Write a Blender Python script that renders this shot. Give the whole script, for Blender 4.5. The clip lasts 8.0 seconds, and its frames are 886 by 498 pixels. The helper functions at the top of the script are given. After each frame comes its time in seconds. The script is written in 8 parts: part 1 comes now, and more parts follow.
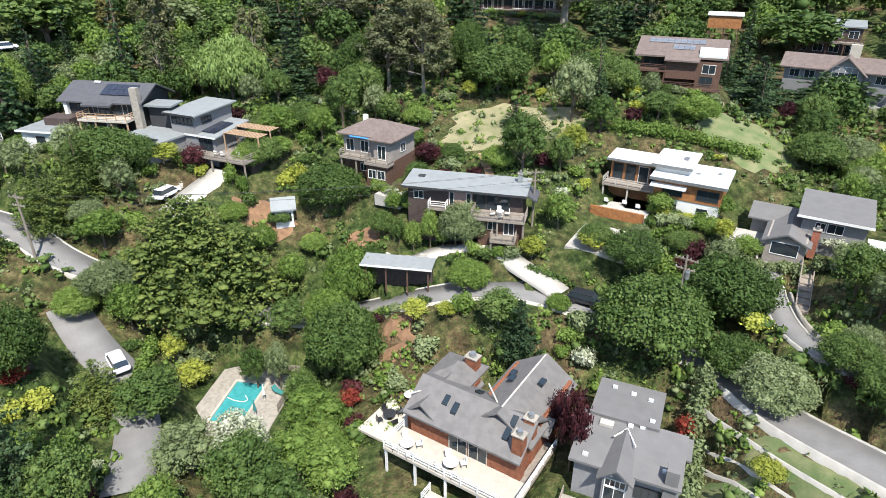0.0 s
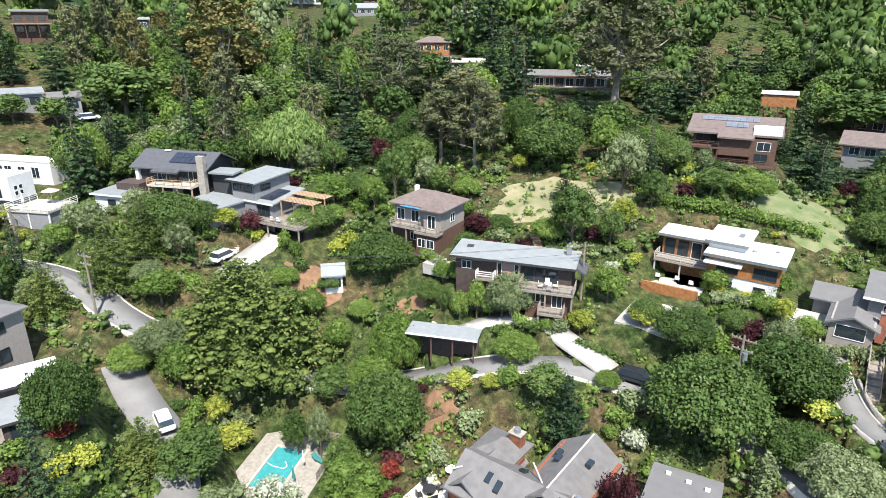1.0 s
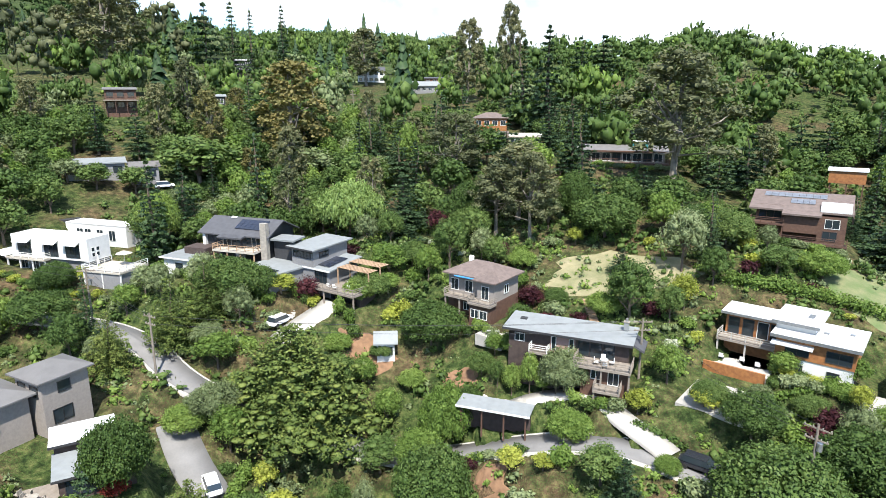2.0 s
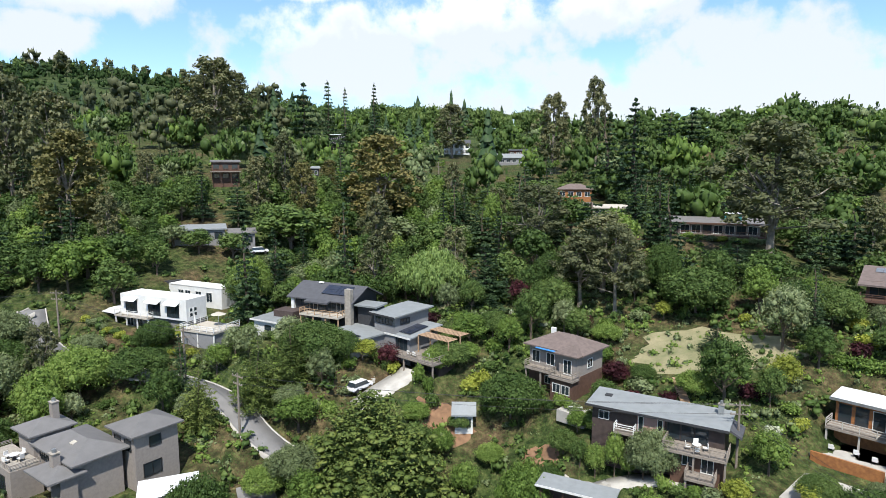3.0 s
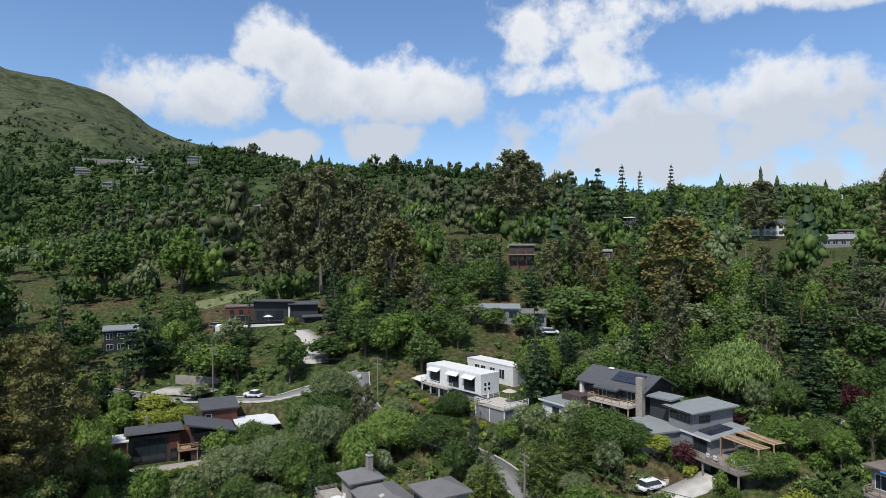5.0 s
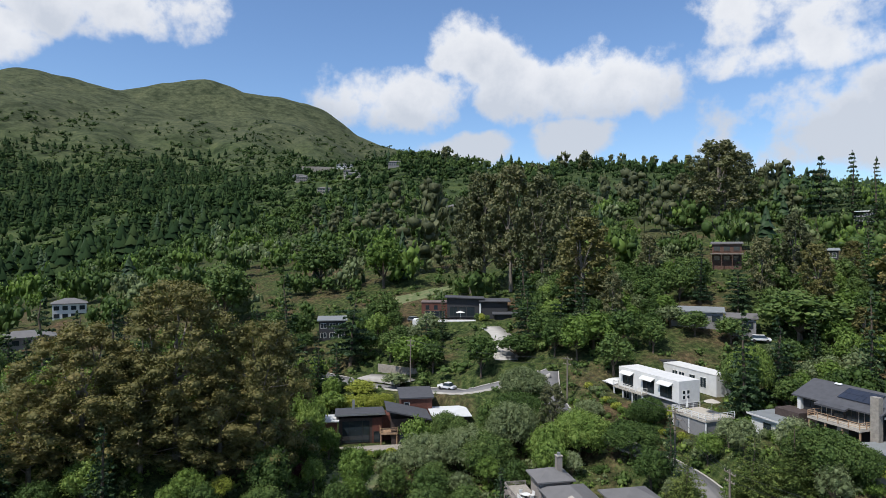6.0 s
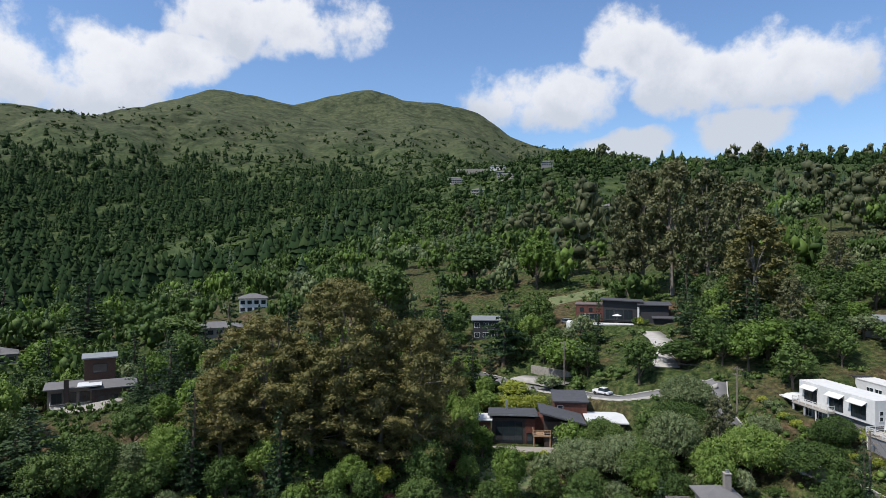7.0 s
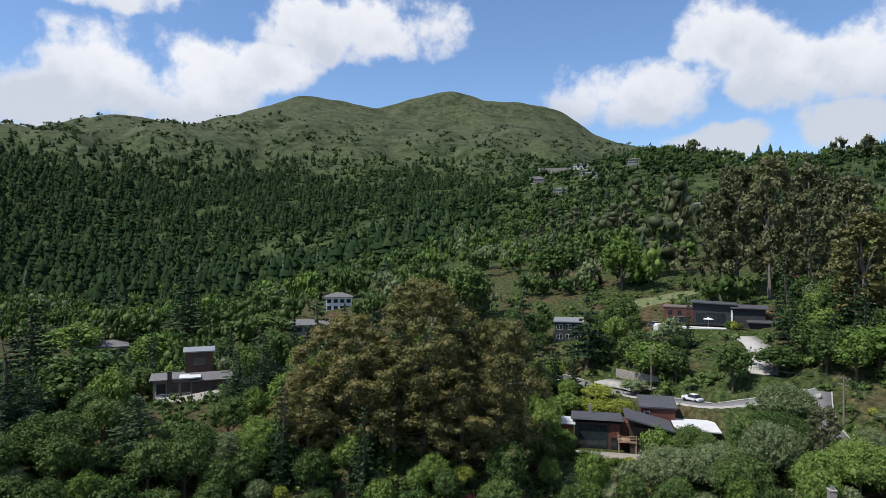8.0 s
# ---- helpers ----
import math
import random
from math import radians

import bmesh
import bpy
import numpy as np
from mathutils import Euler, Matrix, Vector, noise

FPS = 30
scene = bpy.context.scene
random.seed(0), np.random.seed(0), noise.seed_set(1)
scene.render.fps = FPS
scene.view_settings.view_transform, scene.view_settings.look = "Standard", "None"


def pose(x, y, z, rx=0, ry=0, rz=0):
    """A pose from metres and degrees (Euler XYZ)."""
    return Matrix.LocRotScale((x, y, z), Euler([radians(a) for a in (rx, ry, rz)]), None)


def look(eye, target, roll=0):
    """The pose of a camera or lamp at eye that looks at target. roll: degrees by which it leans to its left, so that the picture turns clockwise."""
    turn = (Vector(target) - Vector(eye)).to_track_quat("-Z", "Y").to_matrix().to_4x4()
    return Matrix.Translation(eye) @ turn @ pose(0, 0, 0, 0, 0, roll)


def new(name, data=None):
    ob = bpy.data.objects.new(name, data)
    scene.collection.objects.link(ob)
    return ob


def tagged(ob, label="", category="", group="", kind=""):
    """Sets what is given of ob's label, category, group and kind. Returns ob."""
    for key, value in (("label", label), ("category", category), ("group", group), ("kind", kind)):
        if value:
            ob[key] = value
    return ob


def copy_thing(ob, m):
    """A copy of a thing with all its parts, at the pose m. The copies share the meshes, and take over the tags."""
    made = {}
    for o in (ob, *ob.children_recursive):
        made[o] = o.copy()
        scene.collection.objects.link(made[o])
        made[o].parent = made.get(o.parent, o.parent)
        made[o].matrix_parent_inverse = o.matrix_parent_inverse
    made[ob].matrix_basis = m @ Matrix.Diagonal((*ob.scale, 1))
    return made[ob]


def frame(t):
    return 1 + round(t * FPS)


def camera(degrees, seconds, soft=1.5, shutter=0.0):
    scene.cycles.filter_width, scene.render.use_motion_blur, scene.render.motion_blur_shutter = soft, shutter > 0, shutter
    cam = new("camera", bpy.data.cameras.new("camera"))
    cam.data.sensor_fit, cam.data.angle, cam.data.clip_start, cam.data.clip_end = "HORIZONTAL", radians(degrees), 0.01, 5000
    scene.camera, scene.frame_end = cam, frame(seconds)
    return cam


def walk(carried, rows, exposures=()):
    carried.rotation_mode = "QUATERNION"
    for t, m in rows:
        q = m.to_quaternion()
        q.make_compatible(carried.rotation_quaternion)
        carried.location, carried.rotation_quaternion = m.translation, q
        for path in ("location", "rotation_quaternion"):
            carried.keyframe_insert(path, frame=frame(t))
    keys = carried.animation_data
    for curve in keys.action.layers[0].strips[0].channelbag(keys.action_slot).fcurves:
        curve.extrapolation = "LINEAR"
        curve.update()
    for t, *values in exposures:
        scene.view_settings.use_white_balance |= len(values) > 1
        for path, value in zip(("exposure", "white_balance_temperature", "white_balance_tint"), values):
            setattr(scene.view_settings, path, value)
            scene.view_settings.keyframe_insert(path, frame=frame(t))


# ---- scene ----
# ---- camera: hovers at one spot, tilts up and turns to its left ----
EYE_Z = 60.0
cam = camera(70.83, 8.0, soft=0.8)
TURNS = ((0.0, 63.33, -0.11, 0.0), (0.5, 66.53, -0.05, 2.09), (1.0, 69.74, -0.01, 4.69), (1.5, 72.96, -0.01, 7.18),
         (3.0, 82.57, 0.02, 17.46), (3.5, 85.75, 0.08, 22.89), (4.0, 88.83, 0.07, 28.81), (4.5, 89.91, 0.14, 35.71),
         (6.0, 90.08, 0.01, 61.04), (6.5, 90.11, -0.02, 68.84), (7.0, 90.14, -0.05, 75.04), (7.5, 90.14, -0.10, 79.03), (8.0, 90.16, -0.08, 82.51))
walk(cam, [(t, pose(0, 0, EYE_Z, a, b, c)) for t, a, b, c in TURNS],
     exposures=[(0.0, 1.0, 6600, 9), (1.5, 1.27, 6550, 9), (3.0, 0.6, 6500, 9), (4.5, 0.04, 6420, 10), (6.0, 0.06, 6400, 11), (8.0, 0.1, 6400, 12)])

# ---- sun, sky and clouds ----
SUN_AZ, SUN_EL = 164.0, 57.0
sun = new("sun", bpy.data.lights.new("sun", "SUN"))
sun.data.energy, sun.data.angle, sun.data.color = 5.0, radians(0.53), (1.0, 0.955, 0.88)
_s = Vector((math.sin(radians(SUN_AZ)) * math.cos(radians(SUN_EL)), math.cos(radians(SUN_AZ)) * math.cos(radians(SUN_EL)), math.sin(radians(SUN_EL))))
sun.matrix_world = look(_s * 200, (0, 0, 0))


class Nodes:
    """Short hand for node trees."""

    def __init__(self, tree):
        self.tree = tree
        tree.nodes.clear()

    def add(self, kind, values=(), **props):
        n = self.tree.nodes.new("ShaderNode" + kind)
        if "operation" in props:
            n.operation = props["operation"]
            if kind == "Math":
                n.use_clamp = props.get("use_clamp", False)
        if "noise_dimensions" in props:
            n.noise_dimensions = props["noise_dimensions"]
        if "interpolation_type" in props:
            n.interpolation_type = props["interpolation_type"]
        if "data_type" in props:
            n.data_type, n.blend_type = props["data_type"], props["blend_type"]
        for key, v in dict(values).items():
            if isinstance(v, bpy.types.NodeSocket):
                self.tree.links.new(v, n.inputs[key])
            else:
                n.inputs[key].default_value = v
        return n

    def math(self, op, a, b=0.0, clamp=False):
        return self.add("Math", {0: a, 1: b}, operation=op, use_clamp=clamp).outputs[0]

    def ramp(self, fac, stops):
        n = self.add("ValToRGB", {0: fac})
        while len(n.color_ramp.elements) < len(stops):
            n.color_ramp.elements.new(0.5)
        for e, (p, c) in zip(n.color_ramp.elements, stops):
            e.position, e.color = p, (*c, 1) if len(c) == 3 else c
        return n.outputs[0]

    def mix(self, fac, a, b, blend="MIX"):
        n = self.add("Mix", {0: fac, 6: a, 7: b}, data_type="RGBA", blend_type=blend)
        return n.outputs[2]


def rgba(c):
    return (*c, 1.0)


world = bpy.data.worlds.new("sky")
scene.world = world
world.use_nodes = True
N = Nodes(world.node_tree)
sky = N.add("TexSky")
sky.sky_type, sky.sun_disc, sky.sun_elevation, sky.sun_rotation = "NISHITA", False, radians(SUN_EL), radians(SUN_AZ)
sky.altitude, sky.air_density, sky.dust_density, sky.ozone_density = 100.0, 1.0, 0.6, 2.0
way = N.add("TexCoord").outputs["Generated"]
sep = N.add("SeparateXYZ", {0: way})
up = N.math("MAXIMUM", sep.outputs[2], 0.02)
# fair-weather clouds: heaped masses by bearing, height, half width and half height in degrees
CLOUDS_WEST = ((-107.5, 14.0, 9.8, 4.2), (-115.8, 10.9, 4.5, 3.4), (-98.0, 15.8, 4.6, 2.6), (-90.0, 19.7, 9.7, 3.0), (-65.8, 13.5, 7.4, 2.9), (-57.9, 17.4, 5.0, 3.6),
               (-53.3, 14.0, 7.0, 3.4), (-49.5, 9.9, 4.6, 2.0), (-60.5, 9.0, 5.2, 1.5), (-109.0, 20.5, 5.0, 2.4), (-46.0, 14.3, 7.0, 3.3), (-31.2, 18.9, 7.7, 4.0), (-128.0, 15.0, 9.0, 4.0), (-145.0, 22.0, 12.0, 5.0))
CLOUDS_NORTH = ((-24.6, 9.0, 15.0, 3.2), (-15.9, 12.4, 11.0, 3.9), (-4.6, 13.2, 7.0, 3.0), (-13.2, 19.8, 9.0, 2.0), (-31.1, 15.5, 7.4, 2.2), (-1.7, 13.6, 3.6, 2.3),
                (-3.4, 6.5, 18.0, 3.2), (9.0, 8.9, 7.5, 4.0), (-27.2, 10.8, 10.5, 3.6), (18.0, 4.5, 16.0, 4.0), (30.0, 10.0, 11.0, 4.0), (50.0, 14.0, 14.0, 5.0), (80.0, 18.0, 15.0, 6.0))
warp = N.add("TexNoise", {"Vector": way, "Scale": 5.5, "Detail": 3.0, "Roughness": 0.5}).outputs["Color"]
puff = N.add("TexNoise", {"Vector": way, "Scale": 13.0, "Detail": 8.0, "Roughness": 0.58}).outputs[0]
wsep = N.add("SeparateXYZ", {0: warp})
bearing = N.math("ADD", N.math("MULTIPLY", N.math("ARCTAN2", sep.outputs[0], sep.outputs[1]), 57.2958), N.math("MULTIPLY", N.math("SUBTRACT", wsep.outputs[0], 0.5), 9.0))
height = N.math("ADD", N.math("MULTIPLY", N.math("ARCSINE", sep.outputs[2]), 57.2958), N.math("MULTIPLY", N.math("SUBTRACT", wsep.outputs[1], 0.5), 4.0))
heap, under = None, None
for b0, h0, wide, tall in CLOUDS_WEST + CLOUDS_NORTH:
    u = N.math("DIVIDE", N.math("SUBTRACT", bearing, b0), wide)
    v = N.math("DIVIDE", N.math("SUBTRACT", height, h0), tall)
    inside = N.math("SUBTRACT", 1.0, N.math("ADD", N.math("MULTIPLY", u, u), N.math("MULTIPLY", v, v)))
    inside = N.math("MAXIMUM", inside, -1.5)
    lowness = N.math("SUBTRACT", inside, N.math("MULTIPLY", v, 0.9))
    heap = inside if heap is None else N.math("MAXIMUM", heap, inside)
    under = lowness if under is None else N.math("MAXIMUM", under, lowness)
# smaller drifting clouds in the rest of the sky
high = N.math("ADD", up, 0.16)
flat = N.add("CombineXYZ", {0: N.math("DIVIDE", sep.outputs[0], high), 1: N.math("DIVIDE", sep.outputs[1], high), 2: 0.0}).outputs[0]
big = N.add("TexNoise", {"Vector": flat, "Scale": 0.95, "Detail": 6.0, "Roughness": 0.52, "Distortion": 0.15}, noise_dimensions="2D").outputs[0]
overhead = N.add("MapRange", {0: sep.outputs[2], 1: 0.38, 2: 0.5}).outputs[0]
drift = N.math("MULTIPLY", N.math("SUBTRACT", N.math("MULTIPLY", big, 6.0), 3.2), overhead)
dens = N.math("ADD", N.math("MAXIMUM", heap, N.math("SUBTRACT", drift, N.math("MULTIPLY", N.math("SUBTRACT", 1.0, overhead), 3.0))), N.math("ADD", N.math("MULTIPLY", N.math("SUBTRACT", puff, 0.5), 3.7), N.math("MULTIPLY", N.math("SUBTRACT", wsep.outputs[2], 0.5), 2.4)))
cover = N.add("MapRange", {0: dens, 1: -0.12, 2: 0.72}, interpolation_type="SMOOTHSTEP").outputs[0]
shade = N.add("MapRange", {0: N.math("ADD", under, N.math("MULTIPLY", N.math("SUBTRACT", N.math("ADD", puff, wsep.outputs[2]), 1.0), 4.5)), 1: 0.1, 2: 2.3}).outputs[0]
tone = N.ramp(shade, [(0.0, (8.7, 8.8, 8.9)), (0.45, (7.7, 7.9, 8.2)), (1.0, (5.9, 6.3, 6.9))])
hazy = N.mix(N.math("MULTIPLY", cover, 0.94), N.mix(1.0, sky.outputs[0], (1.15, 1.32, 1.5, 1), "MULTIPLY"), tone)
bg = N.add("Background", {0: hazy, 1: 0.1})
N.tree.links.new(bg.outputs[0], N.add("OutputWorld").inputs[0])


# ---- the lie of the land: broad hills, (east, north, reach, rise) ----
HILLS_BROAD = [
    (0, 0, 4000, -238.4), (-3000, 500, 1800, 838.1), (2000, -2000, 1800, 86.4), (0, 2500, 1800, 15.84),
]
HILLS_NEAR = [
    (-39, -22, 32, -12.01), (-43, 12, 32, 11.32), (-22, 39, 32, -5.79), (12, 43, 32, -2.41), (-63, -30, 20, 5.18), (-70, -6, 20, -7.67),
    (-68, 18, 20, -8.39), (-57, 40, 20, 6.7), (-40, 57, 20, -4.65), (-18, 68, 20, -16.33), (6, 70, 20, 16.49), (30, 63, 20, -17.45),
    (49, 49, 20, 17.34),
]
HILLS_GARDEN = [
    (-87, -50, 22, 17.05), (-97, -24, 22, -8.81), (-100, 3, 22, 9.88), (-95, 31, 22, 0.38), (-83, 56, 22, -7.23), (-64, 77, 22, -2.03),
    (-41, 91, 22, 13.27), (-14, 99, 22, -2.53), (14, 99, 22, -7.83), (41, 91, 22, 16.61), (64, 77, 22, -12.33),
]
HILLS_SLOPE = [
    (-113, -65, 30, 0.32), (-127, -29, 30, 14.89), (-130, 9, 30, 4.37), (-121, 47, 30, -6.87), (-102, 80, 30, 6.61), (-75, 106, 30, -5.28),
    (-40, 124, 30, -14.8), (-2, 130, 30, 20.7), (36, 125, 30, -3.14), (71, 109, 30, -5.48), (-123, -103, 60, 2.47), (-156, -36, 60, -5.84),
    (-155, 39, 60, -6.49), (-121, 105, 60, -0.15), (-60, 148, 60, 9.8), (14, 159, 60, -9.08), (85, 136, 60, 0.38), (137, 82, 60, 19.8),
]
HILLS_RIDGE = [
    (-0, -300, 120, -23.3), (-122, -274, 120, -58.7), (-223, -201, 120, 58.2), (-285, -93, 120, -53.9), (-298, 31, 120, 52.7),
    (-260, 150, 120, -39.8), (-176, 243, 120, 56.6), (-62, 293, 120, -67.3), (62, 293, 120, 76.1), (176, 243, 120, -21.7),
    (260, 150, 120, 10.61), (298, 31, 120, 29.5), (285, -93, 120, -7.75), (223, -201, 120, 21.3), (122, -274, 120, 30.1),
    (-0, -600, 260, -63.2), (-300, -520, 260, 139.7), (-520, -300, 260, -127), (-600, 0, 260, 38.5), (-520, 300, 260, -31),
    (-300, 520, 260, -5.41), (0, 600, 260, 95.5), (300, 520, 260, -62.9), (520, 300, 260, 11.71),
]
HILLS_RIDGE += [
    (600, 0, 260, 21.2), (520, -300, 260, 13.34), (300, -520, 260, -4.61),
]
HILLS_RANGE = [
    (-208, -1182, 480, 58.6), (-803, -892, 480, 91.2), (-1154, -331, 480, -106.8), (-1154, 331, 480, -98.6), (-803, 892, 480, 222.9),
    (-208, 1182, 480, -128.2), (450, 1113, 480, 62.4), (971, 705, 480, 220), (1197, 84, 480, 73.2), (1060, -563, 480, -4.71),
    (600, -1039, 480, -19.35), (-1645, -950, 420, 68.6), (-1858, -395, 420, -32.5), (-1890, 199, 420, -59.6), (-1736, 773, 420, 12.41),
    (-1412, 1271, 420, -348.3), (-2122, -1225, 330, 59.5), (-2247, -977, 330, 29.4), (-2343, -716, 330, -10.74), (-2409, -446, 330, 49.1),
    (-2444, -171, 330, 60.4), (-2448, 107, 330, -43), (-2420, 383, 330, -24.6), (-2361, 655, 330, 18.59),
]
HILLS_RANGE += [
    (-2272, 918, 330, -8.55), (-2153, 1169, 330, -20.9), (-2007, 1405, 330, -44.7),
]
HILLS_SPURS = [
    (-2735, -287, 150, 70.7), (-2747, -125, 150, 38.3), (-2750, 38, 150, 14.41), (-2743, 201, 150, 33.4), (-2726, 364, 150, 102.8),
    (-2699, 525, 150, 26.5), (-2664, 684, 150, 32.1), (-2618, 841, 150, 58.4), (-2564, 994, 150, 10.34), (-2500, 1145, 150, -5.45),
    (-2122, -1225, 150, 18.46), (-2220, -1035, 150, -6), (-2302, -838, 150, 53.1), (-2367, -634, 150, -30.7), (-2413, -425, 150, 14.95),
]
_h = np.array(HILLS_BROAD + HILLS_NEAR + HILLS_GARDEN + HILLS_SLOPE + HILLS_RIDGE + HILLS_RANGE + HILLS_SPURS, float)


def bare_heights(x, y):
    """Heights of the untouched land for arrays of places."""
    x, y = np.asarray(x, float), np.asarray(y, float)
    z = np.zeros(x.shape)
    for hx, hy, reach, rise in _h:
        z += rise * np.exp(-((x - hx) ** 2 + (y - hy) ** 2) / (2 * reach * reach))
    d = np.hypot(x, y)
    rough = np.clip((d - 250) / 900, 0, 1)
    folds = np.abs(np.sin(x / 170 + 1.3 * np.sin(y / 310)) * np.cos(y / 145 + 0.9 * np.sin(x / 260))) - 0.4
    gullies = np.abs(np.sin(x / 61 + 2.0 * np.sin(y / 97))) * 0.5 - 0.25
    far = np.clip((d - 1200) / 900, 0, 1) * (1 - np.clip((z - 330) / 260, 0, 1))
    a = np.arctan2(x, y)
    spurs = 46 * np.abs(np.sin(15 * a + d / 420 + 0.9 * np.sin(d / 380))) + 26 * np.abs(np.sin(31 * a - d / 260 + 1.3 * np.sin(d / 300 + 1))) + 8 * np.abs(np.sin(67 * a + d / 170)) - 40
    crest = np.clip((d - 1900) / 600, 0, 1) * (9 * np.abs(np.sin(37 * a + d / 300 + np.sin(d / 190))) + 3 * np.abs(np.sin(91 * a - d / 140)) - 4)
    # the ridge to the north lies lower than the shoulder of the mountain
    deg = np.degrees(a)
    saddle = np.clip((deg + 64) / 9, 0, 1) * np.clip((22 - deg) / 12, 0, 1) * np.clip((d - 360) / 260, 0, 1)
    shoulder = np.exp(-((deg + 68) / 4.5) ** 2) * np.clip((d - 1500) / 700, 0, 1)
    return z + rough * (16 * folds + 9 * gullies) * (1 - 0.6 * np.clip((d - 1600) / 700, 0, 1)) + far * spurs + crest - 62 * shoulder - 0.036 * saddle * np.minimum(d, 1500)


# streets and drives: name, width, way (east, north)
ROADS = (
    ("road", 4.4, ((-108, 86), (-100, 80.5), (-90.5, 78.1), (-79, 79), (-67, 78.4), (-57, 75.5), (-49.5, 71.6), (-42, 70.8), (-30, 71.5), (-17, 70), (-5, 68.3), (7.4, 66.1), (14.6, 63.4), (23, 59), (28.5, 51), (30.8, 42.5), (35, 34.5), (42, 24))),
    ("lane", 2.6, ((41, 70), (37.6, 61), (36, 51.5), (38.6, 42), (43, 33))),
    ("court", 4.5, ((-46, 65), (-41.7, 60.9), (-36.5, 57), (-33, 52), (-31.2, 48), (-29, 41))),
    ("valley_road", 5.0, ((-182, 36), (-164, 49), (-145, 58.5), (-123, 68.5), (-116, 71.8), (-108, 86))),
)
DRIVES = (
    ("driveway", 3.0, ((14.4, 64.5), (9.6, 69.4), (6.8, 73.2), (2, 75), (-3.5, 74.6), (-6.5, 72.5))),
    ("driveway", 4.6, ((-39, 81), (-36.5, 85), (-33.5, 90))),
    ("driveway", 5.4, ((-121, 84), (-129, 88), (-137, 93.5), (-146, 96))),
    ("driveway", 6.0, ((-150, 60), (-143, 64), (-136, 66))),
)
# levelled plots: east, north, turn, half width, half depth, height
PLOTS = (
    (4.0, 47.8, -33, 7.5, 7.5, 14.2), (16.8, 42.5, -24, 5.5, 6.5, 16.4), (-22.8, 58.7, -8, 6.3, 6.8, 10.2), (3.0, 77.6, -14, 8.5, 3.4, 25.2),
    (31.5, 80.0, -30, 8.0, 4.5, 26.2), (21.0, 73.0, -30, 3.8, 4.2, 24.6), (46.0, 71.5, -32, 7.0, 6.0, 25.2), (-9.9, 92.5, -26, 5.5, 4.5, 27.4),
    (-53.0, 101.5, -10, 8.5, 5.0, 31.6), (-61.5, 96.0, -12, 4.0, 4.0, 30.4), (-37.0, 97.0, -25, 6.5, 5.5, 28.6), (-84.5, 95.5, -6, 9.0, 3.5, 30.3),
    (-65.5, 57.5, -18, 7.5, 6.5, 21.0), (-48.5, 52.0, 40, 5.0, 5.0, 19.6), (-116.0, 52.0, 70, 13.0, 5.5, 22.0), (-160.0, 98.0, 59, 15.0, 5.0, 39.4),
    (-145.5, -37.4, 104, 10.0, 7.0, 25.0), (-82.0, 106.0, -9, 8.5, 3.0, 31.8), (15.7, 147, -6, 10.5, 4.5, 44.5), (41.5, 114.5, -22, 7.5, 4.5, 36.0),
)


def bench_points():
    """Centre lines of the streets every metre and a half, at a smooth height."""
    out = []
    for name, wide, way in ROADS + DRIVES:
        p = np.array(way, float)
        q = []
        for k in range(len(p) - 1):
            p0, p1, p2, p3 = p[max(k - 1, 0)], p[k], p[k + 1], p[min(k + 2, len(p) - 1)]
            n = max(2, int(np.hypot(*(p2 - p1)) / 1.5))
            for u in np.arange(n) / n:
                q.append(0.5 * (2 * p1 + (p2 - p0) * u + (2 * p0 - 5 * p1 + 4 * p2 - p3) * u ** 2 + (3 * p1 - p0 - 3 * p2 + p3) * u ** 3))
        q.append(p[-1])
        q = np.array(q)
        z = bare_heights(q[:, 0], q[:, 1])
        for _ in range(30):
            z[1:-1] = (z[:-2] + 2 * z[1:-1] + z[2:]) / 4
        out.append((name, wide, np.column_stack([q, z])))
    return out


BENCH = bench_points()


def ground_heights(x, y):
    """Heights of the land with streets cut in and plots levelled."""
    x, y = np.asarray(x, float), np.asarray(y, float)
    z = bare_heights(x, y)
    shape = z.shape
    x, y, z = x.ravel(), y.ravel(), z.ravel()
    near = np.nonzero(np.hypot(x, y) < 215)[0]
    if len(near):
        nx, ny, nz = x[near], y[near], z[near]
        for cx, cy, turn, hx, hy, hz in PLOTS:
            c, s = math.cos(radians(turn)), math.sin(radians(turn))
            u, v = np.abs((nx - cx) * c + (ny - cy) * s) - hx, np.abs((ny - cy) * c - (nx - cx) * s) - hy
            gap = np.hypot(np.maximum(u, 0), np.maximum(v, 0))
            k = np.clip(1 - gap / 4.0, 0, 1)
            k = k * k * (3 - 2 * k)
            nz = nz * (1 - k) + hz * k
        top, level = np.zeros(len(nx)), np.zeros(len(nx))
        for name, wide, line in BENCH:
            best, bz = np.full(len(nx), 1e9), np.zeros(len(nx))
            for px, py, pz in line:
                d = (nx - px) ** 2 + (ny - py) ** 2
                closer = d < best
                best[closer], bz[closer] = d[closer], pz
            k = np.clip(1.6 - (np.sqrt(best) - wide / 2) / 2.5, 0, 2)
            win = k > top
            top[win], level[win] = k[win], bz[win] - 0.16
        top = np.clip(top, 0, 1)
        nz = nz * (1 - top) + level * top
        z[near] = nz
    return z.reshape(shape)


def ground(x, y):
    return float(ground_heights(np.array([x]), np.array([y]))[0])


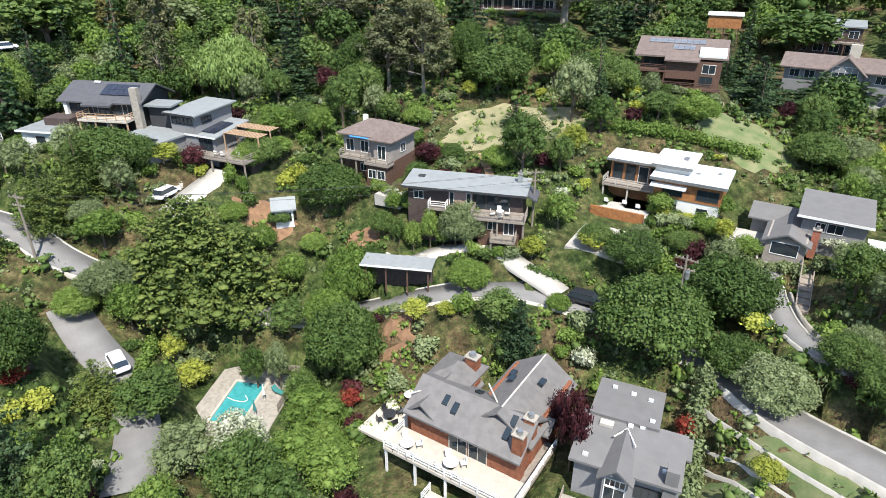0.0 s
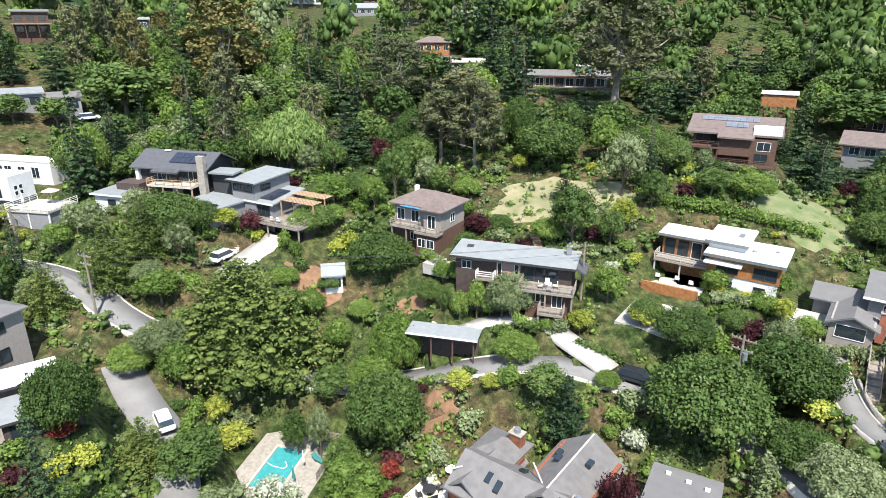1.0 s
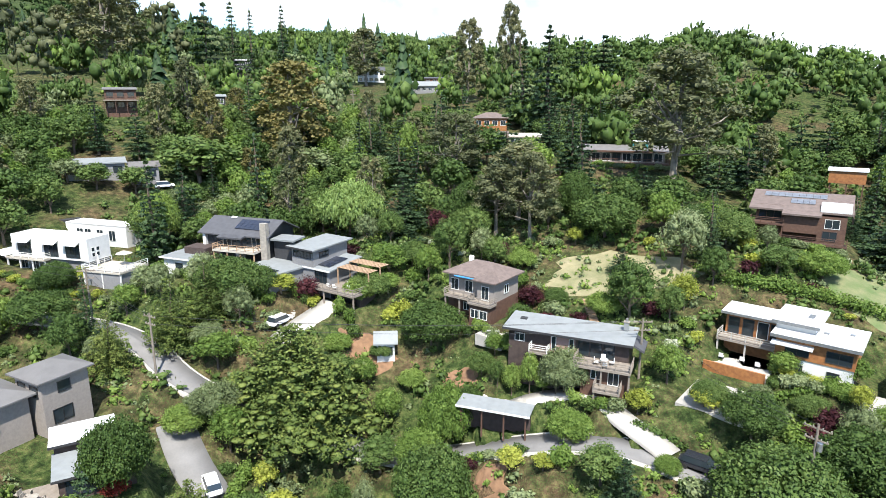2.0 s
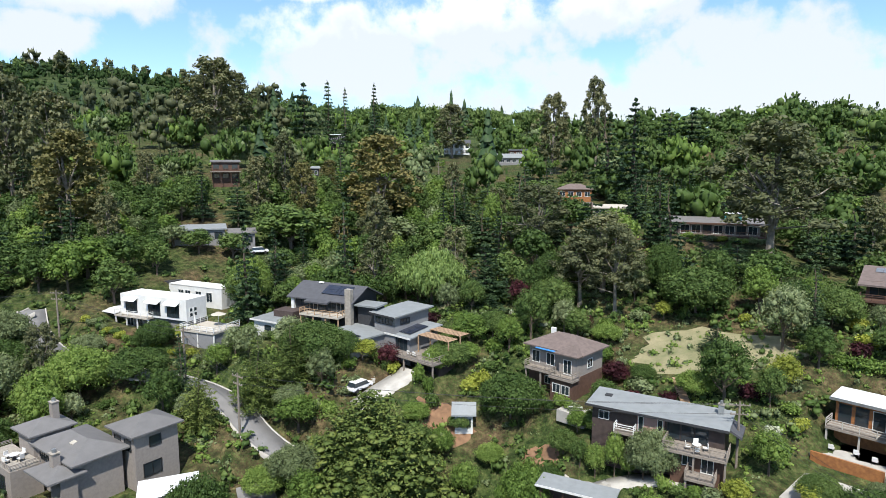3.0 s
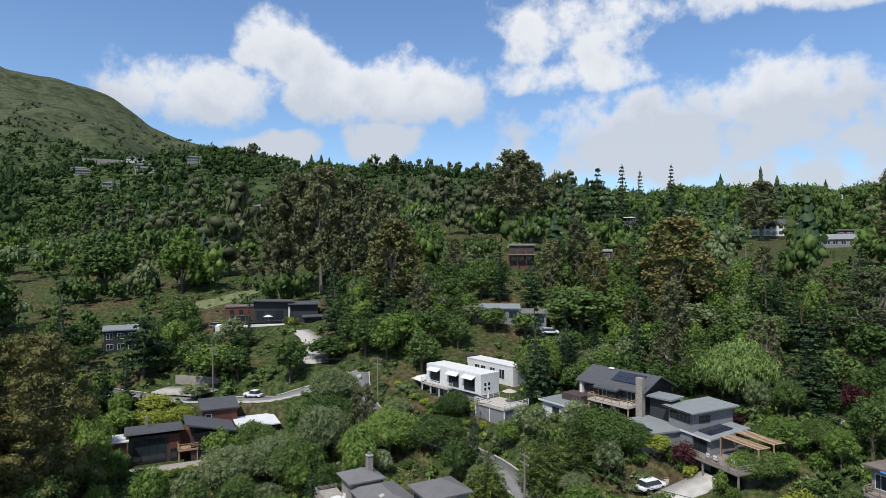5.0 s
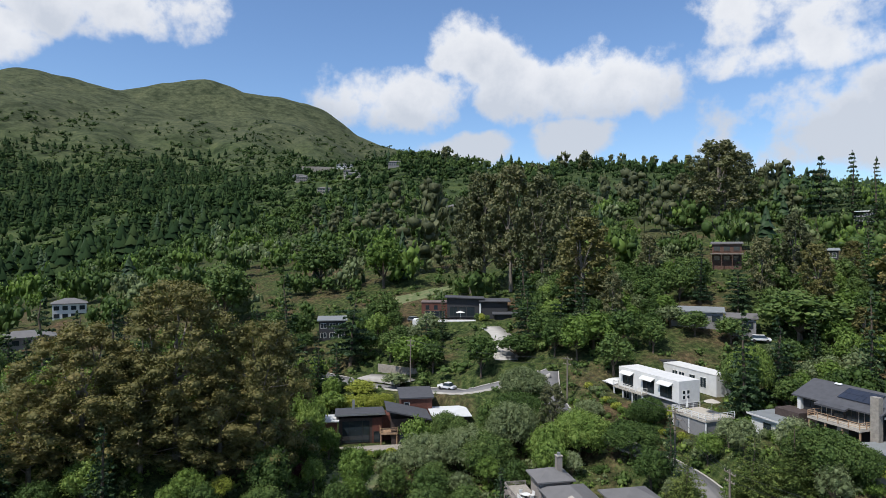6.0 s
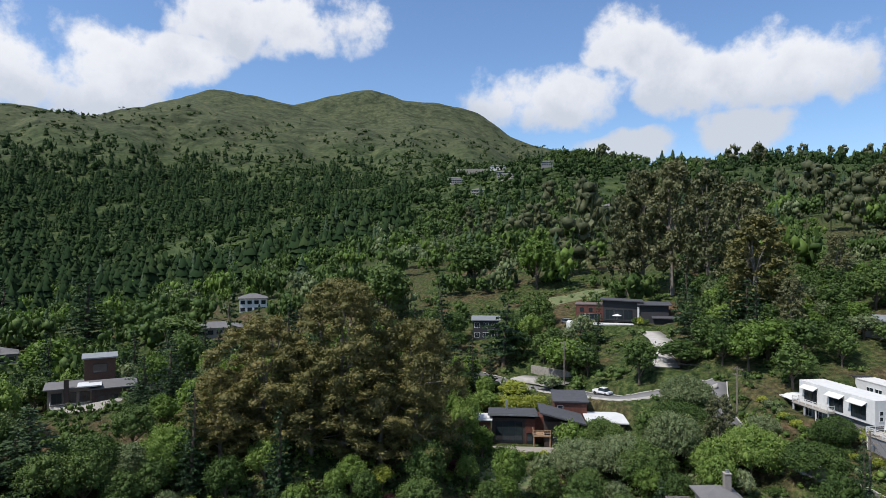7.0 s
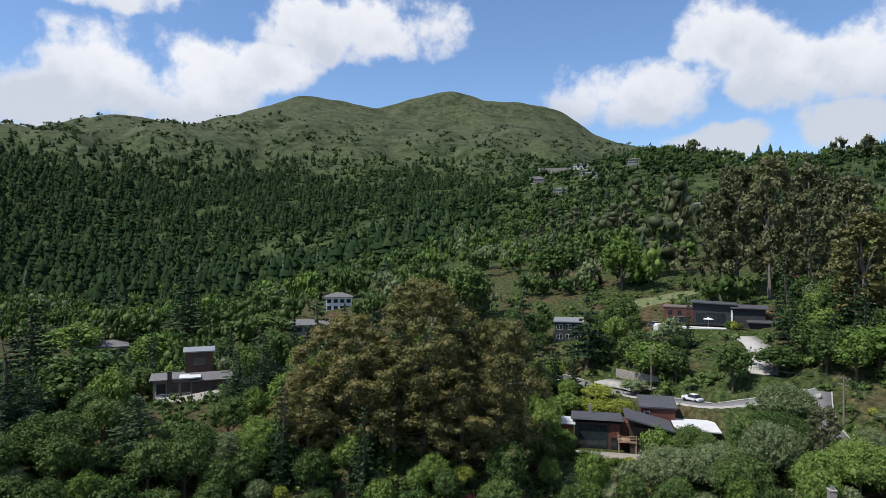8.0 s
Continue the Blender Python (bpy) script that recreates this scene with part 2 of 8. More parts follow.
# ---- materials ----
def material(name, base, rough=0.7, metal=0.0, dark=0.75, scale=3.0, bump=0.0, bump_scale=20.0, second=None, spec=0.4, coords="Object", jitter=0.12):
    """Paint, stone, wood and the like: two scales of variation, grime and fine relief."""
    m = bpy.data.materials.new(name)
    m.use_nodes = True
    k = Nodes(m.node_tree)
    at = k.add("TexCoord").outputs[coords]
    n1 = k.add("TexNoise", {"Vector": at, "Scale": scale, "Detail": 5.0}).outputs[0]
    n2 = k.add("TexNoise", {"Vector": at, "Scale": scale * 9, "Detail": 3.0}).outputs[0]
    far = second or tuple(c * dark for c in base)
    mixed = k.mix(k.add("MapRange", {0: n1, 1: 0.35, 2: 0.68}).outputs[0], rgba(base), rgba(far))
    fine = k.add("MapRange", {0: n2, 3: 1.0 - jitter, 4: 1.0 + jitter}).outputs[0]
    one = k.add("MapRange", {0: k.add("ObjectInfo").outputs["Random"], 3: 0.93, 4: 1.07}).outputs[0]
    col = k.mix(1.0, mixed, k.add("CombineColor", {0: k.math("MULTIPLY", fine, one), 1: k.math("MULTIPLY", fine, one), 2: k.math("MULTIPLY", fine, one)}).outputs[0], "MULTIPLY")
    b = k.add("BsdfPrincipled", {"Base Color": col, "Metallic": metal, "Specular IOR Level": spec,
                                 "Roughness": k.add("MapRange", {0: n2, 3: max(0.03, rough - 0.1), 4: min(1.0, rough + 0.1)}).outputs[0]})
    if bump:
        t = k.add("TexNoise", {"Vector": at, "Scale": bump_scale, "Detail": 4.0}).outputs[0]
        k.tree.links.new(k.add("Bump", {"Height": t, "Strength": 0.6, "Distance": bump}).outputs[0], b.inputs["Normal"])
    k.tree.links.new(b.outputs[0], k.add("OutputMaterial").inputs[0])
    return m


def foliage(name, a, b, c, rough=0.55, through_light=0.17, patch=0.35, gloss=0.12):
    """Leaves: three greens mixed by plant, by clump and by leaf; some light shines through."""
    m = bpy.data.materials.new(name)
    m.use_nodes = True
    k = Nodes(m.node_tree)
    at = k.add("NewGeometry")
    n1 = k.add("TexNoise", {"Vector": at.outputs["Position"], "Scale": patch, "Detail": 3.0}).outputs[0]
    leaf = at.outputs["Random Per Island"]
    plant = k.add("ObjectInfo").outputs["Random"]
    f = k.math("ADD", k.math("MULTIPLY", n1, 0.9), k.math("ADD", k.math("MULTIPLY", leaf, 0.45), k.math("MULTIPLY", plant, 0.45)))
    col = k.ramp(k.math("SUBTRACT", f, 0.42, clamp=True), [(0.0, a), (0.5, b), (1.0, c)])
    p = k.add("BsdfPrincipled", {"Base Color": col, "Roughness": rough, "Specular IOR Level": gloss})
    t = k.add("BsdfTranslucent", {"Color": k.mix(1.0, col, (1.0, 1.15, 0.55, 1), "MULTIPLY")})
    s = k.add("MixShader", {0: through_light, 1: p.outputs[0], 2: t.outputs[0]})
    k.tree.links.new(s.outputs[0], k.add("OutputMaterial").inputs[0])
    return m


def ground_material():
    """Dry grass, leaf litter and red earth near by; brush and grass on the far hills."""
    m = bpy.data.materials.new("hillside_ground")
    m.use_nodes = True
    k = Nodes(m.node_tree)
    at = k.add("NewGeometry").outputs["Position"]
    s = k.add("SeparateXYZ", {0: at})
    n0 = k.add("TexNoise", {"Vector": at, "Scale": 0.006, "Detail": 6.0, "Roughness": 0.6}).outputs[0]
    n1 = k.add("TexNoise", {"Vector": at, "Scale": 0.05, "Detail": 8.0, "Roughness": 0.66}).outputs[0]
    n2 = k.add("TexNoise", {"Vector": at, "Scale": 0.9, "Detail": 5.0, "Roughness": 0.65}).outputs[0]
    litter = k.ramp(n2, [(0.3, (0.035, 0.03, 0.016)), (0.5, (0.085, 0.058, 0.034)), (0.72, (0.19, 0.125, 0.075))])
    green = k.ramp(n2, [(0.36, (0.014, 0.026, 0.008)), (0.5, (0.04, 0.062, 0.018)), (0.7, (0.11, 0.125, 0.045))])
    n3 = k.add("TexNoise", {"Vector": at, "Scale": 5.0, "Detail": 4.0, "Roughness": 0.7}).outputs[0]
    near = k.mix(k.add("MapRange", {0: k.math("ADD", n1, k.math("MULTIPLY", k.math("SUBTRACT", n3, 0.5), 0.5)), 1: 0.37, 2: 0.54}).outputs[0], litter, green)
    near = k.mix(1.0, near, k.ramp(n3, [(0.3, (0.5, 0.5, 0.5)), (0.7, (1.25, 1.25, 1.25))]), "MULTIPLY")
    brush = k.ramp(k.math("ADD", k.math("MULTIPLY", n1, 0.6), k.math("MULTIPLY", n2, 0.4)), [(0.36, (0.016, 0.028, 0.011)), (0.5, (0.04, 0.06, 0.021)), (0.66, (0.09, 0.108, 0.04))])
    grass = k.ramp(n1, [(0.32, (0.025, 0.034, 0.017)), (0.45, (0.049, 0.059, 0.031)), (0.6, (0.072, 0.081, 0.043)), (0.76, (0.125, 0.122, 0.076))])
    high = k.add("MapRange", {0: k.math("ADD", s.outputs[2], k.math("MULTIPLY", n0, 420.0)), 1: 400.0, 2: 640.0}).outputs[0]
    # blotches in the hill colour stand for dark brush and for cloud shadow
    worn = k.ramp(k.add("TexNoise", {"Vector": at, "Scale": 0.012, "Detail": 7.0, "Roughness": 0.65, "Distortion": 0.6}).outputs[0], [(0.38, (0.5, 0.55, 0.5)), (0.48, (0.9, 0.92, 0.9)), (0.62, (1.12, 1.1, 1.05))])
    hill = k.mix(1.0, k.mix(high, brush, grass), worn, "MULTIPLY")
    dist = k.add("VectorMath", {0: at}, operation="LENGTH").outputs["Value"]
    col = k.mix(k.add("MapRange", {0: dist, 1: 260.0, 2: 420.0}).outputs[0], near, hill)
    b = k.add("BsdfPrincipled", {"Base Color": col, "Roughness": 0.95, "Specular IOR Level": 0.1})
    k.tree.links.new(k.add("Bump", {"Height": k.math("ADD", k.math("MULTIPLY", n1, k.add("MapRange", {0: dist, 1: 300.0, 2: 1500.0, 3: 5.0, 4: 2.5}).outputs[0]), n2), "Strength": 0.7, "Distance": 0.8}).outputs[0], b.inputs["Normal"])
    k.tree.links.new(b.outputs[0], k.add("OutputMaterial").inputs[0])
    return m


def glass(name, tint=(0.02, 0.028, 0.034)):
    """Window glass over a dark room."""
    m = bpy.data.materials.new(name)
    m.use_nodes = True
    k = Nodes(m.node_tree)
    b = k.add("BsdfPrincipled", {"Base Color": rgba(tint), "Roughness": 0.06, "Specular IOR Level": 0.6})
    k.tree.links.new(b.outputs[0], k.add("OutputMaterial").inputs[0])
    return m


M_GROUND = ground_material()
M_OAK = foliage("oak_leaves", (0.024, 0.046, 0.012), (0.057, 0.096, 0.025), (0.122, 0.168, 0.05))
M_FRESH = foliage("fresh_leaves", (0.058, 0.102, 0.022), (0.122, 0.188, 0.042), (0.22, 0.29, 0.078), through_light=0.3)
M_WILLOW = foliage("pale_hanging_leaves", (0.10, 0.15, 0.05), (0.19, 0.27, 0.085), (0.30, 0.38, 0.14), through_light=0.3)
M_LIME = foliage("lime_leaves", (0.14, 0.165, 0.03), (0.26, 0.29, 0.05), (0.42, 0.43, 0.1), through_light=0.3)
M_OLIVE = foliage("grey_green_leaves", (0.07, 0.092, 0.042), (0.135, 0.17, 0.078), (0.235, 0.275, 0.145))
M_CONIFER = foliage("conifer_needles", (0.014, 0.028, 0.014), (0.03, 0.056, 0.024), (0.066, 0.102, 0.042), through_light=0.1)
# far needles and leaves are dark, with some cloud shadow painted into the colour
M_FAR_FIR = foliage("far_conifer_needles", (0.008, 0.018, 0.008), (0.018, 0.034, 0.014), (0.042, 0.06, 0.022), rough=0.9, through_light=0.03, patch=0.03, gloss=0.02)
M_FAR_OAK = foliage("far_oak_leaves", (0.014, 0.028, 0.01), (0.032, 0.056, 0.02), (0.08, 0.11, 0.04), rough=0.9, through_light=0.08, patch=0.02, gloss=0.03)
M_CYPRESS = foliage("cypress_needles", (0.03, 0.05, 0.014), (0.08, 0.112, 0.028), (0.18, 0.205, 0.055), through_light=0.12)
M_EUCA = foliage("eucalyptus_leaves", (0.045, 0.055, 0.028), (0.1, 0.11, 0.055), (0.19, 0.18, 0.09), through_light=0.2)
M_RUST = foliage("rusty_eucalyptus_leaves", (0.07, 0.074, 0.028), (0.14, 0.13, 0.049), (0.235, 0.186, 0.073), through_light=0.2)
M_PLUM = foliage("plum_leaves", (0.016, 0.006, 0.008), (0.04, 0.012, 0.016), (0.09, 0.028, 0.03))
M_MAPLE = foliage("red_maple_leaves", (0.08, 0.012, 0.012), (0.17, 0.03, 0.022), (0.28, 0.07, 0.04))
M_BLOSSOM = foliage("white_blossom", (0.10, 0.13, 0.06), (0.30, 0.33, 0.23), (0.62, 0.62, 0.54))
M_BARK = material("bark", (0.11, 0.085, 0.062), 0.9, bump=0.02, scale=2.0)
M_PALE_BARK = material("pale_bark", (0.21, 0.185, 0.15), 0.85, bump=0.02, scale=1.5, dark=0.5)


# ---- building helpers ----
def link(name, verts, faces, mat, parent=None, label="", smooth=False):
    me = bpy.data.meshes.new(name)
    verts = np.asarray(verts, np.float32)
    if isinstance(faces, np.ndarray):
        faces = (faces,)
    if isinstance(faces, tuple):
        flat = np.concatenate([f.ravel() for f in faces]).astype(np.int32)
        sizes = np.concatenate([np.full(len(f), f.shape[1]) for f in faces])
        me.vertices.add(len(verts))
        me.vertices.foreach_set("co", verts.ravel())
        me.loops.add(len(flat))
        me.loops.foreach_set("vertex_index", flat)
        me.polygons.add(len(sizes))
        me.polygons.foreach_set("loop_start", (np.cumsum(sizes) - sizes).astype(np.int32))
        me.update(calc_edges=True)
    else:
        me.from_pydata([tuple(v) for v in verts], [], faces)
        me.update()
    if smooth:
        me.polygons.foreach_set("use_smooth", np.ones(len(me.polygons), bool))
    me.materials.append(mat)
    ob = new(name, me)
    ob.parent = parent
    if label:
        ob["label"] = label
    return ob


def part(name, bm, mat, parent=None, label=""):
    """One mesh object under its thing."""
    bmesh.ops.recalc_face_normals(bm, faces=bm.faces)
    me = bpy.data.meshes.new(name)
    bm.to_mesh(me)
    bm.free()
    me.materials.append(mat)
    ob = new(name, me)
    ob.parent = parent
    if label:
        ob["label"] = label
    return ob


# the land as one sheet, finer where the place is built up
def land():
    az = np.unique(np.concatenate([np.arange(-180, -126, 3.0), np.arange(-126, 46, 0.4), np.arange(46, 180, 3.0)]))
    rr = np.concatenate([np.linspace(0.5, 30, 10), np.arange(32, 200, 2.0), np.geomspace(201, 4900, 210)])
    a, r = np.meshgrid(np.radians(az), rr)
    x, y = r * np.sin(a), r * np.cos(a)
    z = ground_heights(x, y)
    v = np.stack([x, y, z], -1).reshape(-1, 3)
    i, j = np.meshgrid(np.arange(len(rr) - 1), np.arange(len(az)), indexing="ij")
    j2 = (j + 1) % len(az)
    n = len(az)
    f = np.stack([i * n + j, (i + 1) * n + j, (i + 1) * n + j2, i * n + j2], -1).reshape(-1, 4)[:, ::-1]
    return tagged(link("ground", v, f, M_GROUND, smooth=True), "steep hillside of leaf litter, dry grass and brush", "ground", kind="structure")


land()


# ---- trees and shrubs: built once each, then copied ----
def leaf_quads(rng, centre, radii, n, size, spread=0.5, rise=0.25, droop=0.0):
    """n small folded leaf clumps over lumps with the given centres and radii."""
    centre, radii = np.asarray(centre, float), np.asarray(radii, float)
    area = (radii[:, 0] * radii[:, 1] + radii[:, 1] * radii[:, 2] + radii[:, 0] * radii[:, 2])
    pick = rng.choice(len(centre), n, p=area / area.sum())
    d = rng.normal(size=(n, 3))
    d[:, 2] += rise
    d /= np.linalg.norm(d, axis=1)[:, None]
    p = centre[pick] + radii[pick] * d * (0.72 + 0.5 * rng.random(n) ** 1.5)[:, None]
    nrm = d / radii[pick]
    nrm /= np.linalg.norm(nrm, axis=1)[:, None]
    nrm = nrm + rng.normal(size=(n, 3)) * spread * 1.35 + np.array([0, 0, 0.25])
    nrm /= np.linalg.norm(nrm, axis=1)[:, None]
    t = np.cross(nrm, rng.normal(size=(n, 3)))
    t /= np.linalg.norm(t, axis=1)[:, None]
    b = np.cross(nrm, t)
    s = size * rng.uniform(0.55, 1.35, n)[:, None]
    a = rng.uniform(0.45, 0.9, n)[:, None]
    fold = nrm * s * rng.uniform(-0.5, 0.5, n)[:, None]
    drop = np.array([0, 0, -1.0]) * s * droop
    v = np.stack([p - t * s, p - b * s * a + fold, p + t * s + drop, p + b * s * a + fold], 1).reshape(-1, 3)
    f = np.arange(n * 4).reshape(n, 4)
    return v, f


_ico = bmesh.new()
bmesh.ops.create_icosphere(_ico, subdivisions=1, radius=1.0)
ICO1_V = np.array([v.co[:] for v in _ico.verts])
_ico.verts.index_update()
ICO1_F = np.array([[v.index for v in f.verts] for f in _ico.faces])
_ico.free()


def lumps(rng, centre, radii, shrink=0.8, rough=0.16):
    """Uneven masses of inner foliage."""
    vs, fs, k = [], [], 0
    for c, r in zip(centre, radii):
        v = ICO1_V * (1 + rng.normal(size=(len(ICO1_V), 1)) * rough) * np.asarray(r) * shrink + np.asarray(c)
        vs.append(v)
        fs.append(ICO1_F + k)
        k += len(v)
    return np.concatenate(vs), np.concatenate(fs)


def tube(points, radii, sides=6):
    """A tapered limb along points."""
    pts = [Vector(p) for p in points]
    vs, fs = [], []
    for i, p in enumerate(pts):
        d = (pts[min(i + 1, len(pts) - 1)] - pts[max(i - 1, 0)]).normalized()
        u = d.orthogonal().normalized()
        w = d.cross(u)
        for s in range(sides):
            a = 2 * math.pi * s / sides
            vs.append(p + (u * math.cos(a) + w * math.sin(a)) * radii[i])
    for i in range(len(pts) - 1):
        for s in range(sides):
            t = (s + 1) % sides
            fs.append((i * sides + s, i * sides + t, (i + 1) * sides + t, (i + 1) * sides + s))
    return [tuple(v) for v in vs], fs


def woody(rng, name, height, girth, ends, mat, parent, base=0.35):
    """Trunk that rises from below the ground, with limbs to the given ends."""
    vs, fs = [], []

    def add(pts, rad, sides=6):
        v, f = tube(pts, rad, sides)
        k = len(vs)
        vs.extend(v)
        fs.extend([tuple(i + k for i in q) for q in f])
    lean = rng.normal(size=2) * 0.03 * height
    spine = [(lean[0] * u + rng.normal() * 0.01 * height * u, lean[1] * u + rng.normal() * 0.01 * height * u, -1.5 + (height + 1.5) * u) for u in (0, 0.12, 0.35, 0.6, 0.85, 1.0)]
    add(spine, [girth * 1.5, girth * 1.1, girth * 0.85, girth * 0.6, girth * 0.35, girth * 0.12], 7)
    for e in ends:
        u = base + (1 - base) * rng.uniform(0.0, 0.55)
        k = np.array(spine[0]) * (1 - u) + np.array(spine[-1]) * u
        k[2] = min(k[2], e[2] - 0.05 * height)
        m = (k + np.array(e)) / 2 + rng.normal(size=3) * 0.04 * height
        root = min(range(42), key=lambda i: (Vector(vs[i]) - Vector(k)).length)
        first = len(vs)
        add([k, m, e], [girth * 0.42, girth * 0.28, girth * 0.1], 5)
        fs.extend([(root, first + i, first + (i + 1) % 5) for i in range(5)])
    return link(name, vs, fs, mat, parent)


def crown_part(rng, centre, radii, n, size, mat, thing, spread=0.5, rise=0.25, droop=0.0, shrink=0.52, name="crown"):
    v, f = leaf_quads(rng, centre, radii, n, size, spread, rise, droop)
    v3, f3 = lumps(rng, centre, radii, shrink)
    return link(name, np.concatenate([v, v3]), (f, f3 + len(v)), mat, thing)


def dome_blobs(rng, n, r, z0, z1, small=0.3, large=0.5, flat=0.8):
    """Lumps over a dome: broadleaf crowns."""
    c, q = [], []
    for i in range(n):
        u = (i + 0.5) / n
        th = i * 2.39996 + rng.uniform(-0.4, 0.4)
        zz = 1 - 1.25 * u
        rad = math.sqrt(max(0.0, 1 - max(zz, 0) ** 2)) * (0.78 if zz > 0 else 0.7)
        s = rng.uniform(small, large) * r
        wob = rng.uniform(0.82, 1.1)
        c.append((math.cos(th) * rad * r * 0.78 * wob, math.sin(th) * rad * r * 0.78 * wob, z0 + (z1 - z0) * (0.42 + 0.44 * zz) * rng.uniform(0.93, 1.05)))
        q.append((s, s, s * flat))
    c.append((0, 0, z0 + (z1 - z0) * 0.5))
    q.append((r * 0.55, r * 0.55, (z1 - z0) * 0.32))
    return c, q


KINDS = {}


def keep(kind, thing, label, category="tree"):
    KINDS.setdefault(kind, []).append(thing)
    tagged(thing, label, category)
    thing.location = (0, 0, -400)
    return thing


def broadleaf(kind, seed, mat, label, n=1700, lumps_n=16, size=0.34, r=4.2, h=8.0, clear=0.22, spread=0.5, droop=0.0, bark=None, flat=0.8, small=0.3, large=0.48, name="broadleaf_tree"):
    rng = np.random.default_rng(seed)
    thing = new(name)
    c, q = dome_blobs(rng, lumps_n, r, h * clear, h, small, large, flat)
    crown_part(rng, c, q, n, size, mat, thing, spread, droop=droop)
    woody(rng, "trunk", h * 0.72, 0.24, [c[i] for i in range(0, len(c), max(3, len(c) // 8))], bark or M_BARK, thing)
    return keep(kind, thing, label)


def conifer(kind, seed, mat, label, h=16.0, r=4.0, levels=13, per=6, n=2200, size=0.36, power=0.85, low=0.08, bark=None, droop=0.25, gap=0.0, name="conifer_tree"):
    """Whorls of flat drooping sprays that shorten to the tip."""
    rng = np.random.default_rng(seed)
    thing = new(name)
    c, q = [], []
    for i in range(levels):
        u = i / (levels - 1)
        z = h * (low + (0.97 - low) * u)
        reach = r * (1 - u) ** power * rng.uniform(0.78, 1.12) + 0.1 * r
        k = max(3, int(per * (1 - 0.5 * u)))
        for j in range(k):
            if rng.random() < gap:
                continue
            a = 2 * math.pi * (j + 0.5 * (i % 2)) / k + rng.uniform(-0.3, 0.3)
            e = reach * rng.uniform(0.7, 1.12)
            sag, n_spray = rng.uniform(0.5, 1.3) * droop, max(2, int(2 + e / 2.2))
            for m in range(n_spray):
                f = 0.3 + 0.62 * m / max(1, n_spray - 1)
                w = max(0.24 * e * (1.15 - 0.45 * f), 0.08 * r, 0.3)
                b = a + rng.normal() * 0.12
                c.append((math.cos(b) * e * f, math.sin(b) * e * f, z + 0.1 * e * f - sag * e * f * f * 0.6 + rng.normal() * 0.06 * w))
                q.append((w, w, max(0.36 * w, 0.22)))
    c.append((0, 0, h * 0.97))
    q.append((0.05 * r, 0.05 * r, 0.05 * h))
    crown_part(rng, c, q, n, size, mat, thing, 0.45, rise=0.35, droop=0.35, shrink=0.4)
    woody(rng, "trunk", h * 0.97, 0.02 * h, [], bark or M_BARK, thing)
    return keep(kind, thing, label)


def gum(kind, seed, mat, label, h=22.0, r=6.0, tufts=24, n=2300, size=0.42, clear=0.34, name="eucalyptus_tree", bark=None):
    """Tall bare stems that carry separate tufts of leaves."""
    rng = np.random.default_rng(seed)
    thing = new(name)
    c, q = [], []
    for i in range(tufts):
        u = clear + (0.96 - clear) * ((i + 0.5) / tufts)
        a = i * 2.39996 + rng.uniform(-0.5, 0.5)
        w = r * (0.95 - 0.75 * max(0, (u - 0.55) / 0.45) ** 1.4) * rng.uniform(0.2, 0.98) ** 0.7
        s = r * rng.uniform(0.2, 0.34) * (24 / max(tufts, 24)) ** 0.4
        c.append((math.cos(a) * w, math.sin(a) * w, h * u))
        q.append((s, s, s * rng.uniform(0.6, 0.95)))
    crown_part(rng, c, q, n, size, mat, thing, 0.6, droop=0.5, shrink=0.6)
    woody(rng, "trunk", h * 0.93, 0.36, c[::max(2, tufts // 14)], bark or M_PALE_BARK, thing, 0.3)
    return keep(kind, thing, label)


def shrub(kind, seed, mat, label, n=700, size=0.11, r=1.0, h=1.3, count=7, name="shrub"):
    rng = np.random.default_rng(seed)
    thing = new(name)
    c, q = [], []
    for i in range(count):
        a = i * 2.39996
        w = r * 0.6 * math.sqrt((i + 0.3) / count)
        s = r * rng.uniform(0.36, 0.55)
        c.append((math.cos(a) * w, math.sin(a) * w, h * rng.uniform(0.35, 0.62)))
        q.append((s, s, h * rng.uniform(0.3, 0.42)))
    crown_part(rng, c, q, n, size, mat, thing, 0.55, name="leaves")
    woody(rng, "stem", h * 0.5, 0.05, [], M_BARK, thing)
    return keep(kind, thing, label, "shrub")


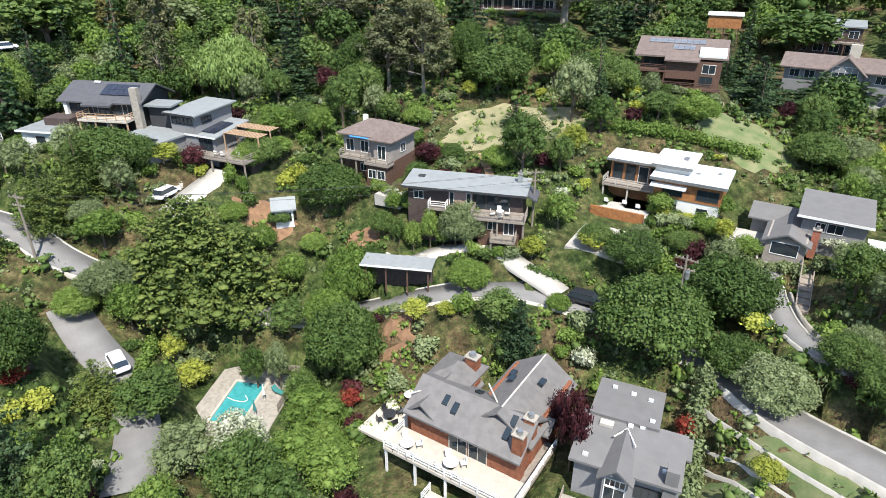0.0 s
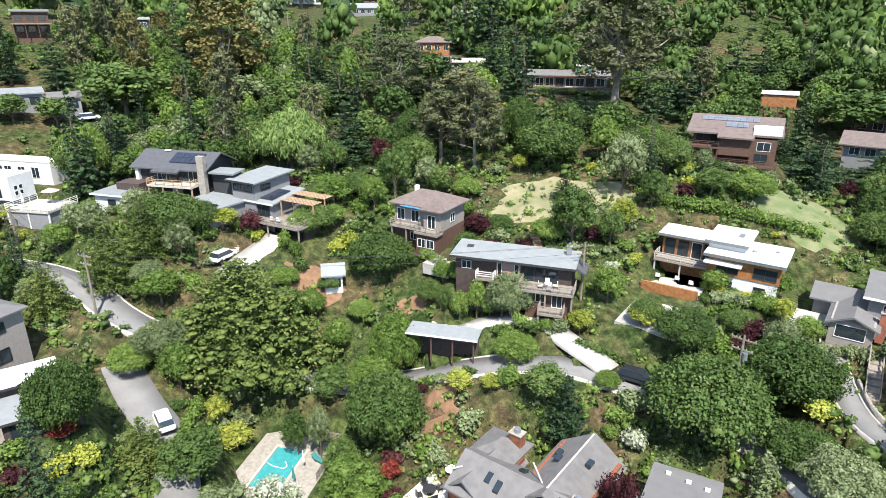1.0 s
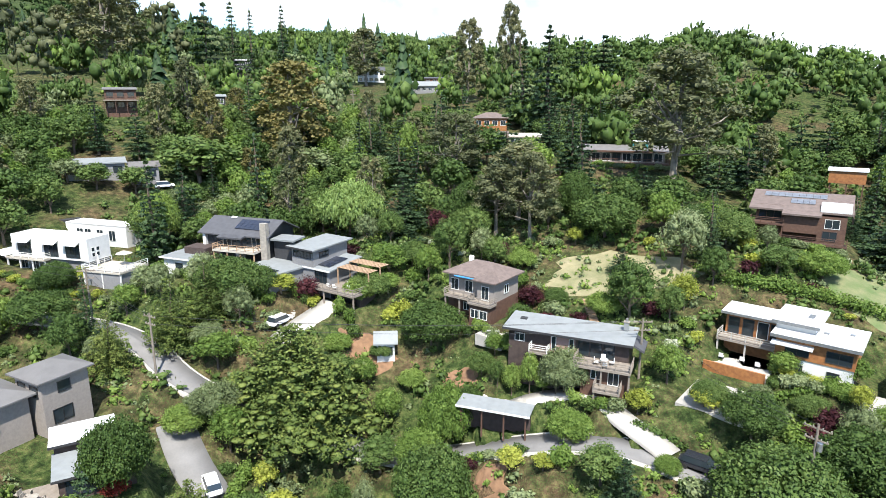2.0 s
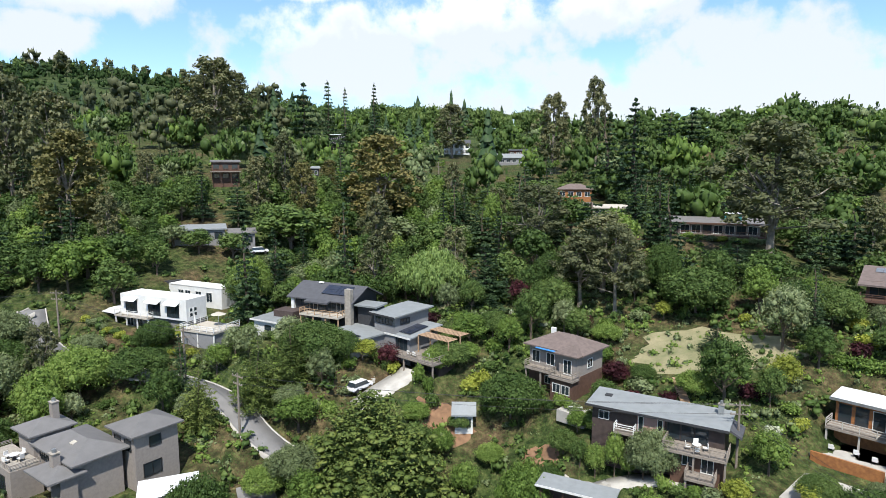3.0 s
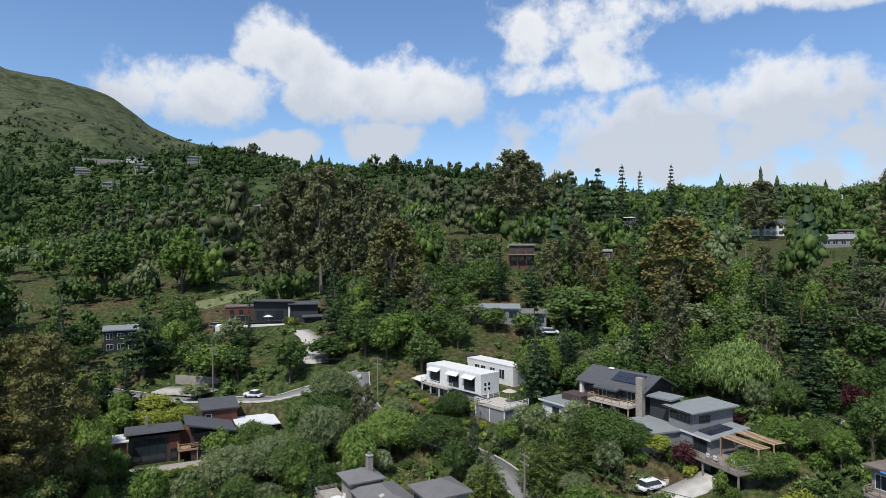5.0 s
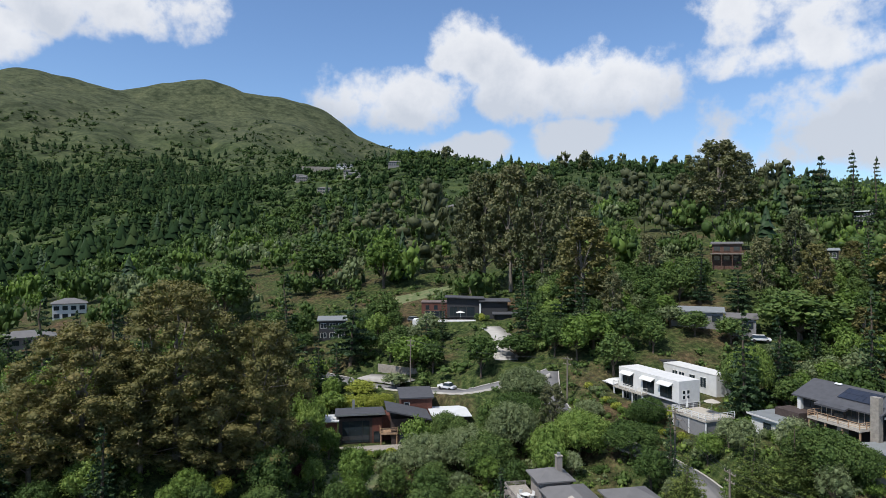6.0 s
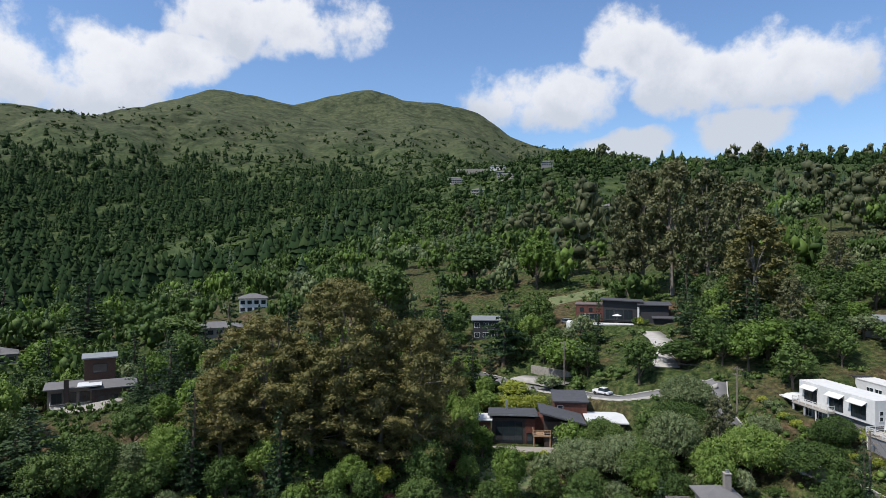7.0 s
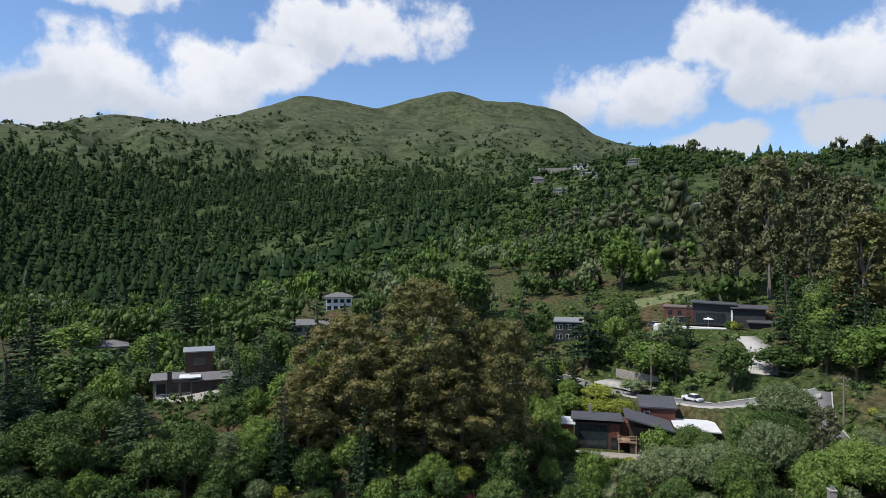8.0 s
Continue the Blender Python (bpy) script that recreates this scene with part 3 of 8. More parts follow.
for s in range(3):
    broadleaf("oak", 10 + s, M_OAK, "broad evergreen oak with a dense dark green crown", n=4600, lumps_n=34 + 3 * s, size=0.14, small=0.2, large=0.34, flat=0.9, name="oak_tree")
    broadleaf("fresh", 20 + s, M_FRESH, "leafy broadleaf tree with a fresh green crown", n=4300, lumps_n=32 + 3 * s, size=0.14, small=0.18, large=0.34, flat=0.95)
    broadleaf("olive", 30 + s, M_OLIVE, "small tree with a loose grey-green crown", n=4300, lumps_n=30 + s, size=0.125, spread=0.7, small=0.16, large=0.32, flat=0.95)
    gum("gum", 40 + s, M_EUCA, "tall eucalyptus with tufts of olive leaves on pale stems", n=5200, tufts=40, size=0.22)
    gum("rust", 50 + s, M_RUST, "huge eucalyptus with rusty brown-green foliage", tufts=150, n=24000, r=8.0, clear=0.12, size=0.14)
    conifer("redwood", 60 + s, M_CONIFER, "tall dark green redwood of narrow conical shape", h=20, r=3.6, levels=20, per=7, n=4200, size=0.2)
    conifer("cypress", 70 + s, M_CYPRESS, "broad cypress with layered yellow-green sprays", h=15, r=5.2, levels=17, per=10, n=9500, size=0.16, power=0.65, droop=0.25)
    shrub("bush", 80 + s, M_OAK, "rounded dark green garden shrub")
    shrub("fresh_bush", 85 + s, M_FRESH, "rounded bright green garden shrub")
    shrub("lime_bush", 90 + s, M_LIME, "yellow-green flowering garden shrub in the border")
    shrub("grey_bush", 95 + s, M_OLIVE, "loose grey-green hillside shrub")
for s in range(2):
    broadleaf("big_oak", 16 + s, M_OAK, "very broad old oak with a dense domed green crown", r=8.0, n=17000, lumps_n=96, size=0.17, small=0.1, large=0.2, flat=0.85, clear=0.12, name="oak_tree")
    broadleaf("big_fresh", 26 + s, M_FRESH, "large spreading broadleaf tree with fresh green crown", r=8.0, n=15000, lumps_n=84, size=0.17, small=0.1, large=0.21, flat=0.9, clear=0.12)
    broadleaf("big_olive", 36 + s, M_OLIVE, "large spreading tree with loose grey-green crown", r=8.0, n=15000, lumps_n=84, size=0.155, spread=0.7, small=0.09, large=0.19, flat=0.9, clear=0.12)
    conifer("big_cypress", 76 + s, M_CYPRESS, "huge broad cypress with layered yellow-green sprays", h=14, r=10, levels=19, per=15, n=26000, size=0.19, power=0.55, droop=0.3)
    broadleaf("lime", 100 + s, M_LIME, "small garden tree with a yellow-green crown", n=2600, lumps_n=24, size=0.16, small=0.2, large=0.36)
    broadleaf("plum", 110 + s, M_PLUM, "dark purple-leaved plum tree in a garden", n=1800, lumps_n=14, size=0.22, name="plum_tree")
    broadleaf("maple", 115 + s, M_MAPLE, "small red-leaved maple beside a house", n=1500, lumps_n=13, size=0.2, name="maple_tree")
    broadleaf("blossom", 120 + s, M_BLOSSOM, "tree in full creamy white blossom", n=3200, lumps_n=18, size=0.16, spread=0.8, small=0.2, large=0.36, name="blossom_tree")
    broadleaf("willow", 125 + s, M_WILLOW, "pale green weeping tree with hanging foliage", r=7.0, n=13000, lumps_n=60, size=0.16, droop=2.0, small=0.12, large=0.24, name="willow_tree")
    conifer("pine", 130 + s, M_CONIFER, "dark pine with open irregular branches", h=15, r=4.4, levels=9, per=6, n=4200, size=0.2, power=0.5, low=0.22, gap=0.25, name="pine_tree")
    conifer("fir", 140 + s, M_CONIFER, "dense dark green conical fir", h=10, r=3.2, levels=14, per=9, n=5200, size=0.15, power=0.8, low=0.03, name="fir_tree")
    shrub("plum_bush", 150 + s, M_PLUM, "dark purple-leaved garden shrub in a border")
    shrub("white_bush", 155 + s, M_BLOSSOM, "rounded shrub covered with white flowers")
    broadleaf("oak_far", 210 + s, M_OAK, "evergreen oak with a dense dark green crown", n=1700, lumps_n=28, size=0.25, small=0.2, large=0.36, flat=0.95, name="hillside_oak")
    broadleaf("fresh_far", 220 + s, M_FRESH, "broadleaf tree with a fresh green crown", n=1600, lumps_n=26, size=0.25, small=0.2, large=0.36, flat=0.95)
    broadleaf("olive_far", 230 + s, M_OLIVE, "small grey-green tree on the hillside", n=1600, lumps_n=24, size=0.23, spread=0.7, small=0.18, large=0.34, flat=0.95)
    gum("gum_far", 240 + s, M_EUCA, "tall eucalyptus with olive-brown foliage", n=5200, tufts=90, size=0.29, clear=0.2)
    gum("rust_far", 250 + s, M_RUST, "tall eucalyptus with rusty brown foliage", n=5200, tufts=90, size=0.29, clear=0.2)
    conifer("redwood_far", 260 + s, M_CONIFER, "tall dark green redwood of narrow shape", h=20, r=3.6, levels=17, per=6, n=2200, size=0.32)
    conifer("pine_far", 270 + s, M_CONIFER, "dark pine with open irregular branches", h=15, r=4.4, levels=9, per=6, n=2000, size=0.34, power=0.5, low=0.2, gap=0.2, name="pine_tree")
SIZES = {"oak_far": (4.2, 8), "fresh_far": (4.2, 8), "olive_far": (4.2, 8), "gum_far": (6, 22), "rust_far": (6, 22), "redwood_far": (3.6, 20), "pine_far": (4.4, 15),
         "oak": (4.2, 8), "fresh": (4.2, 8), "olive": (4.2, 8), "big_oak": (8, 8), "big_fresh": (8, 8), "big_olive": (8, 8), "big_cypress": (10, 14), "gum": (6, 22), "rust": (8, 22), "redwood": (3.6, 20),
         "cypress": (5.2, 15), "lime": (4.2, 8), "plum": (4.2, 8), "maple": (4.2, 8), "blossom": (4.2, 8), "willow": (7, 8), "pine": (4.4, 15), "fir": (3.2, 10)}
_used = {}
_turn = random.Random(5)
PLANTED = []


def hedge(x0, y0, x1, y1, high, wide, mat, label, seed):
    """A clipped run of shrubs along a line."""
    rng = np.random.default_rng(seed)
    L = math.hypot(x1 - x0, y1 - y0)
    n = max(2, int(L / (wide * 0.55)))
    c, q = [], []
    thing = new("hedge")
    thing.location = (x0, y0, ground(x0, y0))
    for i in range(n + 1):
        u = i / n
        x, y = x0 + (x1 - x0) * u, y0 + (y1 - y0) * u
        c.append((x - x0 + rng.normal() * 0.1, y - y0 + rng.normal() * 0.1, ground(x, y) - thing.location.z + high * 0.45))
        q.append((wide * 0.55, wide * 0.55, high * rng.uniform(0.5, 0.6)))
        PLANTED.append((x, y, wide * 0.6))
    crown_part(rng, c, q, int(L * wide * high * 60) + 200, 0.17, mat, thing, 0.5, name="leaves")
    woody(rng, "stem", high * 0.4, 0.06, [], M_BARK, thing)
    return tagged(thing, label, "hedge")



def plant(kind, x, y, height, radius, z=None):
    """Stands a tree or shrub of a kind on the ground, at its height and crown radius."""
    if (radius > 7.0 if kind == "cypress" else radius > 4.4 or height < 1.3 * radius) and "big_" + kind in KINDS:
        kind = "big_" + kind
    kinds = KINDS[kind]
    _used[kind] = _used.get(kind, 0) + 1
    model = kinds[_used[kind] % len(kinds)]
    r0, h0 = SIZES.get(kind, (1.0, 1.3))
    m = pose(x, y, ground(x, y) if z is None else z, 0, 0, _turn.uniform(0, 360)) @ Matrix.Diagonal((radius / r0, radius / r0, height / h0, 1))
    PLANTED.append((x, y, radius))
    return copy_thing(model, m)


# ---- materials of buildings and streets ----
M_ROOF = material("grey_shingle_roof", (0.13, 0.124, 0.122), 0.9, dark=0.78, scale=1.2, bump=0.01, bump_scale=14)
M_ROOF2 = material("slate_grey_membrane_roof", (0.125, 0.122, 0.122), 0.85, dark=0.86, scale=0.8)
M_ROOF_BLUE = material("blue_grey_metal_roof", (0.19, 0.205, 0.21), 0.65, dark=0.85, scale=1.0)
M_ROOF_WHITE = material("white_membrane_roof", (0.52, 0.53, 0.53), 0.75, dark=0.88, scale=0.7)
M_ROOF_DARK = material("dark_grey_shingle_roof", (0.062, 0.064, 0.072), 0.85, dark=0.8, scale=1.4)
M_ROOF_BROWN = material("weathered_brown_shingle_roof", (0.135, 0.105, 0.095), 0.9, dark=0.75, scale=1.5)
M_SHINGLE = material("red_cedar_shingle_wall", (0.21, 0.075, 0.038), 0.85, dark=0.6, scale=3.0, bump=0.01)
M_WOOD = material("warm_cedar_siding", (0.30, 0.13, 0.045), 0.6, second=(0.19, 0.075, 0.028), scale=2.2)
M_DARKWOOD = material("dark_stained_siding", (0.06, 0.043, 0.038), 0.75, dark=0.7, scale=2.0)
M_BROWN = material("brown_board_siding", (0.095, 0.052, 0.036), 0.8, dark=0.7, scale=2.2)
M_REDWOOD = material("rusty_red_siding", (0.105, 0.038, 0.026), 0.75, dark=0.7, scale=2.0)
M_TAUPE = material("taupe_stucco_wall", (0.235, 0.21, 0.19), 0.9, dark=0.85)
M_GREYWALL = material("grey_painted_siding", (0.19, 0.19, 0.195), 0.8, dark=0.85)
M_CHARCOAL = material("charcoal_siding", (0.03, 0.031, 0.034), 0.75, dark=0.8)
M_WHITE = material("white_paint", (0.58, 0.58, 0.565), 0.6, dark=0.9, scale=1.5, jitter=0.05)
M_CREAM = material("cream_deck", (0.38, 0.35, 0.30), 0.8, dark=0.85, scale=1.4)
M_PINK = material("dusty_pink_panel", (0.33, 0.20, 0.17), 0.8, dark=0.9)
M_DECK = material("weathered_deck_boards", (0.22, 0.19, 0.16), 0.85, dark=0.75, scale=2.5)
M_TIMBER = material("pale_timber", (0.36, 0.24, 0.15), 0.8, dark=0.7)
M_STONE = material("pale_stone", (0.29, 0.265, 0.23), 0.9, dark=0.7, scale=2.5, bump=0.02)
M_CONCRETE = material("pale_concrete", (0.36, 0.345, 0.315), 0.9, dark=0.78, scale=0.8)
M_ASPHALT = material("worn_asphalt", (0.175, 0.172, 0.17), 0.95, dark=0.82, scale=0.5, bump=0.005)
M_SOIL = material("red_brown_mulch", (0.20, 0.115, 0.065), 0.95, dark=0.65, scale=1.2, bump=0.05, bump_scale=6)
M_DRY = material("dry_straw_grass", (0.22, 0.195, 0.115), 0.95, second=(0.12, 0.125, 0.06), scale=0.35, bump=0.08, bump_scale=5, jitter=0.25)
M_LAWN = material("green_lawn", (0.07, 0.105, 0.035), 0.95, second=(0.15, 0.15, 0.075), scale=0.5, bump=0.06, bump_scale=6, jitter=0.25)
M_METAL = material("dull_metal", (0.35, 0.36, 0.37), 0.4, 0.7)
M_BLACK = material("black_paint", (0.02, 0.02, 0.022), 0.35)
M_PANEL = material("solar_panel_glass", (0.022, 0.027, 0.042), 0.16, dark=0.8, spec=0.6)
M_TEAL = material("teal_cushion", (0.03, 0.16, 0.16), 0.85)
M_BLUE = material("blue_canvas", (0.03, 0.17, 0.42), 0.8)
M_BRICK = material("red_brick", (0.30, 0.11, 0.07), 0.9, dark=0.7)
M_GLASS = glass("window_glass")
M_TYRE = material("tyre_rubber", (0.02, 0.02, 0.02), 0.9)
M_POLE = material("grey_pole_wood", (0.20, 0.17, 0.14), 0.9, dark=0.7)


def water():
    m = bpy.data.materials.new("pool_water")
    m.use_nodes = True
    k = Nodes(m.node_tree)
    at = k.add("TexCoord").outputs["Object"]
    n = k.add("TexNoise", {"Vector": at, "Scale": 1.4, "Detail": 3.0}).outputs[0]
    col = k.ramp(n, [(0.3, (0.03, 0.20, 0.21)), (0.7, (0.05, 0.26, 0.27))])
    b = k.add("BsdfPrincipled", {"Base Color": col, "Roughness": 0.04, "Specular IOR Level": 0.5})
    k.tree.links.new(k.add("Bump", {"Height": n, "Strength": 0.15, "Distance": 0.05}).outputs[0], b.inputs["Normal"])
    k.tree.links.new(b.outputs[0], k.add("OutputMaterial").inputs[0])
    return m


M_WATER = water()


# ---- building kit: local x to the house's right, y to its back, z up ----
def add_box(bm, x0, x1, y0, y1, z0, z1):
    v = [bm.verts.new((x, y, z)) for z in (z0, z1) for y in (y0, y1) for x in (x0, x1)]
    for f in ((0, 1, 3, 2), (4, 6, 7, 5), (0, 4, 5, 1), (2, 3, 7, 6), (0, 2, 6, 4), (1, 5, 7, 3)):
        bm.faces.new([v[i] for i in f])


def box_part(name, x0, x1, y0, y1, z0, z1, mat, parent=None, label="", bevel=0.0):
    bm = bmesh.new()
    add_box(bm, min(x0, x1), max(x0, x1), min(y0, y1), max(y0, y1), z0, z1)
    if bevel:
        bmesh.ops.bevel(bm, geom=bm.edges[:], offset=bevel, segments=1, affect="EDGES")
    return part(name, bm, mat, parent, label)


def slab(name, corners, thick, mat, parent, label=""):
    """A plate under four or more corners."""
    bm = bmesh.new()
    top = [bm.verts.new(c) for c in corners]
    low = [bm.verts.new((c[0], c[1], c[2] - thick)) for c in corners]
    bm.faces.new(top)
    bm.faces.new(low[::-1])
    for i in range(len(top)):
        j = (i + 1) % len(top)
        bm.faces.new((top[j], top[i], low[i], low[j]))
    return part(name, bm, mat, parent, label)


def building(name, label, x, y, z, yaw, category="house", group=""):
    ob = new(name)
    ob.matrix_world = pose(x, y, z, 0, 0, yaw)
    return tagged(ob, label, category, group)


def wall(h, x0, x1, y0, y1, z0, z1, mat, label=""):
    return box_part("wall", x0, x1, y0, y1, z0, z1, mat, h, label)


def shed_roof(h, x0, x1, y0, y1, zf, zb, mat, over=0.5, thick=0.28, fascia=None, label=""):
    s = (zb - zf) / (y1 - y0)
    a, b = zf - s * over, zb + s * over
    r = slab("roof", [(x0 - over, y0 - over, a), (x1 + over, y0 - over, a), (x1 + over, y1 + over, b), (x0 - over, y1 + over, b)], thick, mat, h, label)
    if fascia:
        box_part("fascia", x0 - over - 0.03, x1 + over + 0.03, y0 - over - 0.05, y0 - over - 0.004, a - thick - 0.03, a + 0.03, fascia, r)
    return r


def side_roof(h, x0, x1, y0, y1, zl, zr, mat, over=0.5, thick=0.28, label=""):
    """A single slope that falls to the left or right."""
    s = (zr - zl) / (x1 - x0)
    a, b = zl - s * over, zr + s * over
    return slab("roof", [(x0 - over, y0 - over, a), (x1 + over, y0 - over, b), (x1 + over, y1 + over, b), (x0 - over, y1 + over, a)], thick, mat, h, label)


def gable_roof(h, x0, x1, y0, y1, z, rise, axis, mat, wallmat, over=0.5, thick=0.22):
    if axis == "x":
        m, d = (y0 + y1) / 2, rise / ((y1 - y0) / 2) * over
        slab("roof", [(x0 - over, y0 - over, z - d), (x1 + over, y0 - over, z - d), (x1 + over, m, z + rise), (x0 - over, m, z + rise)], thick, mat, h)
        slab("roof", [(x0 - over, m, z + rise), (x1 + over, m, z + rise), (x1 + over, y1 + over, z - d), (x0 - over, y1 + over, z - d)], thick, mat, h)
        ends = [[(x, y0, z - thick), (x, y1, z - thick), (x, m, z + rise - thick)] for x in (x0 + 0.01, x1 - 0.15)]
        step = (0.14, 0, 0)
    else:
        m, d = (x0 + x1) / 2, rise / ((x1 - x0) / 2) * over
        slab("roof", [(x0 - over, y0 - over, z - d), (m, y0 - over, z + rise), (m, y1 + over, z + rise), (x0 - over, y1 + over, z - d)], thick, mat, h)
        slab("roof", [(m, y0 - over, z + rise), (x1 + over, y0 - over, z - d), (x1 + over, y1 + over, z - d), (m, y1 + over, z + rise)], thick, mat, h)
        ends = [[(x0, y, z - thick), (x1, y, z - thick), (m, y, z + rise - thick)] for y in (y0 + 0.01, y1 - 0.15)]
        step = (0, 0.14, 0)
    for tri in ends:
        bm = bmesh.new()
        a = [bm.verts.new(p) for p in tri]
        b = [bm.verts.new(Vector(p) + Vector(step)) for p in tri]
        bm.faces.new(a)
        bm.faces.new(b[::-1])
        for i in range(3):
            j = (i + 1) % 3
            bm.faces.new((a[j], a[i], b[i], b[j]))
        part("gable", bm, wallmat, h)


def hip_roof(h, x0, x1, y0, y1, z, rise, mat, over=0.6, thick=0.2):
    x0, x1, y0, y1 = x0 - over, x1 + over, y0 - over, y1 + over
    w, d = x1 - x0, y1 - y0
    i = min(w, d) / 2
    a, b = ((x0 + i, (y0 + y1) / 2), (x1 - i, (y0 + y1) / 2)) if w >= d else (((x0 + x1) / 2, y0 + i), ((x0 + x1) / 2, y1 - i))
    bm = bmesh.new()
    c = [bm.verts.new(p) for p in ((x0, y0, z), (x1, y0, z), (x1, y1, z), (x0, y1, z))]
    k = [bm.verts.new((v.co.x, v.co.y, z - thick)) for v in c]
    p, q = bm.verts.new((*a, z + rise)), bm.verts.new((*b, z + rise))
    if w >= d:
        fs = [(c[0], c[1], q, p), (c[1], c[2], q), (c[2], c[3], p, q), (c[3], c[0], p)]
    else:
        fs = [(c[0], c[1], p), (c[1], c[2], q, p), (c[2], c[3], q), (c[3], c[0], p, q)]
    for f in fs:
        bm.faces.new(f)
    for n in range(4):
        m = (n + 1) % 4
        bm.faces.new((c[m], c[n], k[n], k[m]))
    bm.faces.new(k[::-1])
    return part("roof", bm, mat, h)


def window(h, side, at, u, z, w, t, frame_mat, bars=1, name="window"):
    """A framed window of width w and height t, u along the wall, on the plane at; side: which way it faces (F, B, L, R)."""
    turn = {"F": (1, 0, 0, -1), "B": (1, 0, 0, 1), "L": (0, 1, -1, 0), "R": (0, 1, 1, 0)}[side]

    def box(bm, u0, u1, o0, o1, z0, z1):
        if side in "FB":
            s = turn[3]
            add_box(bm, u0, u1, min(at + s * o0, at + s * o1), max(at + s * o0, at + s * o1), z0, z1)
        else:
            s = turn[2]
            add_box(bm, min(at + s * o0, at + s * o1), max(at + s * o0, at + s * o1), u0, u1, z0, z1)
    f = 0.08
    us = [u - f, u]
    for i in range(1, bars + 1):
        c = u + w * i / (bars + 1)
        us += [c - 0.03, c + 0.03]
    us += [u + w, u + w + f]
    zs = [z - f, z, z + t, z + t + f]
    bm = bmesh.new()
    s = turn[3] if side in "FB" else turn[2]
    grid = {}

    def corner(i, j, o):
        if (i, j, o) not in grid:
            q = at + s * (0.07 if o else -0.03)
            grid[i, j, o] = bm.verts.new((us[i], q, zs[j]) if side in "FB" else (q, us[i], zs[j]))
        return grid[i, j, o]

    def solid(i, j):
        return 0 <= i < len(us) - 1 and 0 <= j < 3 and (j != 1 or i % 2 == 0)
    for i in range(len(us) - 1):
        for j in range(3):
            if not solid(i, j):
                continue
            for o in (0, 1):
                bm.faces.new([corner(i, j, o), corner(i + 1, j, o), corner(i + 1, j + 1, o), corner(i, j + 1, o)])
            for di, dj, p, q in ((-1, 0, (i, j), (i, j + 1)), (1, 0, (i + 1, j), (i + 1, j + 1)), (0, -1, (i, j), (i + 1, j)), (0, 1, (i, j + 1), (i + 1, j + 1))):
                if not solid(i + di, j + dj):
                    bm.faces.new([corner(*p, 0), corner(*q, 0), corner(*q, 1), corner(*p, 1)])
    fr = part(name, bm, frame_mat, h)
    bm = bmesh.new()
    box(bm, u, u + w, 0.003, 0.025, z, z + t)
    part("pane", bm, M_GLASS, fr, "dark glass pane")
    return fr


_post = {}


def post(parent, x, y, z0, z1, s, mat, name="post"):
    key = (mat.name, round(s, 2), round(z1 - z0, 2))
    if key not in _post:
        bm = bmesh.new()
        add_box(bm, -s / 2, s / 2, -s / 2, s / 2, 0, z1 - z0)
        me = bpy.data.meshes.new(name)
        bm.to_mesh(me)
        bm.free()
        me.materials.append(mat)
        _post[key] = me
    ob = new(name, _post[key])
    ob.parent = parent
    ob.location = (x, y, z0)
    return ob


def railing(h, pts, z, mat, high=1.0, gap=1.6, bars=3):
    """Rails along a line of corners, on posts."""
    spots, r = [], None
    for (xa, ya), (xb, yb) in zip(pts, pts[1:]):
        n = max(1, round(math.hypot(xb - xa, yb - ya) / gap))
        d = Vector((xb - xa, yb - ya, 0)).normalized()
        s = Vector((-d.y, d.x, 0)) * 0.035
        for k in range(bars):
            zz = z + high - k * high * 0.9 / bars
            t = 0.09 if k == 0 else 0.05
            a, b = Vector((xa, ya, zz)), Vector((xb, yb, zz))
            bar = slab("rail" if r else "railing", [a - s, b - s, b + s, a + s], t, mat, r or h)
            r = r or bar
        spots += [(xa + (xb - xa) * i / n, ya + (yb - ya) * i / n) for i in range(n + 1)]
    for x, y in dict.fromkeys((round(a, 2), round(b, 2)) for a, b in spots):
        post(r, x, y, z, z + high - 0.02, 0.1, mat)
    return r


def deck(h, x0, x1, y0, y1, z, mat, rails="FLR", railmat=None, down=3.0, legs=True, thick=0.3, high=1.0):
    d = box_part("deck", x0, x1, y0, y1, z - thick, z, mat, h)
    i = 0.06
    if rails == "FLR":
        railing(h, [(x0 + i, y1), (x0 + i, y0 + i), (x1 - i, y0 + i), (x1 - i, y1)], z, railmat or mat, high)
    elif rails == "FL":
        railing(h, [(x0 + i, y1), (x0 + i, y0 + i), (x1, y0 + i)], z, railmat or mat, high)
    elif rails == "FR":
        railing(h, [(x0, y0 + i), (x1 - i, y0 + i), (x1 - i, y1)], z, railmat or mat, high)
    elif rails == "F":
        railing(h, [(x0, y0 + i), (x1, y0 + i)], z, railmat or mat, high)
    if legs:
        n = max(2, round((x1 - x0) / 3.2) + 1)
        for k in range(n):
            post(h, x0 + 0.15 + (x1 - x0 - 0.3) * k / (n - 1), y0 + 0.25, z - thick - down, z - thick, 0.2, railmat or mat, "leg")
    return d


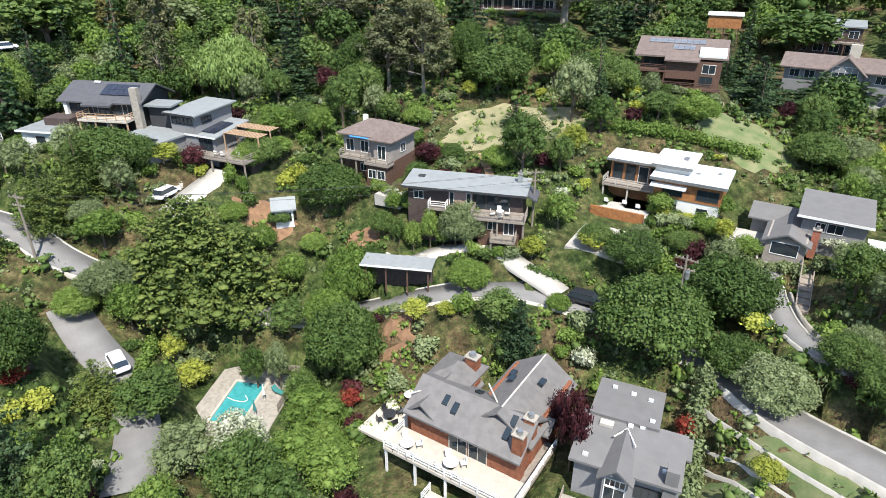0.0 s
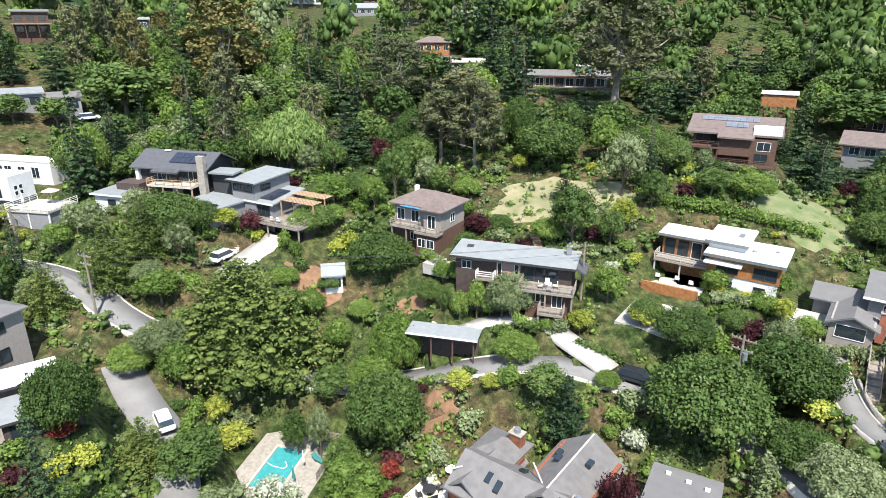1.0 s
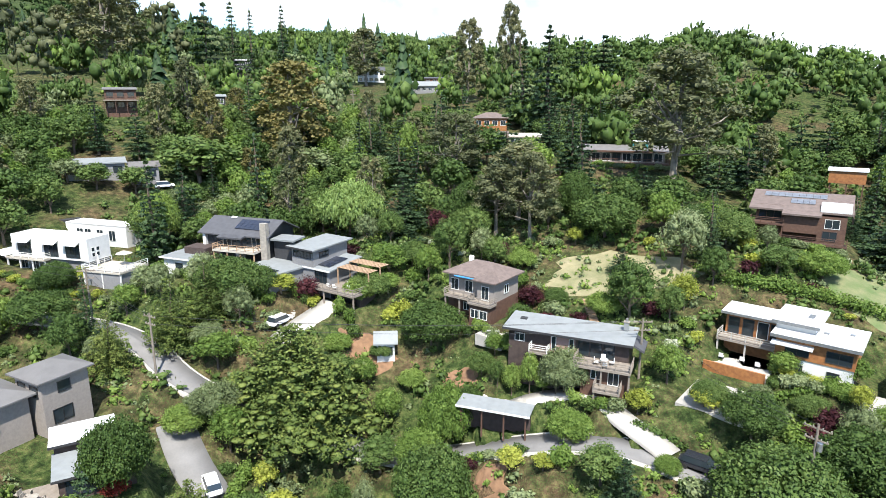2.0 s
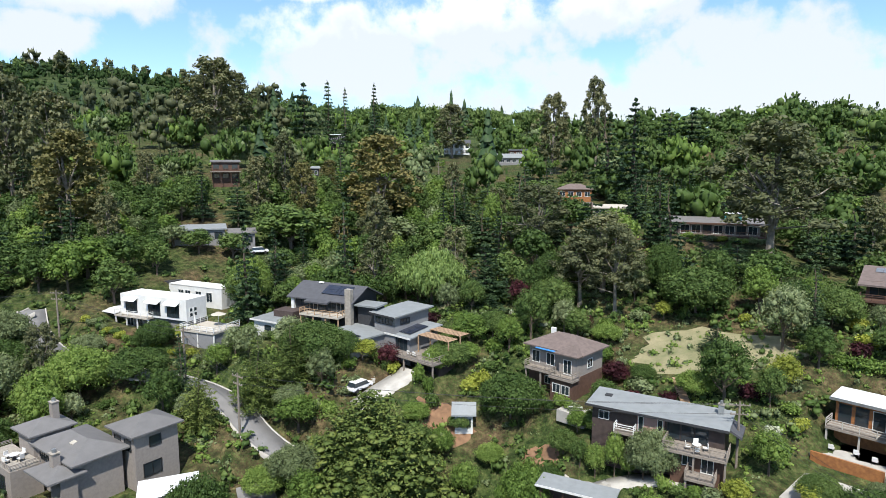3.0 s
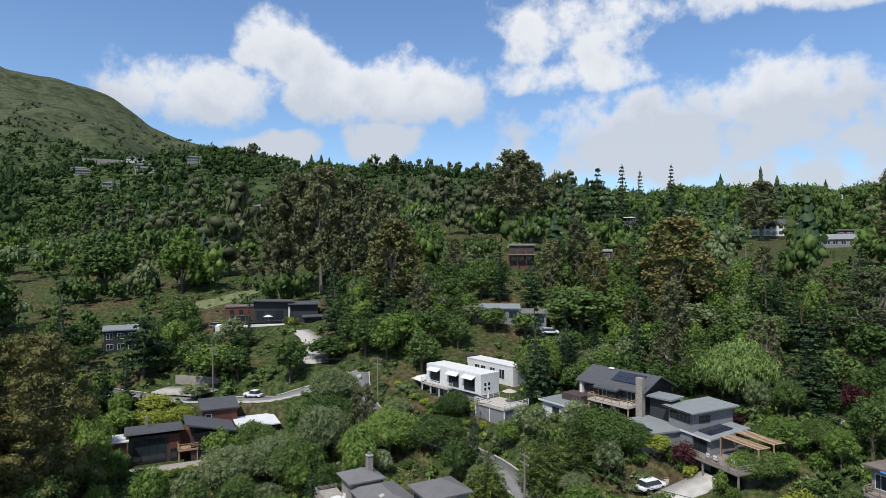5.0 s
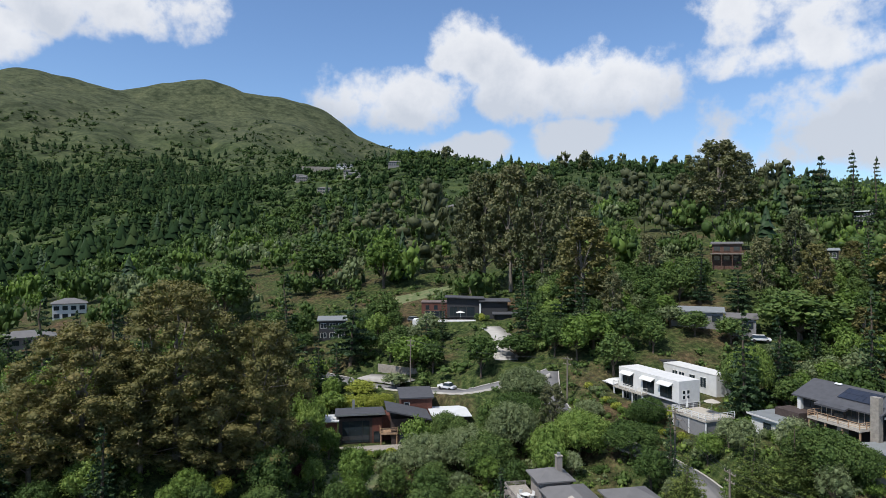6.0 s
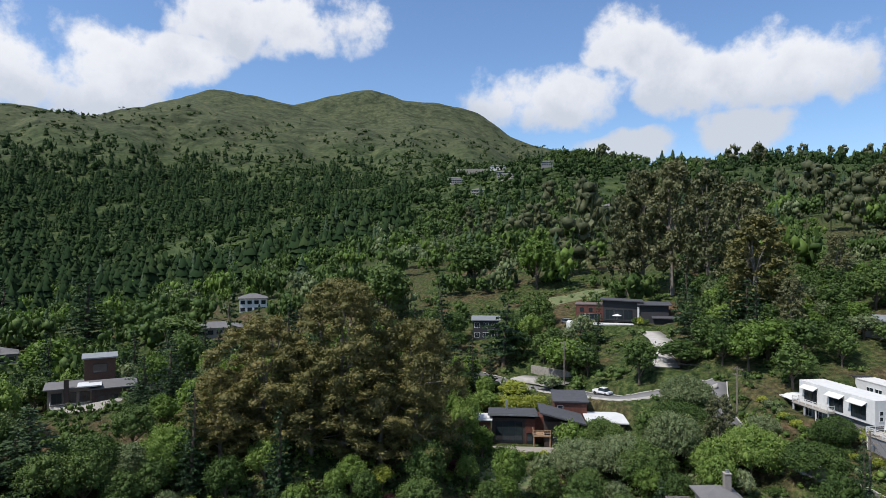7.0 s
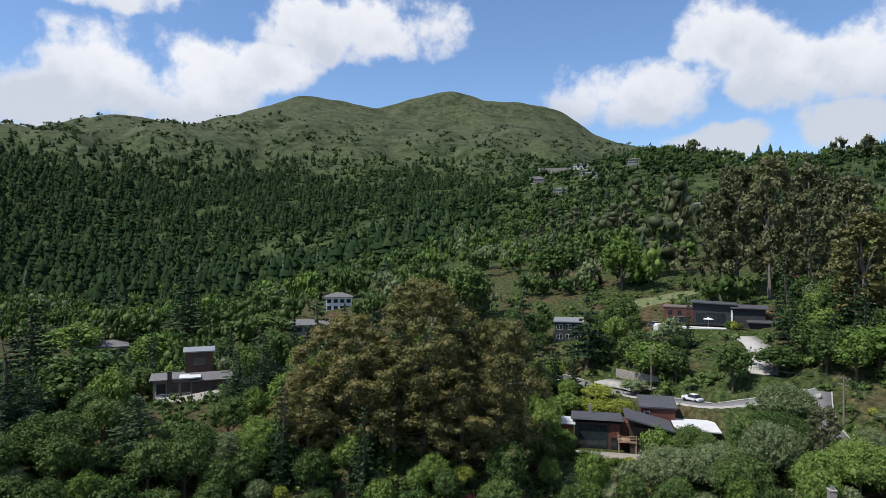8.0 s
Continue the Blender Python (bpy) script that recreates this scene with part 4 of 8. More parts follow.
def solar(h, x0, x1, y0, y1, zf, zb, nx, ny, mat=None):
    """Solar panels side by side on a slope."""
    for i in range(nx):
        for j in range(ny):
            xa, xb = x0 + (x1 - x0) * i / nx + 0.03, x0 + (x1 - x0) * (i + 1) / nx - 0.03
            ya, yb = y0 + (y1 - y0) * j / ny + 0.03, y0 + (y1 - y0) * (j + 1) / ny - 0.03
            za, zc = zf + (zb - zf) * (ya - y0) / (y1 - y0) + 0.12, zf + (zb - zf) * (yb - y0) / (y1 - y0) + 0.12
            slab("solar_panel", [(xa, ya, za), (xb, ya, za), (xb, yb, zc), (xa, yb, zc)], 0.06, mat or M_PANEL, h)


def chimney(h, x, y, z0, z1, w, d, mat, cap=True):
    c = box_part("chimney", x - w / 2, x + w / 2, y - d / 2, y + d / 2, z0, z1, mat, h)
    if cap:
        box_part("chimney_cap", x - w / 2 - 0.08, x + w / 2 + 0.08, y - d / 2 - 0.08, y + d / 2 + 0.08, z1 + 0.003, z1 + 0.12, M_STONE, c)
        bm = bmesh.new()
        bmesh.ops.create_cone(bm, cap_ends=True, segments=10, radius1=w * 0.3, radius2=w * 0.26, depth=0.4, matrix=Matrix.Translation((x, y, z1 + 0.32)))
        part("flue", bm, M_METAL, c)
    return c


def skylight(h, x, y, z, w=0.9, d=0.7, slope=0.0, mat=None):
    s = slab("skylight", [(x - w / 2, y - d / 2, z + 0.16 - slope * d / 2), (x + w / 2, y - d / 2, z + 0.16 - slope * d / 2), (x + w / 2, y + d / 2, z + 0.16 + slope * d / 2), (x - w / 2, y + d / 2, z + 0.16 + slope * d / 2)], 0.3, mat or M_ROOF_WHITE, h)
    return s


CLEAR = []
OPEN = []


def open_slope(x, y, reach, wide=4.5):
    """Keeps tall trees off the slope below a house that enjoys the view."""
    d = math.hypot(x, y)
    n = max(1, int(reach / 3))
    for i in range(1, n + 1):
        k = 1 - reach * i / n / d
        OPEN.append((x * k, y * k, wide))



def clear_rect(x, y, yaw, x0, x1, y0, y1, pad=0.5):
    """Keeps trees off a plot given in a building's own axes."""
    c, s = math.cos(radians(yaw)), math.sin(radians(yaw))
    r = 1.5
    nx, ny = max(1, math.ceil((x1 - x0) / 3)), max(1, math.ceil((y1 - y0) / 3))
    for i in range(nx + 1):
        for j in range(ny + 1):
            u, v = x0 + (x1 - x0) * i / nx, y0 + (y1 - y0) * j / ny
            CLEAR.append((x + u * c - v * s, y + u * s + v * c, r + pad))


# ---- streets and drives ----
def ribbon(name, wide, line, mat, label, kerbs=True):
    """A street that follows its bench, slightly proud of the land, with edges of its own."""
    q = line
    t = np.gradient(q[:, :2], axis=0)
    t /= np.linalg.norm(t, axis=1)[:, None]
    n = np.column_stack([-t[:, 1], t[:, 0]])

    def strip(a, b, top, base):
        l, r = q[:, :2] + n * a, q[:, :2] + n * b
        v = np.concatenate([np.column_stack([l, q[:, 2] + top]), np.column_stack([r, q[:, 2] + top]), np.column_stack([l, q[:, 2] + base]), np.column_stack([r, q[:, 2] + base])])
        k = len(q)
        i = np.arange(k - 1)
        f = np.concatenate([np.stack([i, i + 1, i + 1 + k, i + k], 1)[:, ::-1], np.stack([i, i + 2 * k, i + 1 + 2 * k, i + 1], 1)[:, ::-1], np.stack([i + k, i + 1 + k, i + 1 + 3 * k, i + 3 * k], 1)[:, ::-1]])
        return v, f
    v, f = strip(wide / 2, -wide / 2, 0.1, -0.6)
    road = tagged(link(name, v, f, mat), label, name, kind="structure")
    if kerbs:
        for s in (1, -1):
            v, f = strip(s * (wide / 2 + 0.03) + 0.11, s * (wide / 2 + 0.03) - 0.11, 0.2, -0.6)
            tagged(link("kerb", v, f, M_CONCRETE), "low pale concrete kerb along the street", "kerb", kind="structure")
    for px, py, pz in q[::2]:
        CLEAR.append((px, py, wide / 2 + 0.3))
    return road


for name, wide, line in BENCH:
    if name == "driveway":
        ribbon(name, wide, line, M_CONCRETE, "pale concrete driveway up to a house", False)
    else:
        ribbon(name, wide, line, M_ASPHALT, "narrow worn asphalt hillside road", name != "court")


def patch(name, x, y, turn, hx, hy, mat, label, category, lift=0.08, uneven=0.12):
    """Ground cover of one kind that lies on the slope, with a ragged edge."""
    rng = np.random.default_rng(int(abs(x * 7 + y * 13)))
    n, m = 26, 9
    a = np.linspace(0, 2 * math.pi, n, endpoint=False)
    edge = 1 + rng.normal(size=n) * uneven
    c, s = math.cos(radians(turn)), math.sin(radians(turn))
    pts = [(0.0, 0.0)] + [(math.cos(t) * e * k / m, math.sin(t) * e * k / m) for k in range(1, m + 1) for t, e in zip(a, edge)]
    p = np.array(pts) * (hx, hy)
    px, py = x + p[:, 0] * c - p[:, 1] * s, y + p[:, 0] * s + p[:, 1] * c
    z = ground_heights(px, py) + lift
    z[-n:] -= lift + 0.15
    f = [(0, 1 + i, 1 + (i + 1) % n) for i in range(n)]
    for k in range(m - 1):
        for i in range(n):
            j = (i + 1) % n
            f.append((1 + k * n + i, 1 + (k + 1) * n + i, 1 + (k + 1) * n + j, 1 + k * n + j))
    ob = link(name, np.column_stack([px, py, z]), f, mat, smooth=True)
    k = max(2, int(max(hx, hy) / 2))
    for i in range(-k, k + 1):
        for j in range(-k, k + 1):
            u, v = i / k, j / k
            if u * u + v * v <= 1.0:
                CLEAR.append((x + u * hx * c - v * hy * s, y + u * hx * s + v * hy * c, min(hx, hy) / k * 0.5))
    return tagged(ob, label, category, kind="structure")


patch("forecourt", -5.4, 74.6, -12, 4.8, 2.0, M_CONCRETE, "pale concrete forecourt before the long house", "forecourt", 0.16, 0.05)
patch("meadow", 11.0, 98.8, -8, 12.5, 6.8, M_DRY, "sunlit meadow of dry straw-coloured grass", "meadow")
patch("meadow", 46.5, 93.0, -30, 7.5, 8.0, M_LAWN, "sloping rough green and straw lawn", "lawn")
patch("lawn", -40.0, 113.5, -10, 7.0, 3.0, M_LAWN, "strip of bright green lawn above the house", "lawn")
patch("lawn", 20.5, 128.0, 0, 6.0, 5.0, M_LAWN, "sloping lawn below the long house", "lawn")
patch("lawn", -99.5, 38.0, 20, 4.0, 5.5, M_LAWN, "steep green lawn below the red house", "lawn")
patch("mulch_bed", -26.0, 84.0, 0, 5.0, 2.6, M_SOIL, "bare red-brown mulched bank", "garden bed")
patch("mulch_bed", -5.5, 62.5, 0, 2.2, 3.0, M_SOIL, "bare red-brown mulched bank", "garden bed")
patch("mulch_bed", -11.5, 80.5, 0, 3.0, 2.0, M_SOIL, "bare shaded earth bank under trees", "garden bed")
patch("meadow", -197.0, 96.0, 0, 5.0, 16.0, M_LAWN, "narrow grassy clearing between the trees", "clearing")
patch("terrace_ground", -134.0, -34.0, 20, 9.0, 6.0, M_STONE, "bare pale building ground by the house", "bare ground")
patch("garden_ground", 29.5, 35.0, -35, 7.5, 4.5, M_LAWN, "terraced garden lawn below the road", "lawn")

# ---- the cedar house with the white deck ----
A = building("house", "cedar-shingled house with grey roofs and a long white deck", -3.6, 45.5, 14.0, -33)
clear_rect(-3.6, 45.5, -33, -1.5, 13, -4, 13)
wall(A, 0.2, 11.6, 0.8, 6.0, -3, 6.1, M_SHINGLE)
wall(A, -0.6, 3.6, 1.3, 8.2, -3, 6.0, M_SHINGLE)
wall(A, 5.6, 11.7, 5.0, 12.4, -3, 6.4, M_SHINGLE)
gable_roof(A, 0.2, 11.5, 0.7, 6.6, 6.1, 1.9, "x", M_ROOF, M_SHINGLE)
gable_roof(A, 5.6, 11.6, 2.8, 12.4, 6.2, 2.1, "y", M_ROOF, M_SHINGLE)
gable_roof(A, -0.4, 3.4, 1.0, 8.0, 5.7, 1.5, "y", M_ROOF, M_SHINGLE)
hip_roof(A, -0.6, 3.0, 5.2, 9.4, 6.4, 1.2, M_ROOF)
gable_roof(A, 10.2, 12.2, 5.5, 7.5, 5.4, 0.9, "x", M_ROOF, M_SHINGLE, 0.3)
for x0, y0, x1, y1, z in ((8.6, 3.2, 8.6, 12.6, 8.34), (-0.2, 1.4, 1.5, 4.2, 7.1), (5.6, 6.2, 8.5, 3.4, 7.6)):
    L = Vector((x1 - x0, y1 - y0, 0))
    bm = bmesh.new()
    bmesh.ops.create_cube(bm, size=1.0, matrix=Matrix.Translation(((x0 + x1) / 2, (y0 + y1) / 2, z)) @ Matrix.Rotation(math.atan2(L.y, L.x), 4, "Z") @ Matrix.Diagonal((L.length, 0.16, 0.07, 1)))
    part("ridge_cap", bm, M_CONCRETE, A, "pale metal ridge flashing")
for x, y, z, s in ((2.4, 3.0, 6.75, 0.0), (3.2, 2.4, 7.1, 0.5), (4.4, 2.0, 7.0, 0.6), (5.3, 5.0, 7.3, -0.5), (6.6, 9.4, 7.2, 0.0), (7.0, 8.4, 7.4, 0.0), (9.9, 9.0, 7.8, 0.0), (9.9, 1.8, 6.85, 0.6), (10.0, 2.9, 7.5, 0.6)):
    skylight(A, x, y, z, 0.55, 0.9, s, M_GLASS)
for x, y in ((11.3, 3.6), (11.4, 1.2)):
    chimney(A, x, y, 3, 8.1, 1.0, 0.9, M_SHINGLE)
chimney(A, 2.4, 8.6, 3, 8.0, 1.3, 1.0, M_SHINGLE)
window(A, "F", 1.0, 0.9, 3.7, 1.1, 1.9, M_WHITE, 2)
for u in (4.6, 6.7):
    window(A, "F", 0.8, u, 3.35, 1.8, 1.9, M_CREAM, 1)
    window(A, "F", 0.8, u, 5.45, 1.8, 0.45, M_WHITE, 4)
window(A, "R", 11.7, 8.0, 3.5, 1.2, 1.5, M_WHITE, 1)
deck(A, -0.7, 12.9, -2.5, 0.78, 3.3, M_CREAM, "FLR", M_WHITE, 3.3)
deck(A, 4.6, 12.0, -4.0, -2.55, 0.9, M_CREAM, "FLR", M_WHITE, 2.5)
box_part("deck", 11.75, 12.9, 0.8, 6.5, 3.0, 3.28, M_DECK, A)
railing(A, [(12.85, 0.8), (12.85, 6.5)], 3.3, M_WHITE)
box_part("terrace", -6.5, 0.4, 0.5, 8.5, 0.0, 0.32, M_CREAM, A, "pale paved side terrace")

# ---- the grey house beside it ----
B = building("house", "low house with a plain grey roof and glazed gable porch", 10.7, 39.1, 16.5, -24)
clear_rect(10.7, 39.1, -24, -0.5, 9.5, -4, 11.5)
wall(B, 0.4, 8.2, 0.6, 5.6, -4, 4.2, M_GREYWALL)
wall(B, 0.8, 6.2, 5.6, 11.0, -3, 4.4, M_GREYWALL)
wall(B, 6.2, 9.0, 1.5, 6.0, -3, 4.1, M_GREYWALL)
shed_roof(B, 0.4, 8.6, 0.4, 5.6, 4.25, 4.75, M_ROOF2, 0.45, 0.25)
shed_roof(B, 0.9, 6.2, 5.9, 11.1, 5.0, 4.6, M_ROOF2, 0.4, 0.25)
shed_roof(B, 6.7, 9.2, 4.0, 6.0, 4.2, 4.3, M_ROOF2, 0.3, 0.2)
gable_roof(B, 2.9, 5.1, -0.6, 3.8, 4.35, 0.95, "y", M_ROOF2, M_GREYWALL, 0.4)
for x0, y0, x1, y1 in ((3.1, 3.1, 4.0, 4.5), (4.05, 4.5, 5.0, 2.6)):
    L = Vector((x1 - x0, y1 - y0, 0))
    bm = bmesh.new()
    bmesh.ops.create_cube(bm, size=1.0, matrix=Matrix.Translation(((x0 + x1) / 2, (y0 + y1) / 2, 5.05)) @ Matrix.Rotation(math.atan2(L.y, L.x), 4, "Z") @ Matrix.Diagonal((L.length, 0.1, 0.1, 1)))
    part("flashing", bm, M_WHITE, B, "white valley flashing")
for x, y, z in ((2.0, 10.2, 4.75), (3.8, 9.8, 4.78), (5.4, 9.5, 4.8), (5.9, 6.4, 5.0), (4.2, 5.3, 4.8), (5.2, 5.5, 4.8), (7.6, 1.4, 4.4), (1.2, 0.8, 4.35)):
    skylight(B, x, y, z, 0.45, 0.32)
skylight(B, 2.2, 4.8, 4.75, 1.2, 0.7, 0.0, M_CONCRETE)
box_part("chimney", 7.7, 8.7, 0.2, 1.3, 1.0, 5.7, M_ROOF2, B)
window(B, "F", -0.05, 3.2, 0.3, 1.6, 2.1, M_WHITE, 1)
window(B, "F", -0.05, 3.2, 2.6, 1.6, 0.7, M_WHITE, 3)
window(B, "F", 0.6, 5.6, 1.6, 2.3, 1.2, M_CHARCOAL, 3)
wall(B, 2.95, 5.05, -0.05, 0.6, -3, 4.3, M_GREYWALL)
deck(B, -0.2, 7.5, -4.2, -0.1, 0.0, M_STONE, "FL", M_DECK, 2.0)
deck(B, 6.3, 9.6, 6.2, 9.5, 1.2, M_DARKWOOD, "FR", M_DARKWOOD, 3.0)

# ---- the pool ----
P0 = building("swimming_pool", "rectangular turquoise pool in a pale paved deck", -24.2, 58.2, 10.2, -9, "pool")
clear_rect(-24.2, 58.2, -9, -4.5, 6, -6, 6)
for nm, x0, x1, y0, y1 in (("deck", -4.6, -2.25, -6.0, 6.4), ("deck", 2.05, 5.4, -6.0, 6.4), ("deck", -2.25, 2.05, 3.9, 6.4), ("deck", -2.25, 2.05, -6.0, -3.9)):
    box_part(nm, x0, x1, y0, y1, -0.3, 0.15, M_STONE, P0)
for x0, x1, y0, y1 in ((-2.25, -1.95, -3.9, 3.9), (1.75, 2.05, -3.9, 3.9), (-1.95, 1.75, 3.6, 3.9), (-1.95, 1.75, -3.9, -3.6)):
    box_part("coping", x0, x1, y0, y1, -1.0, 0.2, M_CREAM, P0, bevel=0.03)
box_part("water", -1.95, 1.75, -3.6, 3.6, -0.6, 0.02, M_WATER, P0, "clear turquoise pool water")
hose = bpy.data.curves.new("hose", "CURVE")
hose.dimensions, hose.bevel_depth = "3D", 0.05
sp = hose.splines.new("BEZIER")
sp.bezier_points.add(3)
for p, co in zip(sp.bezier_points, ((-1.8, 0.6, 0.06), (-0.5, 0.2, 0.06), (0.7, 0.4, 0.06), (0.2, 1.3, 0.06))):
    p.co, p.handle_left_type, p.handle_right_type = co, "AUTO", "AUTO"
hose.materials.append(M_WHITE)
hs = tagged(new("pool_hose", hose), "white cleaning hose floating on the pool", "hose")
hs.matrix_world = P0.matrix_world.copy()
F0 = building("fence", "grey slatted deck fence beside the pool", -24.2, 58.2, 10.3, -9, "fence")
railing(F0, [(3.2, 6.3), (5.3, 6.3), (5.3, -1.0)], 0.1, M_DECK, 1.1, 0.7, 5)


def lounger(x, y, z, yaw, mat, label):
    t = building("sun_lounger", label, x, y, z, yaw, "lounger", "loungers by the pool")
    box_part("seat", -0.33, 0.33, -0.95, 0.35, 0.28, 0.4, mat, t, bevel=0.03)
    slab("backrest", [(-0.33, 0.35, 0.4), (0.33, 0.35, 0.4), (0.33, 0.9, 0.85), (-0.33, 0.9, 0.85)], 0.1, mat, t)
    for u in (-0.28, 0.28):
        for v in (-0.85, 0.3):
            post(t, u, v, 0, 0.28, 0.06, M_DARKWOOD, "leg")


def patio_umbrella(x, y, z, mat, label, closed=True):
    t = building("patio_umbrella", label, x, y, z, 0, "umbrella")
    bm = bmesh.new()
    bmesh.ops.create_cone(bm, cap_ends=True, segments=8, radius1=0.03, radius2=0.03, depth=2.5, matrix=Matrix.Translation((0, 0, 1.25)))
    part("pole", bm, M_WHITE, t)
    bm = bmesh.new()
    r = (0.2, 0.05, 1.5, 1.7) if closed else (1.4, 0.05, 0.5, 2.3)
    bmesh.ops.create_cone(bm, cap_ends=True, segments=8, radius1=r[0], radius2=r[1], depth=r[2], matrix=Matrix.Translation((0, 0, r[3])))
    part("canopy", bm, mat, t)
    bm = bmesh.new()
    bmesh.ops.create_cone(bm, cap_ends=True, segments=10, radius1=0.3, radius2=0.25, depth=0.1, matrix=Matrix.Translation((0, 0, 0.05)))
    part("base", bm, M_STONE, t)


lounger(-19.8, 59.7, 10.36, 60, M_TEAL, "teal cushioned sun lounger by the pool")
lounger(-25.2, 63.7, 10.36, 170, M_DECK, "weathered wooden lounger with white cushion")
lounger(-24.3, 63.6, 10.36, 170, M_DECK, "weathered wooden lounger with white cushion")
patio_umbrella(-21.2, 58.4, 10.36, M_WHITE, "closed white parasol on the pool deck")
patio_umbrella(-21.5, 55.6, 10.36, M_TEAL, "closed teal and white parasol by the pool")


def garden_table(x, y, z, yaw, n, mat, seatmat, r=0.7):
    t = building("garden_table", "round outdoor table on the terrace", x, y, z, yaw, "table")
    bm = bmesh.new()
    bmesh.ops.create_cone(bm, cap_ends=True, segments=16, radius1=r, radius2=r, depth=0.06, matrix=Matrix.Translation((0, 0, 0.72)))
    part("tabletop", bm, mat, t)
    bm = bmesh.new()
    bmesh.ops.create_cone(bm, cap_ends=True, segments=8, radius1=0.3, radius2=0.06, depth=0.68, matrix=Matrix.Translation((0, 0, 0.34)))
    part("pedestal", bm, M_BLACK, t)
    for i in range(n):
        a = 360 * i / n + yaw
        garden_chair(x + (r + 0.45) * math.cos(radians(a)), y + (r + 0.45) * math.sin(radians(a)), z, a - 90, seatmat)


def garden_chair(x, y, z, yaw, mat):
    t = building("garden_chair", "outdoor terrace chair with straight back", x, y, z, yaw, "chair", "chairs on the terraces")
    box_part("seat", -0.28, 0.28, -0.28, 0.28, 0.38, 0.46, mat, t)
    box_part("backrest", -0.28, 0.28, 0.22, 0.29, 0.465, 0.95, mat, t)
    for u in (-0.25, 0.25):
        for v in (-0.25, 0.25):
            post(t, u, v, 0, 0.38, 0.05, M_BLACK, "leg")


def local(x, y, yaw, u, v):
    c, s = math.cos(radians(yaw)), math.sin(radians(yaw))
    return x + u * c - v * s, y + u * s + v * c


for u, v in ((1.3, -1.4), (6.0, -1.2)):
    garden_table(*local(-3.6, 45.5, -33, u, v), 17.3, 10, 4, M_WHITE, M_WHITE)
garden_table(*local(-3.6, 45.5, -33, -4.6, 3.5), 14.32, 30, 4, M_BLACK, M_BLACK)
garden_table(*local(-3.6, 45.5, -33, -4.6, 7.2), 14.32, 30, 4, M_WHITE, M_BLACK)
garden_table(*local(10.7, 39.1, -24, 2.4, -2.6), 16.5, 0, 4, M_BROWN, M_BRICK)

# ---- the long house above the road ----
D = building("house", "long dark single-storey house under one blue-grey roof", -5.2, 78.0, 25.2, -14)
clear_rect(-5.2, 78.0, -14, 0, 16, -2.5, 5)
wall(D, 0.3, 15.9, 0.9, 5.2, -3, 5.1, M_DARKWOOD)
shed_roof(D, 0.2, 15.9, 0.5, 5.2, 5.15, 5.5, M_ROOF_BLUE, 0.55, 0.24, M_CHARCOAL)
wall(D, 6.0, 9.2, 0.7, 0.9, 2.4, 5.0, M_PINK)
for u in (6.2, 8.5):
    window(D, "F", 0.7, u, 2.7, 0.5, 1.8, M_WHITE, 0)
window(D, "F", 0.9, 1.2, 3.2, 1.2, 1.0, M_WHITE, 1)
for u in (9.6, 11.2, 12.8):
    window(D, "F", 0.9, u, 2.6, 1.35, 2.1, M_CHARCOAL, 0)
wall(D, 10.5, 16.2, -1.2, 0.9, -3, 2.1, M_BROWN)
deck(D, 9.6, 16.6, -2.2, 0.88, 2.4, M_DECK, "FLR", M_DECK, 2.4)
window(D, "F", -1.2, 11.8, 0.6, 1.1, 1.1, M_WHITE, 1)
window(D, "F", -1.2, 13.9, 0.1, 1.2, 1.9, M_WHITE, 1, "door")
deck(D, 12.4, 15.6, -3.4, -1.25, 0.0, M_DECK, "FLR", M_DECK, 1.5)
deck(D, 3.4, 5.9, -0.4, 0.88, 2.4, M_DECK, "FLR", M_WHITE, 2.4)
skylight(D, 1.6, 3.5, 5.35, 0.9, 0.7, 0.05, M_CHARCOAL)
chimney(D, 15.0, 4.2, 3, 6.6, 0.6, 0.6, M_ROOF_BLUE)
side_roof(D, 16.3, 17.6, 1.0, 4.5, 5.0, 4.3, M_ROOF_DARK, 0.1)
garden_table(*local(-5.2, 78.0, -14, 13.2, -0.8), 27.6, 0, 4, M_WHITE, M_WHITE, 0.5)
# the carport below its drive
CP = building("carport", "low brown carport with a flat grey roof", -5.7, 70.3, 20.8, -10, "carport")
clear_rect(-5.7, 70.3, -10, -4.5, 4.5, -1.5, 1.5)
# back wall takes dark siding to stand for the shade under the roof
wall(CP, -4.3, 4.3, 0.9, 1.4, -2, 1.9, M_DARKWOOD)
for u in (-4.1, -1.4, 1.4, 4.1):
    post(CP, u, -0.9, -2, 1.9, 0.18, M_BROWN)
wall(CP, -4.3, -3.9, -0.7, 0.88, -2, 1.9, M_BROWN)
shed_roof(CP, -4.3, 4.3, -1.0, 1.4, 2.0, 2.1, M_ROOF_BLUE, 0.35, 0.2, M_WHITE)

# ---- the modern cedar house with white roofs ----
E = building("house", "modern cedar-clad house with flat white roofs", 24.4, 80.0, 26.2, -30)
clear_rect(24.4, 80.0, -30, -3, 13, -2, 10)
wall(E, 4.2, 12.6, 1.2, 7.5, -3, 2.4, M_WHITE)
wall(E, 4.1, 12.7, 1.1, 7.6, 2.404, 5.1, M_WOOD, "warm horizontal cedar siding")
wall(E, -2.8, 4.1, 4.6, 8.2, -3, 5.5, M_WOOD)
wall(E, 3.6, 8.0, 3.0, 9.4, 5.1, 6.1, M_WHITE)
shed_roof(E, 4.0, 12.7, 1.0, 7.6, 5.25, 5.45, M_ROOF_WHITE, 0.5, 0.35, M_METAL)
